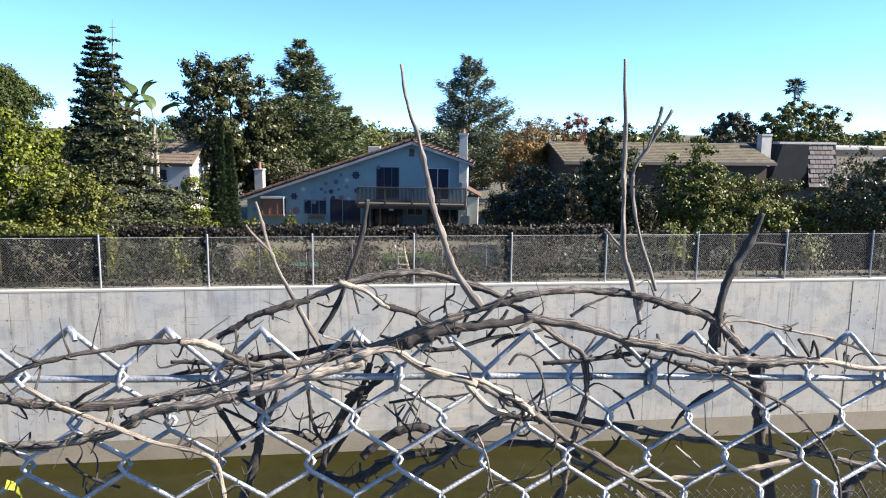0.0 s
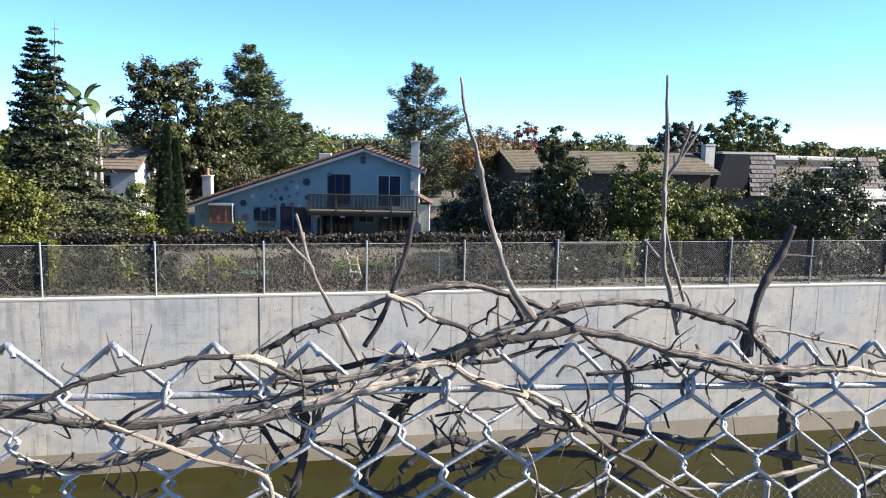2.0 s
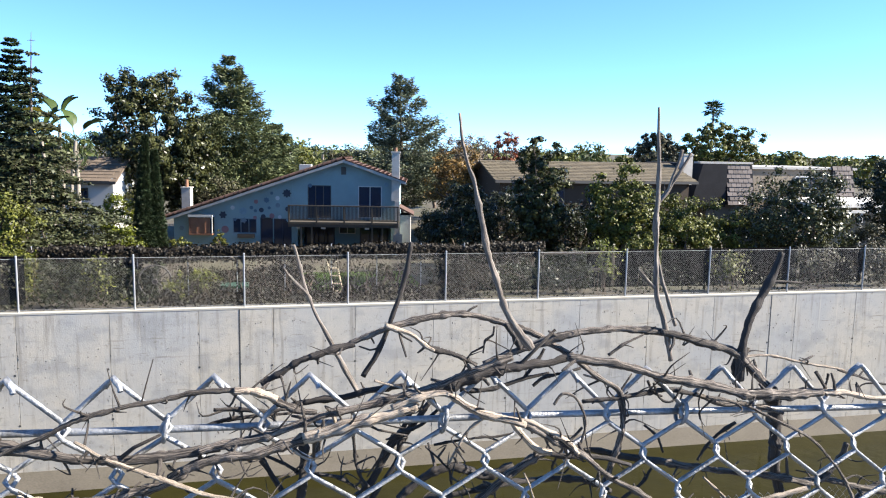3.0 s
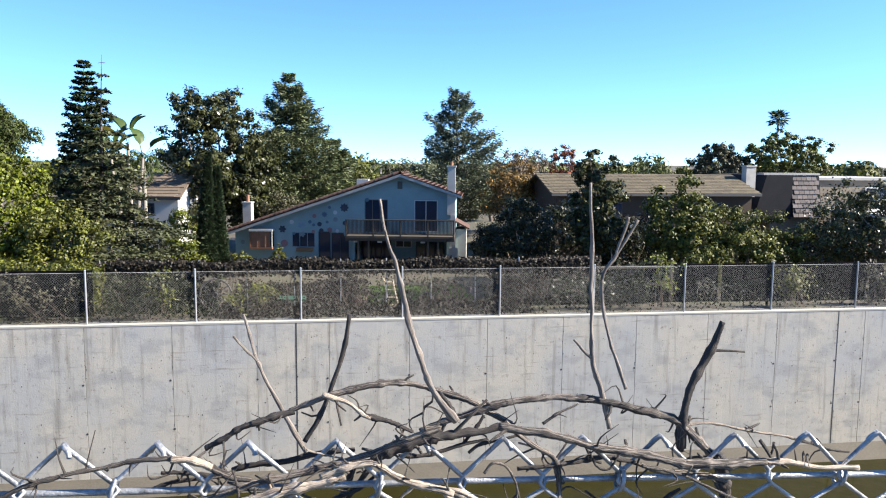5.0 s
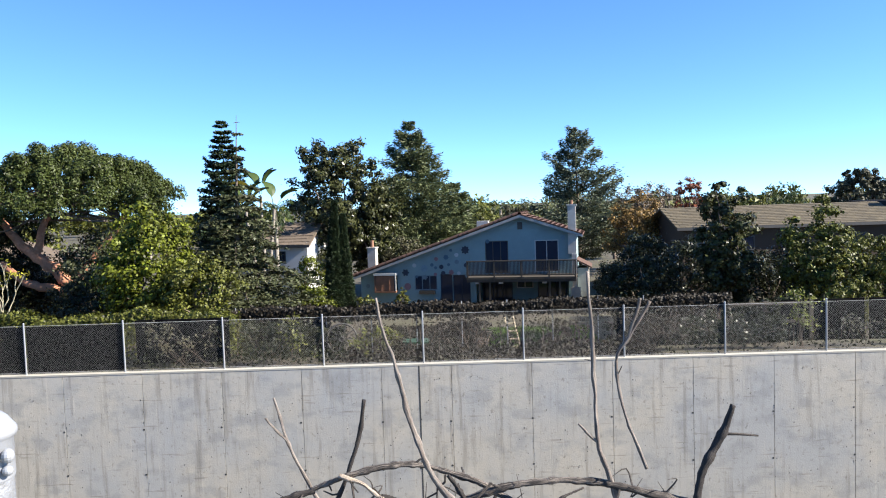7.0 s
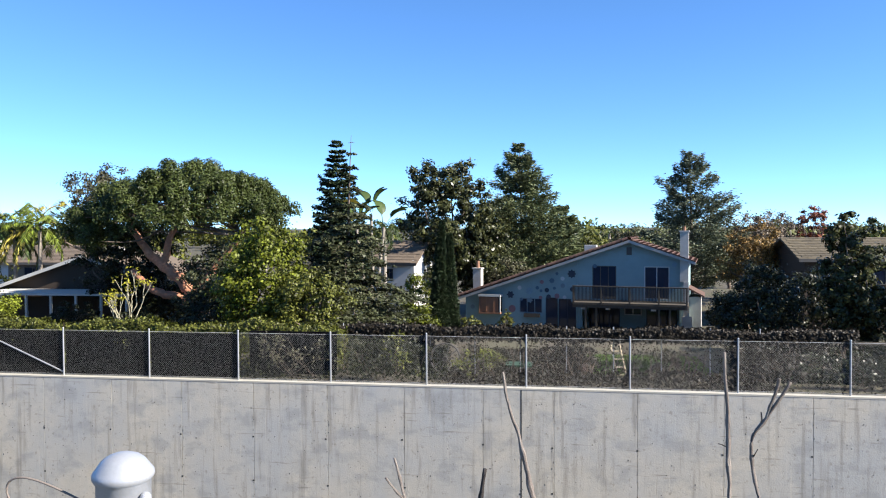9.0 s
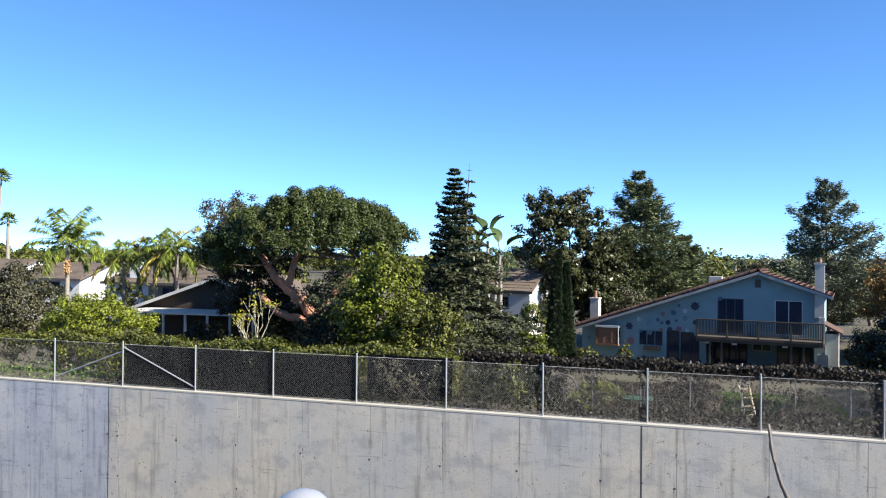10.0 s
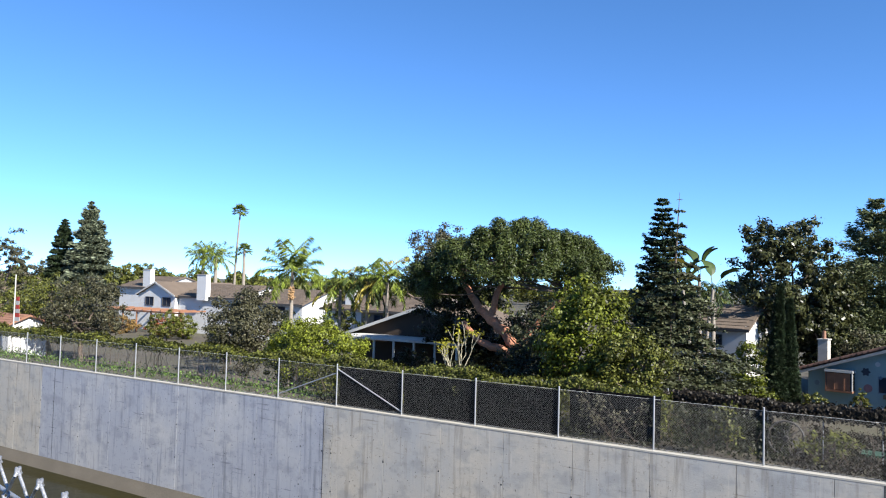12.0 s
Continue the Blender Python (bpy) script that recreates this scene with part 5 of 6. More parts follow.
# ---- other houses ----
def gable_house(name, x0, x1, y0, y1, zb, eave, ridge, wall, roof, label, axis="x", windows=(), chimney=None, over=0.4, side_windows=()):
    """A house with a gabled roof whose ridge runs along axis, windows on the wall that faces the canal."""
    t = thing(name, ((x0 + x1) / 2, (y0 + y1) / 2, zb), label, "house")
    if axis == "x":
        ym = (y0 + y1) / 2
        part("wall", box(x0, x1, y0, y1, zb - 0.3, eave), wall, t)
        for a in (x0, x1 - 0.12):
            part("gable", prism([(y0, eave + 0.004), (y1, eave + 0.004), (ym, ridge - 0.1)], a, a + 0.12, "x"), wall, t)
        k = (ridge - eave) / (ym - y0)
        for s in (-1, 1):
            ye = y0 - over if s < 0 else y1 + over
            ze = eave - over * k
            rf = part("roof", prism([(ye, ze), (ym, ridge), (ym, ridge - 0.14), (ye, ze - 0.14)], x0 - over, x1 + over, "x"), roof, t)
            rows = max(int(math.hypot(ym - ye, ridge - ze) / 0.34), 2)
            bm = bmesh.new()
            for r in range(rows):
                f0, f1 = r / rows, (r + 1) / rows
                pa = (ye + (ym - ye) * f0, ze + (ridge - ze) * f0)
                pb = (ye + (ym - ye) * f1, ze + (ridge - ze) * f1)
                n = int((x1 - x0 + 2 * over) / 0.62)
                for c in range(n):
                    a = x0 - over + (c + (0.5 if r % 2 else 0)) * 0.62
                    b = min(a + 0.6, x1 + over)
                    prism([(pa[0], pa[1] + 0.05), (pb[0], pb[1] + 0.012), (pb[0], pb[1] + 0.002), (pa[0], pa[1] + 0.002)], a, b, "x", bm) if s < 0 else None
            if s < 0:
                tagged(part("shingles", bm, roof, rf), kind="stuff")
            else:
                bm.free()
        part("fascia", box(x0 - over, x1 + over, y0 - over - 0.04, y0 - over - 0.003, eave - over * k - 0.18, eave - over * k + 0.02), "frame_dark", t)
    else:
        xm = (x0 + x1) / 2
        part("wall", prism([(x0, zb - 0.3), (x1, zb - 0.3), (x1, eave), (xm, ridge - 0.12), (x0, eave)], y0, y1), wall, t)
        k = (ridge - eave) / (xm - x0)
        for s, xe in ((-1, x0 - over), (1, x1 + over)):
            ze = eave - over * k
            part("roof", prism([(xe, ze), (xm, ridge), (xm, ridge - 0.14), (xe, ze - 0.14)], y0 - over, y1 + over), roof, t)
            part("barge_board", prism([(xe, ze + 0.01), (xm, ridge + 0.01), (xm, ridge - 0.2), (xe, ze - 0.2)], y0 - over - 0.04, y0 - over - 0.003), "trim_white", t)
    for a, b, c, d in windows:
        window(t, a, b, y0 - 0.05, c, d, "frame_dark", "window", 2, 0.06, 0.045)
    for a, b, c, d in side_windows:
        ob = part("window", box(x1 + 0.003, x1 + 0.05, a, b, c, d), "frame_dark", t)
        part("pane", box(x1 + 0.051, x1 + 0.06, a + 0.06, b - 0.06, c + 0.06, d - 0.06), "glass", ob)
    if chimney:
        cx, cy, cw, ct = chimney
        c = part("chimney", box(cx - cw / 2, cx + cw / 2, cy, cy + 0.7, eave - 0.5, ct), wall if wall == "stucco_white" else "chimney", t)
        part("cap", box(cx - cw / 2 - 0.05, cx + cw / 2 + 0.05, cy - 0.05, cy + 0.75, ct + 0.002, ct + 0.1), "chimney", c)
    return t


gable_house("house", 23.2, 38.4, 30.5, 38.5, -2.1, 2.75, 3.95, "stucco_brown", "tile_brown", "brown house with a low brown tile roof behind trees", "x",
            ((26.5, 28.2, 0.9, 1.9), (34.2, 36.0, 0.9, 1.9), (30.0, 31.5, 0.9, 1.9)), (39.7, 33, 0.8, 4.6), 0.5)
turned = gable_house("house", -8.4, -2.4, 30, 34.5, -2.1, 2.5, 3.85, "stucco_white", "shingle", "white house with a brown shingle roof", "x", ((-4.6, -4.0, 1.2, 1.9),), None, 0.3)
turned.rotation_euler.z = radians(-12)
wh = gable_house("house", -79.4, -72.2, 40, 52, -2.1, 2.5, 4.05, "stucco_white", "shingle", "white two-storey house with brown shingle roof", "y",
                 ((-77.9, -76.3, 1.0, 2.1), (-74.6, -73.0, 1.0, 2.1)), None, 0.3)
gable_house("house", -72.0, -61.5, 40.5, 50, -2.1, 2.45, 3.9, "stucco_white", "shingle", "long white house wing with brown shingle roof and chimney", "x", (), (-67.2, 39.8, 1.6, 5.0), 0.3)
gable_house("house", -58.5, -51.0, 40, 48, -2.1, 2.2, 3.6, "stucco_white", "shingle", "white bungalow with brown roof", "x", ((-56.8, -53.5, 1.1, 1.7),), None, 0.5)
gable_house("house", -92, -84, 46, 56, -2.1, 3.2, 4.7, "stucco_white", "shingle", "white house half hidden by trees", "x", (), (-86, 46, 1.6, 5.6), 0.3)
gable_house("house", -28.4, -16.2, 21, 29, -2.1, 1.2, 3.2, "stucco_brown", "shingle", "low brown gabled house with white patio", "y", (), (-22.3, 24, 0.8, 3.6), 0.5)
gable_house("house", -38, -31, 34, 42, -2.1, 2.2, 3.4, "stucco_tan", "shingle", "tan bungalow among palms", "x", ((-36.5, -35, 0.9, 1.7),), None, 0.4)
gable_house("house", -46, -40, 38, 45, -2.1, 2.0, 3.0, "stucco_white", "shingle", "white bungalow with flat brown roof", "x", ((-44.5, -43, 0.9, 1.7),), (-43.5, 39, 1.2, 3.7), 0.4)
patio = thing("patio_cover", (-23, 19, -2.1), "white flat patio cover with posts", "patio cover")
part("slab", box(-27.5, -17.5, 17.6, 20.8, 0.95, 1.07), "trim_white", patio)
for i in range(7):
    part("post", box(-27.3 + i * 1.6, -27.18 + i * 1.6, 17.7, 17.82, -2.3, 0.948), "trim_white", patio)
part("back_panel", box(-27.4, -17.6, 20.6, 20.7, -2.2, 0.6), "stucco_brown", patio)

# mansard-roofed house
mans = thing("house", (49, 38, -2.1), "tan house with a steep dark shingled mansard roof", "house")
part("wall", box(42.5, 56.5, 34.6, 44, -2.3, 3.55), "stucco_tan", mans)
part("flat_roof", box(42.2, 56.8, 34.4, 44.2, 3.56, 3.75), "fascia", mans, "pale flat roof edge")
part("end_roof", prism([(40.6, 0.4), (43.85, 0.4), (43.85, 3.95), (41.6, 3.95)], 33.9, 44), "shingle_dark", mans, "steep dark shingle slope")
part("parapet", box(41.5, 46.4, 34.2, 35.2, 3.96, 4.12), "fascia", mans)


def mansard_bit(x0, x1):
    p = part("mansard", prism([(33.6, 0.6), (34.55, 0.6), (34.55, 3.9), (34.3, 3.9)], x0, x1, "x"), "shingle_dark", mans, "steep shingled roof face")
    bm = bmesh.new()
    for r in range(9):
        f = r / 9
        for c in range(int((x1 - x0) / 0.45)):
            a = x0 + c * 0.45 + (0.2 if r % 2 else 0)
            y, z = 33.6 + 0.7 * f, 0.6 + 3.3 * f
            prism([(y - 0.07, z), (y + 0.07, z + 0.36), (y + 0.09, z + 0.36), (y + 0.02, z)], a, min(a + 0.42, x1), "x", bm)
    tagged(part("shingles", bm, "shingle_grey", p), kind="stuff")


mansard_bit(43.9, 46.4)
mansard_bit(54.2, 56.2)
window(mans, 50.8, 53.0, 34.55, 1.9, 3.0, "frame_white", "window", 2, 0.1, 0.04)
lowh = thing("house", (52, 26, -2.1), "low white house with a flat patio roof", "house")
part("wall", box(47.5, 58, 27, 34, -2.3, 1.0), "stucco_cream", lowh)
part("roof", box(46.5, 59, 25.5, 34, 1.0, 1.25), "trim_white", lowh)
part("beam", box(46.5, 59, 25.2, 25.45, 0.6, 0.8), "trim_white", lowh)
for i in range(5):
    part("post", box(46.7 + i * 2.9, 46.85 + i * 2.9, 25.3, 25.45, -2.3, 0.598), "trim_white", lowh)

# ---- trees: nearest yards first ----
broad_tree("tree", -5.4, 8, 5.45, 2.25, 3.0, "leaf_lime", "dense broadleaf tree with yellow-green leaves", 1, 0.18, 11000, 130)
broad_tree("tree", -2.9, 6.6, 3.6, 1.7, 1.8, "leaf_green", "shrubby green tree beside the fence", 2, 0.14, 5000, 60)
conifer("cedar_tree", -2.6, 11, 9.1, 5.0, "needle_cedar", "grey-green cedar with long layered boughs and a bare top", 3, 0.08, 19, 9, 0.10, 0.26, 95, 1.75, 0.17, 1.2, ragged=0.4, width=0.3, plate=0.09, flat=True)
conifer("norfolk_pine", -7.0, 25, 10.6, 2.3, "needle_dark", "dark conical pine with evenly layered branches", 4, 0.25, 30, 8, -0.22, 0.3, 24, 0.75, 0.16, ragged=0.2, width=0.3, plate=0.14, flat=True)
def paddle_plant(x, y, top, label, seed):
    """Several bare stems, each with a fan of long-stalked, broad, arching paddle leaves."""
    rng = np.random.default_rng(seed)
    z0 = ground_z(y)
    t = thing("banana_plant", (x, y, z0), label, "plant")
    for k in range(3):
        head = np.array([x + (k - 1.0) * 0.6 + rng.normal(0, 0.15), y + rng.normal(0, 0.5), top - 1.9 - 0.75 * abs(k - 1)])
        q = smooth_path([(x + (k - 1.5) * 0.4, y, z0 - 0.1), (head + (x, y, z0)) / 2, head], 5, rng, 0.03)
        part("trunk", tubes("trunk", [[(p, 0.12 - 0.004 * i) for i, p in enumerate(q)]], 8), "bark_palm", t)
        for i in range(5):
            a = rng.normal(0, 0.5) + (0 if i % 2 else math.pi)
            el = rng.uniform(0.55, 1.45)
            o = np.array([math.cos(a), math.sin(a), 0])
            side = np.array([-o[1], o[0], 0])
            V, at = [], head.copy()
            n = 12
            for m in range(n + 1):
                f = m / n
                th = el - 1.5 * max(f - 0.35, 0) ** 1.2
                at = at + (o * math.cos(th) + np.array([0, 0, math.sin(th)])) * 1.75 / n
                w = 0.025 if f < 0.34 else 0.36 * math.sin(min((f - 0.33) / 0.67 * 2.6 + 0.5, 3.05)) + 0.01
                tilt = side * math.cos(0.5) + np.array([0, 0, 1]) * math.sin(0.35)
                V += [at + tilt * w, at - np.array([0, 0, 0.05]) * (w > 0.03), at - side * w + np.array([0, 0, 0.3 * w])]
            F = []
            for m in range(n):
                for c in (0, 1):
                    b = m * 3 + c
                    F += [b, b + 1, b + 4, b + 3]
            part("leaf", mesh_np("leaf", np.array(V), np.array(F), 4), "frond_yellow" if el < 0.75 else "frond_dark", t)


paddle_plant(-3.6, 20, 7.5, "tall giant bird-of-paradise with broad paddle leaves", 5)
palm("palm_tree", -3.2, 21.5, 5.9, 1.5, "frond_dark", "small palm with drooping dark fronds", 51, 0.14, 14, 1.2, 18)
conifer("cypress_tree", -0.3, 24, 5.2, 0.5, "needle_dark", "slim dark green Italian cypress", 6, 0.02, 46, 10, -0.9, 0.2, 44, 0.95, 0.1, ragged=0.12, width=0.35)
conifer("cypress_tree", 0.3, 24.4, 4.4, 0.5, "needle_dark", "slim dark green Italian cypress", 7, 0.02, 42, 10, -0.9, 0.2, 44, 0.95, 0.1, ragged=0.12, width=0.35)
broad_tree("magnolia_tree", -1.2, 34, 10.7, 4.3, 6.0, "leaf_magnolia", "tall dark magnolia with glossy bronze-green leaves", 8, 0.27, 19000, 260, 0.25, gap=0.16)
broad_tree("magnolia_tree", 1.4, 33.5, 6.4, 2.4, 3.6, "leaf_magnolia", "dark broadleaf tree with glossy leaves", 81, 0.26, 6000, 90, 0.2, gap=0.35)
conifer("pine_tree", 4.2, 38, 11.6, 4.3, "needle_pine", "full green pine with a pointed crown", 9, 0.12, 26, 9, -0.25, 0.32, 52, 0.8, 0.22, ragged=0.5, width=0.24, plate=0.4)
conifer("pine_tree", 7.2, 40, 6.6, 2.8, "needle_pine", "smaller green pine beside a taller one", 91, 0.1, 18, 9, -0.25, 0.34, 40, 0.6, 0.2, ragged=0.4, width=0.24, plate=0.4)
conifer("pine_tree", 18.4, 45, 11.4, 4.6, "needle_grey", "tall grey-green pine with a loose crown", 10, 0.12, 22, 8, -0.3, 0.34, 44, 0.8, 0.24, ragged=0.6, width=0.24, plate=0.45)
for k, (x, y, zt, r, m, lab) in enumerate(((9.5, 62, 4.9, 3.4, "leaf_green", "green tree on the slope behind the roofs"), (14.5, 66, 4.7, 3.2, "leaf_olive", "dull green tree behind the roofs"),
                                           (25.5, 64, 5.2, 3.0, "leaf_green", "green tree far behind the roofs"), (40, 75, 4.6, 3.6, "leaf_olive", "dull green tree far behind the roofs"),
                                           (52, 84, 4.9, 3.6, "leaf_green", "green tree far behind the roofs"))):
    broad_tree("tree", x, y, zt, r, 3.2, m, lab, 600 + k, 0.28, 5000, 80, 0.2)
broad_tree("shrub", 3.6, 31.5, 2.9, 2.0, 2.4, "leaf_olive", "dull olive shrub behind the house", 12, 0.16, 4000, 60, 0.1)
broad_tree("shrub", 6.5, 44, 3.8, 2.6, 2.8, "leaf_brown", "brown leafless shrub on the slope", 121, 0.2, 4000, 60, 0.1)
broad_tree("autumn_tree", 22.0, 38, 5.4, 3.2, 3.2, "leaf_brown", "autumn tree with orange-brown leaves", 13, 0.2, 6000, 90, 0.18)
broad_tree("bare_tree", 23.8, 46, 6.9, 2.8, 3.6, "leaf_bare", "nearly bare tree with grey-brown twigs", 14, 0.22, 2200, 80, 0.2, gap=0.4)
broad_tree("red_tree", 29.6, 50, 7.0, 1.6, 2.2, "leaf_red", "tree with red autumn leaves", 15, 0.2, 2000, 40, 0.2)
broad_tree("bare_tree", 26.2, 49, 6.6, 2.4, 2.8, "leaf_bare", "nearly leafless tree with tan twigs", 151, 0.18, 2400, 60, 0.2)
broad_tree("tree", 19.55, 12, 5.95, 1.5, 3.6, "leaf_magnolia", "tall narrow broadleaf tree with dark glossy leaves", 16, 0.2, 8500, 120, 0.14, gap=0.35)
broad_tree("tree", 16.4, 14, 3.5, 2.3, 2.8, "leaf_dark", "dense dark green shrub tree", 17, 0.17, 7500, 90, 0.12)
broad_tree("tree", 19.0, 17, 3.2, 3.0, 2.8, "leaf_dark", "dense dark green shrub tree", 171, 0.17, 7000, 90, 0.12)
broad_tree("tree", 23.0, 10, 4.85, 1.75, 3.4, "leaf_green", "broadleaf tree with yellow-green top leaves", 18, 0.18, 8500, 110, 0.13, gap=0.3)
broad_tree("shrub", 21.2, 13, 2.6, 2.0, 2.3, "leaf_dark", "dense dark evergreen shrub", 181, 0.16, 5500, 70, 0.1)
broad_tree("shrub", 25.6, 9, 2.85, 1.7, 2.3, "leaf_green", "green shrub with mottled leaves", 19, 0.16, 5500, 70, 0.1)
broad_tree("shrub", 28.0, 10, 2.7, 1.7, 2.2, "leaf_green", "green shrub with mottled leaves", 191, 0.16, 5000, 70, 0.1)
broad_tree("tree", 31.4, 9, 4.5, 3.5, 3.0, "leaf_magnolia", "broad round tree with dark glossy leaves", 20, 0.17, 10000, 130, 0.15)
broad_tree("tree", 24.9, 16, 3.1, 2.3, 2.6, "leaf_dark", "dark evergreen tree before the brown house", 192, 0.17, 6000, 80, 0.12)
broad_tree("tree", 29.0, 17, 2.9, 2.5, 2.5, "leaf_green", "green leafy tree before the brown house", 193, 0.17, 6000, 80, 0.12)
broad_tree("shrub", 34.6, 7, 1.9, 1.8, 1.6, "leaf_olive", "grey-green shrub behind the fence", 21, 0.13, 4500, 60, 0.08)
broad_tree("tree", 38.6, 11, 5.5, 1.8, 3.2, "leaf_dark", "dark tree at the yard's edge", 22, 0.17, 6000, 80, 0.13)
broad_tree("shrub", 40.5, 8, 2.4, 2.6, 2.0, "leaf_dark", "dense dark evergreen shrub", 221, 0.16, 5000, 60, 0.1)
broad_tree("eucalyptus_tree", 72, 80, 10.6, 7.5, 6.0, "leaf_green", "big spreading green eucalyptus tree", 23, 0.4, 15000, 260, 0.4, gap=0.12)
broad_tree("eucalyptus_tree", 63, 82, 8.6, 5.0, 5.0, "leaf_olive", "big olive-green eucalyptus tree", 231, 0.4, 9000, 180, 0.4, gap=0.12)
palm("fan_palm", 77, 90, 12.8, 1.9, "frond_dark", "tall fan palm with a small dense head", 24, 0.22, 30, 0.4, fan=True, up=1.2)
palm("palm_tree", 43, 60, 5.9, 2.6, "frond_dark", "palm head showing above a roof", 25, 0.16, 14, 1.0)

# stone pine with a red leaning trunk
sp = thing("stone_pine", (-11.6, 16, ground_z(16)), "umbrella pine with a flat dark crown and red leaning trunk", "pine tree")
srng = np.random.default_rng(31)
trunk_paths = [smooth_path([(-11.4, 16, -2.3), (-11.9, 15.8, 0.2), (-13.0, 15.6, 1.9), (-14.6, 15.6, 3.2)], 6, srng, 0.04),
               smooth_path([(-11.7, 15.9, -0.4), (-12.9, 15.3, 1.0), (-14.3, 15.0, 1.5), (-15.6, 15.0, 2.6)], 5, srng, 0.04),
               smooth_path([(-12.4, 15.7, 1.2), (-11.6, 15.6, 2.2), (-10.6, 15.7, 3.4), (-9.6, 16, 4.8)], 5, srng, 0.04),
               smooth_path([(-14.6, 15.6, 3.2), (-15.8, 15.8, 4.4), (-16.6, 16, 5.8)], 5, srng, 0.04),
               smooth_path([(-14.2, 15.6, 2.9), (-13.8, 15.8, 4.3), (-13.2, 16, 5.8)], 5, srng, 0.04)]
for r, q in zip((0.42, 0.27, 0.2, 0.22, 0.2), trunk_paths):
    part("trunk" if r > 0.3 else "bough", tubes("trunk", [[(p, r * (1.1 - 0.55 * k / len(q))) for k, p in enumerate(q)]], 9), "bark_red", sp)
nc = 380
d = unit(srng, nc)
d[:, 2] = np.where(d[:, 2] < -0.35, -d[:, 2], d[:, 2])
C = d * srng.uniform(0.5, 1, (nc, 1)) ** 0.5 * np.array([6.3, 5.0, 2.6]) * (1 + 0.12 * np.sin(d[:, :1] * 9) * np.cos(d[:, 2:] * 7))
C[:, 2] = np.where(C[:, 2] < 0, C[:, 2] * 0.75, C[:, 2] * 0.95) + 5.6
C[:, 0] += -13.4
C[:, 1] += 16
C[:, 2] -= np.clip((-13.2 - C[:, 0]) * 0.26, 0, 1.7)
idx = np.repeat(np.arange(nc), 330)
o = unit(srng, len(idx))
o[:, 2] = np.where(o[:, 2] < -0.5, -o[:, 2], o[:, 2])
pos = C[idx] + o * np.array([0.5, 0.5, 0.62]) * srng.uniform(0.5, 1, (len(idx), 1))
part("crown", leaves("crown", pos, o, 0.26, 0.085, srng, face=o + np.array([0, 0, 0.2]), tri=True), "needle_stone", sp)
tw = []
for c in C[::7]:
    s = trunk_paths[srng.integers(2, 5)][-2]
    q = smooth_path([s, (s + c) / 2 + srng.normal(0, 0.3, 3), c], 4)
    tw.append([(p, 0.07 * (1.1 - k / 9)) for k, p in enumerate(q)])
for q in tw:
    part("limb", tubes("limb", [q], 5), "bark", sp)
broad_tree("tree", -10.2, 14.2, 4.2, 2.2, 2.2, "needle_cedar", "half-dead pine with thin grey-green twigs", 32, 0.2, 2600, 60, 0.12, gap=0.4)
broad_tree("bare_tree", -23.3, 24, 9.6, 2.7, 3.0, "leaf_olive", "thin-crowned tree with bare drooping twigs", 33, 0.22, 3800, 80, 0.2, gap=0.45)
broad_tree("tree", -18.0, 18.6, 6.4, 2.8, 3.4, "leaf_dark", "dark tree beneath the umbrella pine", 34, 0.2, 6000, 80, 0.15)
broad_tree("tree", -16.8, 19.5, 3.6, 2.0, 2.6, "leaf_dark", "dark leafy tree beneath the umbrella pine", 341, 0.18, 5000, 70, 0.12)
broad_tree("tree", -13.4, 20.0, 4.6, 2.6, 3.4, "leaf_dark", "dark leafy shrub tree beneath the pine", 342, 0.18, 5000, 70, 0.12)
broad_tree("shrub", -8.6, 9.5, 2.2, 2.4, 2.0, "leaf_dark", "dark tangled shrub beneath the pine", 343, 0.15, 5000, 70, 0.1)
broad_tree("shrub", -0.9, 19, 0.9, 1.4, 1.4, "leaf_lime", "yellow-green shrub beside the blue house", 344, 0.15, 3000, 50, 0.08)
broad_tree("shrub", 1.6, 23.5, -0.5, 1.0, 0.9, "leaf_green", "small green shrub before the blue house", 345, 0.14, 1600, 30, 0.06)
broad_tree("shrub", 3.9, 24.5, -0.2, 0.6, 0.9, "leaf_green", "small potted lemon shrub before the house", 346, 0.12, 900, 20, 0.05)
broad_tree("shrub", 17.0, 24, 1.4, 1.5, 1.8, "leaf_dark", "dark shrub beside the blue house", 347, 0.16, 3500, 50, 0.1)
broad_tree("shrub", -2.1, 26, 2.0, 2.0, 2.1, "leaf_lime", "leafy yellow-green shrub by the white house", 348, 0.16, 3500, 50, 0.08)
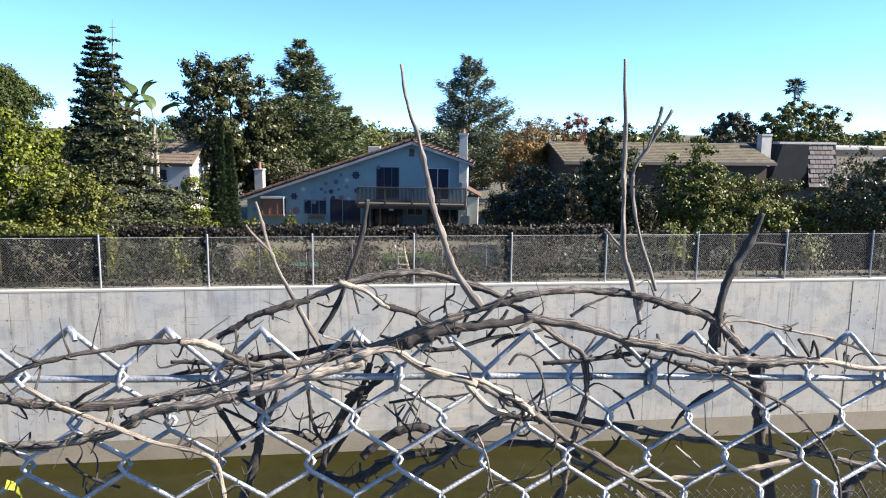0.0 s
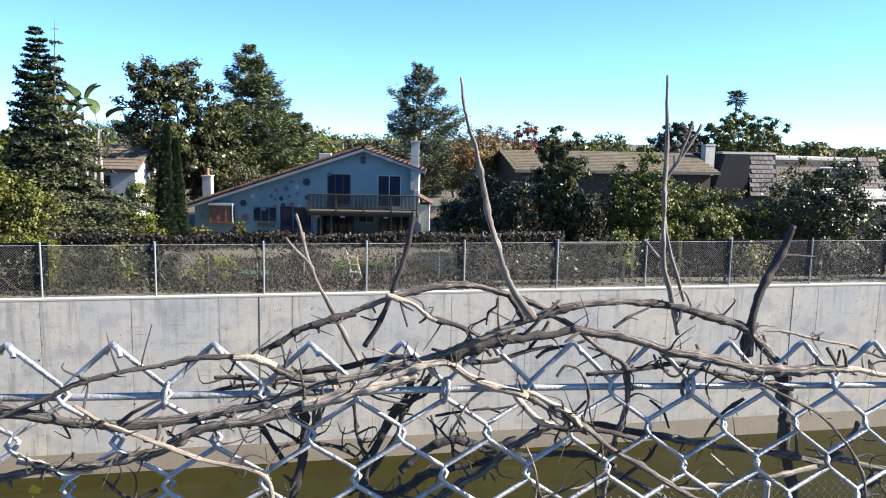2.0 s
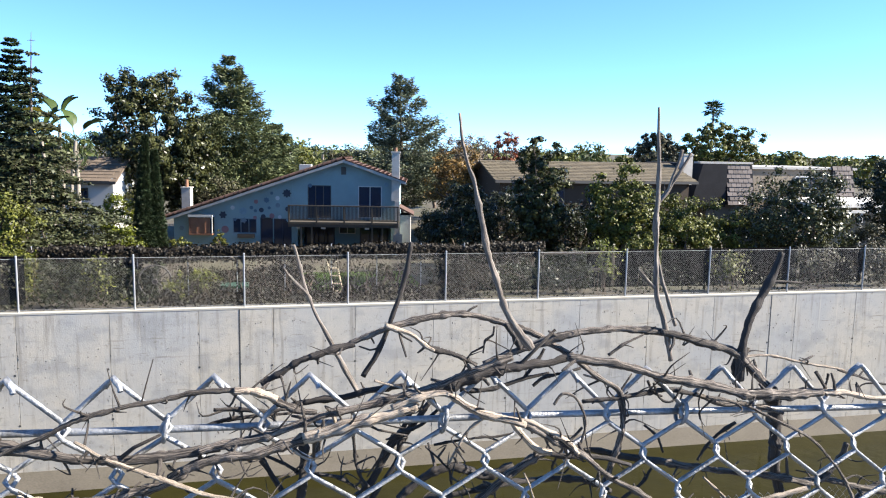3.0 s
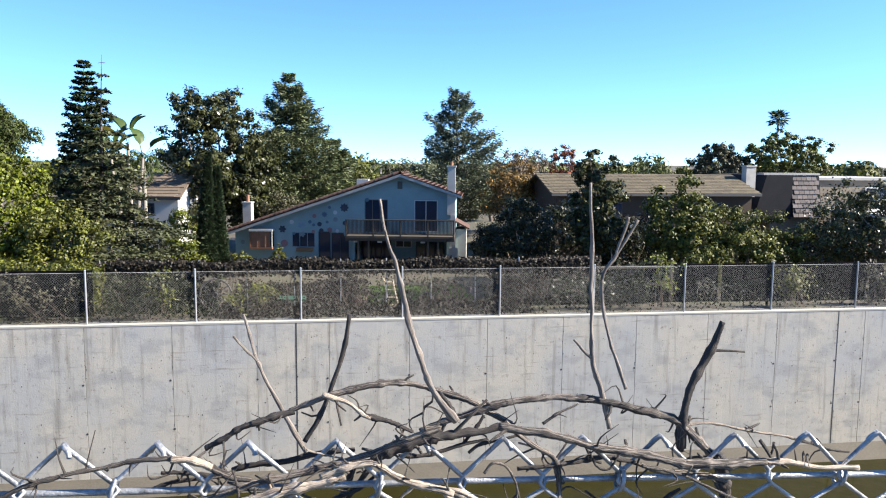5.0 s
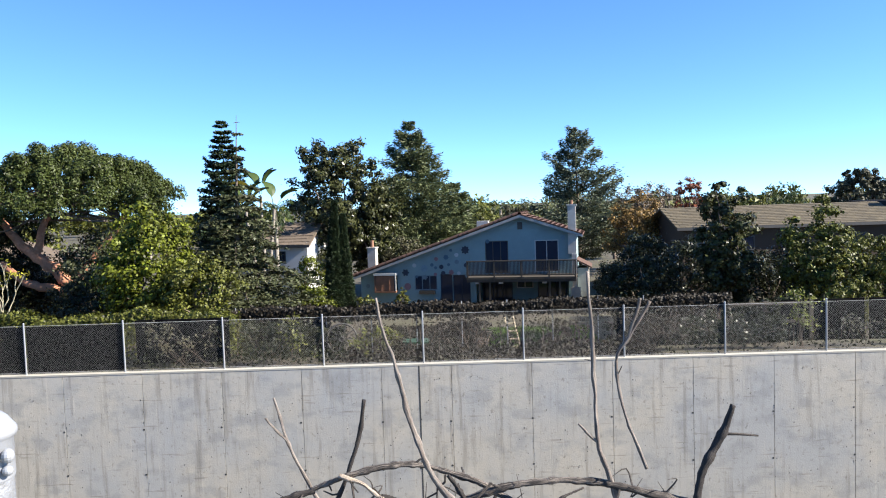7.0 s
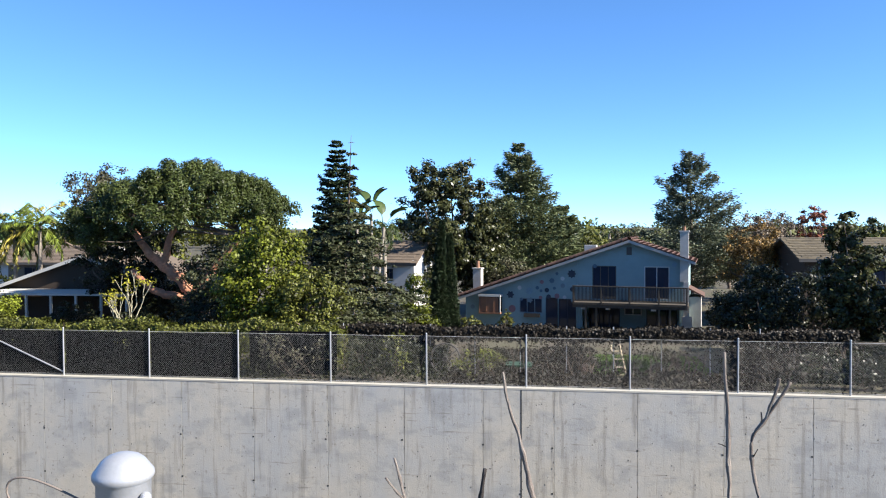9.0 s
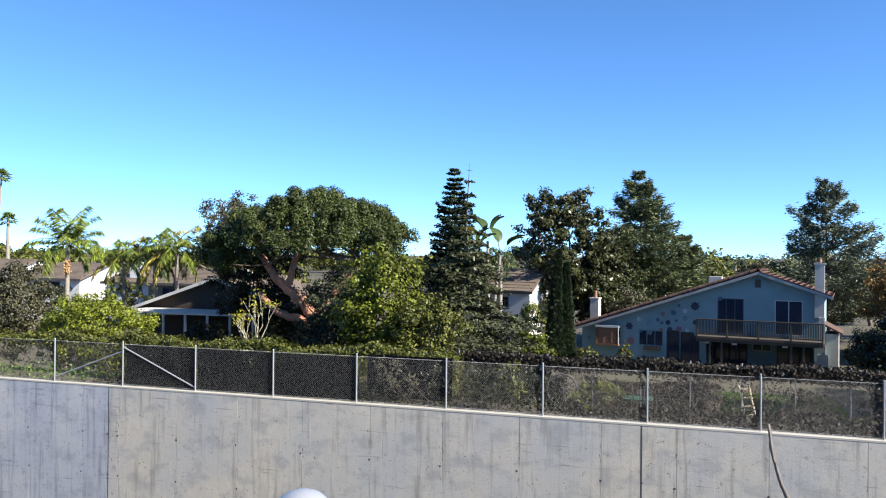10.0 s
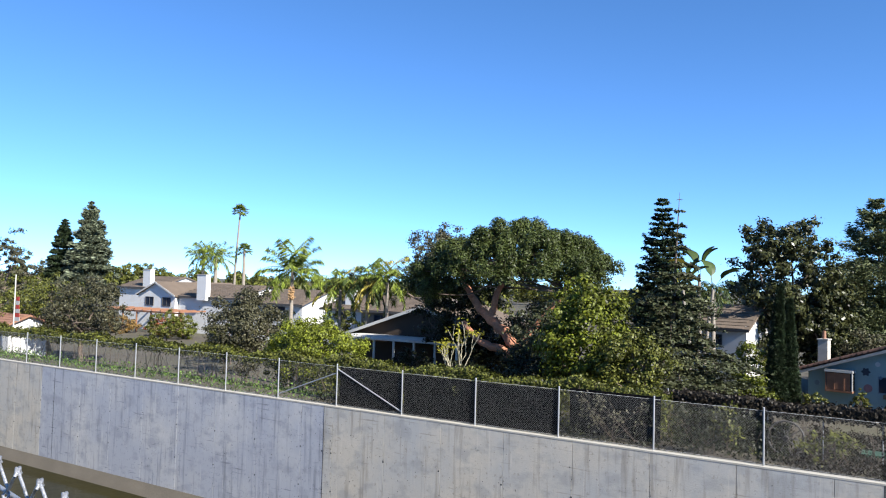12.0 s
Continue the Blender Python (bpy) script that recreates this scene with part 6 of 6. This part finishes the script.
# left yards
def candelabra(x, y, top, label, seed):
    """A pale, nearly leafless tree whose blunt branches fork upwards."""
    rng = np.random.default_rng(seed)
    z0 = ground_z(y)
    t = thing("frangipani_tree", (x, y, z0), label, "tree")
    tips = []

    def grow(p, d, L, r, depth):
        e = p + d * L
        q = smooth_path([p, p + d * L * 0.5 + rng.normal(0, 0.05, 3) * L, e], 4, rng, 0.008)
        part("trunk" if depth == 0 else "branch", tubes("branch", [[(c, r * (1.05 - 0.3 * k / 8)) for k, c in enumerate(q)]], 7), "bark_pale", t)
        if depth == 4 or e[2] > top - 0.1:
            tips.append(e)
            return
        for k in range(2 if depth else 4):
            a = rng.uniform(0, 6.28) if depth else 1.57 * k + rng.normal(0, 0.3)
            o = d * 1.0 + np.array([math.cos(a) * 0.5, math.sin(a) * 0.5, 0.6])
            grow(e, o / np.linalg.norm(o), L * rng.uniform(0.68, 0.95), r * 0.7, depth + 1)

    grow(np.array([x, y, z0 - 0.05]), np.array([0.02, 0, 1.0]), (top - z0) * 0.24, 0.05, 0)
    pos = np.repeat(np.array(tips), 7, axis=0)
    pos = pos + rng.normal(0, 0.09, pos.shape)
    part("foliage", leaves("foliage", pos, pos, 0.16, 0.06, rng, face=np.array([[0.3, -0.3, 0.7]] * len(pos))), "leaf_autumn_yellow", t, "few yellowed leaves")


candelabra(-10.6, 6, 3.3, "pale almost leafless tree with blunt forking branches", 35)
broad_tree("shrub", -18.4, 6, 3.2, 2.6, 2.0, "leaf_hedge", "dense bright green clipped shrub", 36, 0.13, 12000, 140, 0.1, gap=0.15)
broad_tree("shrub", -21.6, 7.5, 2.9, 1.8, 2.0, "leaf_hedge", "dense bright green clipped shrub", 37, 0.13, 7000, 90, 0.1, gap=0.15)
broad_tree("tree", -27.9, 10, 4.6, 2.5, 2.9, "leaf_olive", "round bushy tree with dull bronze leaves and red blooms", 38, 0.17, 9000, 120, 0.13)
broad_tree("olive_tree", -47.6, 12, 5.2, 3.6, 3.0, "leaf_olive", "spreading olive tree with grey-brown twigs", 39, 0.18, 7000, 120, 0.18, gap=0.4)
broad_tree("olive_tree", -53.5, 13, 4.6, 4.0, 3.0, "leaf_green", "spreading green yard tree", 40, 0.2, 6500, 110, 0.18, gap=0.3)
broad_tree("tree", -93, 30, 11.2, 5.2, 6.2, "leaf_olive", "tall brown-green broadleaf tree", 41, 0.3, 7000, 110, 0.3)
broad_tree("tree", -71, 22, 5.2, 5.0, 3.6, "leaf_green", "leafy green yard tree", 42, 0.24, 6000, 100, 0.2)
broad_tree("tree", -107, 60, 7.7, 6.5, 4.6, "leaf_green", "round-topped dense green tree", 43, 0.4, 6000, 100, 0.3, gap=0.1)
conifer("pine_tree", -130, 60, 15.2, 3.4, "needle_dark", "dark layered conical pine", 44, 0.2, 24, 9, -0.1, 0.7, 24, 0.75, 0.3, ragged=0.15)
conifer("pine_tree", -121, 60, 18.0, 4.9, "needle_grey", "tall dense conical pine", 45, 0.1, 26, 10, -0.1, 0.8, 30, 0.75, 0.35, ragged=0.3, plate=0.5)
palm("palm_tree", -114.5, 80, 12.6, 4.2, "frond", "pair of feather palms far off", 46, 0.4, 24, 0.6)
palm("palm_tree", -110.8, 80, 12.0, 4.0, "frond", "pair of feather palms far off", 47, 0.4, 24, 0.6)
palm("fan_palm", -116.6, 90, 19.6, 1.9, "frond", "very tall thin fan palm", 48, 0.24, 30, 0.35, fan=True, lean=1.2, up=1.3)
palm("fan_palm", -113.7, 90, 11.4, 1.9, "frond", "shorter fan palm far off", 49, 0.36, 26, 0.35, fan=True, up=1.3)
palm("king_palm", -28.0, 14, 7.3, 2.7, "frond", "king palm with arching bright fronds and orange crownshaft", 50, 0.15, 20, 0.85, 34, up=1.3)
palm("king_palm", -30.6, 22, 6.4, 2.6, "frond", "yellowing king palm in a cluster", 52, 0.14, 18, 0.85, 30, skirt="frond_yellow")
palm("king_palm", -28.4, 22.5, 6.9, 2.8, "frond_dark", "king palm in a cluster", 53, 0.14, 18, 0.85, 30, skirt="frond_yellow")
palm("king_palm", -26.2, 22, 7.2, 2.8, "frond", "king palm in a cluster", 54, 0.14, 18, 0.85, 30, skirt="frond_yellow")

# hedges and creepers behind the far fence
hedge_strip("ivy_hedge", -62, -14.5, 2.2, 0.95, 1.5, 0.8, "leaf_green", "ragged green hedge along the far fence", 61, 800, 0.12)
hedge_strip("ivy_hedge", -14.5, 0.0, 1.7, 0.1, 1.6, 0.8, "leaf_green", "ivy hedge above the privacy cloth", 62, 2400, 0.10)
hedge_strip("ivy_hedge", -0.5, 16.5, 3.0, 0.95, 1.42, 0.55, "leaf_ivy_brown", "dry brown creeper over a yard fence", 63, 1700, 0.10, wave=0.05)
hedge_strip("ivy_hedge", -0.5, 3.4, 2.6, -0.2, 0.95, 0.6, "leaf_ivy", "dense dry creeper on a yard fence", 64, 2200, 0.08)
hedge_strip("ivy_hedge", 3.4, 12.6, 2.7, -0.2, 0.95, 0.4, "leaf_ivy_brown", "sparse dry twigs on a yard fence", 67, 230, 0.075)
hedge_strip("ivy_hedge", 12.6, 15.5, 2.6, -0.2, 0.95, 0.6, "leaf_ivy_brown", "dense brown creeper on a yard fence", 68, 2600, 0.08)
hedge_strip("ivy_hedge", 14.5, 18.0, 2.2, -0.2, 0.75, 0.6, "leaf_dark", "creeper hanging on a low rail fence", 65, 2400, 0.09)
hedge_strip("ivy_hedge", 31.0, 44, 2.2, 0.1, 1.0, 0.7, "leaf_dark", "dark green weeds and bushes behind the fence", 66, 1700, 0.10)
for x, y, zt, r, m, lab, sd in ((1.2, 5.2, 0.9, 1.2, "leaf_ivy", "dull creeper-covered shrub in the yard", 301), (7.7, 5.0, 0.95, 1.0, "leaf_ivy_brown", "dry brown shrub in the yard", 302),
                                (14.0, 5.6, 1.0, 1.5, "leaf_dark", "dark shrub beside the lawn", 303), (4.3, 4.2, 0.5, 0.8, "leaf_olive", "thin pale yard shrub", 304),
                                (16.6, 5.4, 0.9, 1.4, "leaf_ivy", "creeper-covered shrub in the yard", 305), (-1.6, 4.4, 1.3, 1.6, "leaf_green", "green shrub behind the fence", 306)):
    broad_tree("shrub", x, y, zt, r, 0.95, m, lab, sd, 0.1, 2200, 40, 0.05)


def creeper(x, y, z0, z1, half, count, material, label, seed, size=0.1):
    """Hanging sprays of leaves on thin arching twigs that lean on the fence."""
    rng = np.random.default_rng(seed)
    t = thing("creeper", (x, y, ground_z(y)), label, "creeper")
    pos, tw = [], []
    for k in range(max(count // 26, 3)):
        a = np.array([x + rng.normal(0, half * 0.5), y + rng.uniform(-0.1, 0.3), ground_z(y)])
        b = np.array([x + rng.normal(0, half * 0.6), y + rng.uniform(-0.15, 0.25), rng.uniform(z0 + 0.4 * (z1 - z0), z1)])
        c = b + np.array([rng.normal(0, 0.35), rng.uniform(-0.1, 0.1), -rng.uniform(0.05, 0.5)])
        q = smooth_path([a, b, c], 8, rng, 0.012)
        tw.append([(p, 0.0045 * (1.3 - i / 17)) for i, p in enumerate(q)])
        pick = q[rng.integers(5, len(q), 26)]
        pos.append(pick + rng.normal(0, 0.07, pick.shape))
    pos = np.concatenate(pos)
    part("foliage", leaves("foliage", pos, pos, size, size * 0.65, rng, face=np.array([[0.3, -0.6, 0.6]] * len(pos))), material, t)
    tagged(part("brushwood", tubes("brushwood", tw, 4), "bark", t), kind="stuff")


for k, (x, y, z0, z1, half, n, m, lab) in enumerate((
        (17.9, 0.6, 0.2, 1.75, 0.3, 420, "leaf_lime", "yellow-green sprig climbing through the fence"),
        (19.8, 0.8, 0.0, 0.9, 0.7, 200, "leaf_ivy", "thin dull creeper before the black cloth"),
        (22.7, 0.6, 0.1, 1.3, 0.7, 700, "leaf_green", "green creeper hanging before the black cloth"),
        (26.1, 0.6, 0.1, 1.5, 0.9, 800, "leaf_olive", "grey-green creeper before the black cloth"),
        (29.2, 0.8, 0.0, 1.6, 0.9, 1000, "leaf_olive", "grey-green bush pressed against the fence"),
        (16.0, 0.9, 0.0, 0.95, 1.2, 900, "leaf_dark", "dusty creeper on the wire fence"),
        (13.6, 0.9, 0.0, 1.1, 0.9, 420, "leaf_ivy_brown", "dry brown creeper on the wire fence"),
        (-1.5, 0.5, 0.1, 1.4, 1.1, 330, "leaf_olive", "bare arching twigs before the black cloth"),
        (1.0, 0.6, 0.0, 1.35, 0.9, 420, "leaf_ivy", "dusty creeper before the black cloth"),
        (1.9, 0.6, 0.0, 1.4, 0.5, 220, "leaf_green", "green creeper on the wire fence"),
        (4.6, 1.0, 0.0, 1.0, 0.5, 420, "leaf_green", "leafy green shrub beside a wagon wheel"),
        (-7.6, 0.3, 0.9, 1.45, 0.5, 150, "leaf_green", "ivy spray hanging over the cloth"),
        (-11.0, 0.3, 0.8, 1.45, 0.7, 160, "leaf_green", "ivy spray hanging over the cloth"))):
    creeper(x, y, z0, z1, half, n, m, lab, 500 + k)
yard_fence = thing("yard_fence", (8, 2.9, -0.3), "old wire yard fence on thin steel posts", "fence")
for x in np.arange(-0.4, 16.5, 1.55):
    part("post", tubes("post", [[((x, 2.86, -0.6), 0.02), ((x, 2.86, 1.5), 0.02)]], 8), "galv_far", yard_fence)
rail = thing("rail_fence", (19, 3.2, -0.3), "weathered grey two-rail timber yard fence", "fence")
for z in (0.35, 0.98):
    part("rail", box(14.5, 19.4, 3.2, 3.26, z, z + 0.09), "wood_rail", rail)
for x in np.arange(14.6, 19.5, 1.6):
    part("post", box(x, x + 0.11, 3.27, 3.38, -0.8, 1.1), "wood_rail", rail)

M["sand"] = mat("sand", (0.308, 0.2541, 0.1848), 0.95, 0.3, 1.2, 0.5, fine=14, stain=(0.176, 0.144, 0.096), stain_scale=0.8, stain_amount=0.7, dist=0.03)
V, F = [], []
for j in range(19):
    for i in range(25):
        y = 4.0 + j * 0.4
        f = 0.55 + 0.45 * math.sin(math.pi * min(j / 18, 1)) + 0.12 * math.sin(j * 1.3)
        x = 7.9 + (i - 12) * 0.2 * f + 0.3 * math.sin(y * 0.8)
        V.append((x, y, ground_z(y) + 0.1 + 0.03 * math.sin(i * 1.7) * math.cos(j * 1.1)))
F = [(j * 25 + i, j * 25 + i + 1, (j + 1) * 25 + i + 1, (j + 1) * 25 + i) for j in range(18) for i in range(24)]
me = bpy.data.meshes.new("path")
me.from_pydata(V, [], F)
tagged(part("path", me, "sand"), "bare sandy path across the yard", "path", kind="structure")

# weeds and litter at the fence's foot
urng = np.random.default_rng(72)
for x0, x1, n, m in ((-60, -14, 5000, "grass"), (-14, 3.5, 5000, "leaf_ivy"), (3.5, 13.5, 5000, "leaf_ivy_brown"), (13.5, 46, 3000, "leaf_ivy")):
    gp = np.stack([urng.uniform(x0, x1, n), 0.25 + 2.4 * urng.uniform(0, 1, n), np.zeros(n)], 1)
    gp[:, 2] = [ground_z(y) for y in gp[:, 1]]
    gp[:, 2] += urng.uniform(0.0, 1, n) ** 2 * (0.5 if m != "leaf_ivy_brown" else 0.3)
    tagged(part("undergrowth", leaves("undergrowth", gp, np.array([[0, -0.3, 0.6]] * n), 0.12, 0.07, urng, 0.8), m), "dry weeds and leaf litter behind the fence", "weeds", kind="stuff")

# the yard before the blue house
lrng = np.random.default_rng(71)
gp = np.stack([lrng.uniform(8.6, 14.2, 16000), lrng.uniform(9.5, 18.5, 16000), np.zeros(16000)], 1)
gp[:, 2] = [ground_z(y) + 0.06 for y in gp[:, 1]]
tagged(part("lawn", leaves("lawn", gp, np.array([[0, 0, 1.0]] * 16000), 0.16, 0.035, lrng, 0.35), "grass"), "patch of bright green lawn", "grass", kind="stuff")
gp = np.stack([lrng.uniform(-45, -15, 16000), lrng.uniform(2.5, 12, 16000), np.zeros(16000)], 1)
gp[:, 2] = [ground_z(y) + 0.06 for y in gp[:, 1]]
tagged(part("lawn", leaves("lawn", gp, np.array([[0, 0, 1.0]] * 16000), 0.2, 0.06, lrng, 0.35), "grass"), "green lawn of the yards", "grass", kind="stuff")
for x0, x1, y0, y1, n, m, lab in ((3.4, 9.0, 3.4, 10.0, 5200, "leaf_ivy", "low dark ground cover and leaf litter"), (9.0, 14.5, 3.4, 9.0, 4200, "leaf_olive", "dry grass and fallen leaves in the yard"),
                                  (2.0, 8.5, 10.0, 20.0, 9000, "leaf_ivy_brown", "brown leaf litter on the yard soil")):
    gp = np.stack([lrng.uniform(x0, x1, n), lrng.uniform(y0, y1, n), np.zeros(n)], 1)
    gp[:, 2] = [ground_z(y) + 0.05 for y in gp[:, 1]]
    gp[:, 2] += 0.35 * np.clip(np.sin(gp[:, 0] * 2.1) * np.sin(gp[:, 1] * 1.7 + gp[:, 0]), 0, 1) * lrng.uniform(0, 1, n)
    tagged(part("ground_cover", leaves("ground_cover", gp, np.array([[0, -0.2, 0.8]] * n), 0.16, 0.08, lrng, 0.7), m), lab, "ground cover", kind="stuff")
for x, y, zt, r, m, lab, sd in ((-19.6, 15.5, 1.2, 1.6, "leaf_dark", "low dark shrub before the patio", 311), (-14.6, 14.0, 0.9, 1.8, "leaf_dark", "dark low shrub under the pine", 312),
                                (-10.4, 12.2, 1.6, 1.7, "leaf_dark", "dark tangled shrub beside the pine trunk", 313), (22.0, 5.5, 1.6, 1.6, "leaf_green", "leafy green shrub behind the rail fence", 314),
                                (18.6, 5.0, 1.3, 1.5, "leaf_dark", "dark green shrub behind the rail fence", 315), (10.8, 4.6, 0.7, 0.7, "leaf_olive", "thin dry shrub in the yard", 316)):
    broad_tree("shrub", x, y, zt, r, 1.2, m, lab, sd, 0.13, 2600, 45, 0.06)
lad = thing("step_ladder", (9.6, 8.5, ground_z(8.5)), "leaning pale wooden step ladder", "ladder")
for s in (-0.18, 0.18):
    part("stile", tubes("stile", [[((9.75 + s, 8.4, ground_z(8.4)), 0.03), ((9.35 + s, 8.6, 0.05), 0.03)]], 4), "pale_wood", lad)
for k in range(5):
    f = (k + 0.7) / 5.6
    x = 9.75 - 0.4 * f
    z = ground_z(8.4) + (0.05 - ground_z(8.4)) * f
    part("rung", box(x - 0.18, x + 0.18, 8.42, 8.5, z, z + 0.04), "pale_wood", lad)
tb = thing("yard_table", (5.2, 12, ground_z(12)), "low green-topped yard table", "table")
part("top", box(4.7, 5.9, 11.4, 12.4, -1.5, -1.42), "green_mat", tb)
for x in (4.75, 5.8):
    for y in (11.5, 12.3):
        part("leg", box(x, x + 0.06, y, y + 0.06, ground_z(12) - 0.1, -1.502), "wood_rail", tb)
wheel = thing("wagon_wheel", (3.3, 2.3, -0.2), "old dark spoked wagon wheel leaning in the creeper", "wheel")
wc = np.array([3.3, 2.3, 0.42])
part("rim", tubes("rim", [[(wc + (0.5 * math.cos(a), 0.05 * math.sin(a), 0.5 * math.sin(a)), 0.03) for a in np.linspace(0, 6.2832, 33)]], 6), "frame_dark", wheel)
part("hub", tubes("hub", [[(wc - (0, 0.1, 0), 0.08), (wc + (0, 0.1, 0), 0.08)]], 10), "frame_dark", wheel)
for k in range(10):
    a = 0.6283 * k
    part("spoke", tubes("spoke", [[(wc, 0.018), (wc + (0.49 * math.cos(a), 0.05 * math.sin(a), 0.49 * math.sin(a)), 0.018)]], 5), "frame_dark", wheel)
cov = thing("covered_spa", (18.5, 20, ground_z(20)), "blue covered tub beside the shrubs", "tub")
part("tub", box(17.6, 19.6, 19.6, 21, ground_z(20) - 0.1, 0.25), "wood_rail", cov)
part("cover", box(17.5, 19.7, 19.5, 21.1, 0.254, 0.42), "blue_cover", cov)

perg = thing("pergola", (-73, 37.5, ground_z(30)), "brown timber pergola before the white house", "pergola")
for k in range(9):
    part("rafter", box(-80 + k * 1.7, -79.85 + k * 1.7, 36, 39.8, 0.55, 0.75), "wood_bay", perg)
part("beam", box(-80.2, -66, 36.2, 36.4, 0.35, 0.548), "wood_bay", perg)
for k in range(6):
    part("post", box(-80 + k * 2.7, -79.85 + k * 2.7, 36.22, 36.38, -2.3, 0.348), "wood_bay", perg)
for k, (x, y, zt, m, lab) in enumerate(((-74, 34, 0.4, "leaf_brown", "orange-brown flowering shrub"), (-66.5, 34.5, 0.6, "leaf_red", "red flowering shrub in the yard"), (-62, 33, 0.7, "leaf_lime", "yellow-green shrub in the yard"),
                                        (-57, 27, 1.6, "leaf_green", "leafy green shrub in the yard"), (-40, 20, 2.2, "leaf_green", "leafy green yard shrub"), (-34, 27, 2.6, "leaf_green", "leafy green yard shrub"), (-45, 30, 2.4, "leaf_dark", "dark leafy yard shrub"))):
    broad_tree("shrub", x, y, zt, 2.4, 1.6, m, lab if len(lab.split()) > 3 else "low " + lab, 400 + k, 0.2, 2500, 40, 0.08)
frt = thing("palm_fruit", (-28.0, 14, 3.9), "orange hanging fruit cluster on the king palm", "palm fruit")
fb = bmesh.new()
for k in range(150):
    frn = random.Random(k)
    bmesh.ops.create_icosphere(fb, subdivisions=1, radius=0.05, matrix=Matrix.Translation((-27.85 + frn.gauss(0, 0.1), 13.8 + frn.gauss(0, 0.09), 3.9 + frn.triangular(-0.5, 0.45, -0.1))))
part("berries", fb, "fruit_orange", frt)

# flagpole, red roof far down the canal
fl = thing("flagpole", (-49.8, 8, ground_z(8)), "white flagpole with a limp striped flag", "flagpole")
part("pole", tubes("pole", [[((-49.8, 8, ground_z(8)), 0.06), ((-49.8, 8, 4.6), 0.04)]], 8), "trim_white", fl)
for k in range(6):
    part("stripe", box(-49.7 + 0.02 * k, -49.1 - 0.03 * k, 8.0, 8.03, 1.2 + k * 0.3, 1.48 + k * 0.3), "red" if k % 2 else "trim_white", fl)
gable_house("shed", -57, -52.3, 9, 12, -1.8, 0.9, 1.5, "stucco_white", "terracotta", "small shed with an orange-red roof", "x", (), None, 0.3)

# far woods to the horizon
frng = np.random.default_rng(90)
N = 420
fx = frng.uniform(-420, 420, N)
fy = frng.uniform(95, 260, N)
ft = np.where(fx < -40, 3.4, 2.6) + frng.gamma(2.0, 0.7, N) + (fy - 95) * 0.008
pos, dirs = [], []
for x, y, h in zip(fx, fy, ft):
    n = 420
    o = unit(frng, n)
    R = frng.uniform(3.0, 6.5)
    c = np.array([x, y, h - R * 0.7])
    pos.append(c + o * np.array([R, R * 0.7, R * 0.7]) * frng.uniform(0.6, 1, (n, 1)))
    dirs.append(o)
tagged(part("far_trees", leaves("far_trees", np.concatenate(pos), np.concatenate(dirs), 1.3, 1.2, frng, face=np.concatenate(dirs), tri=True), "leaf_green"), "distant belt of green suburban trees", "trees", kind="stuff")
for i, (x, y, h) in enumerate(((-40, 95, 8.8), (-20, 100, 5.6), (14, 85, 6.0), (9, 80, 5.4), (32, 95, 6.1), (100, 120, 6.4))):
    palm("palm_tree", x, y, h, 3.0, "frond_dark", "distant palm above the rooftops", 200 + i, 0.25, 12, 1.0, 12)
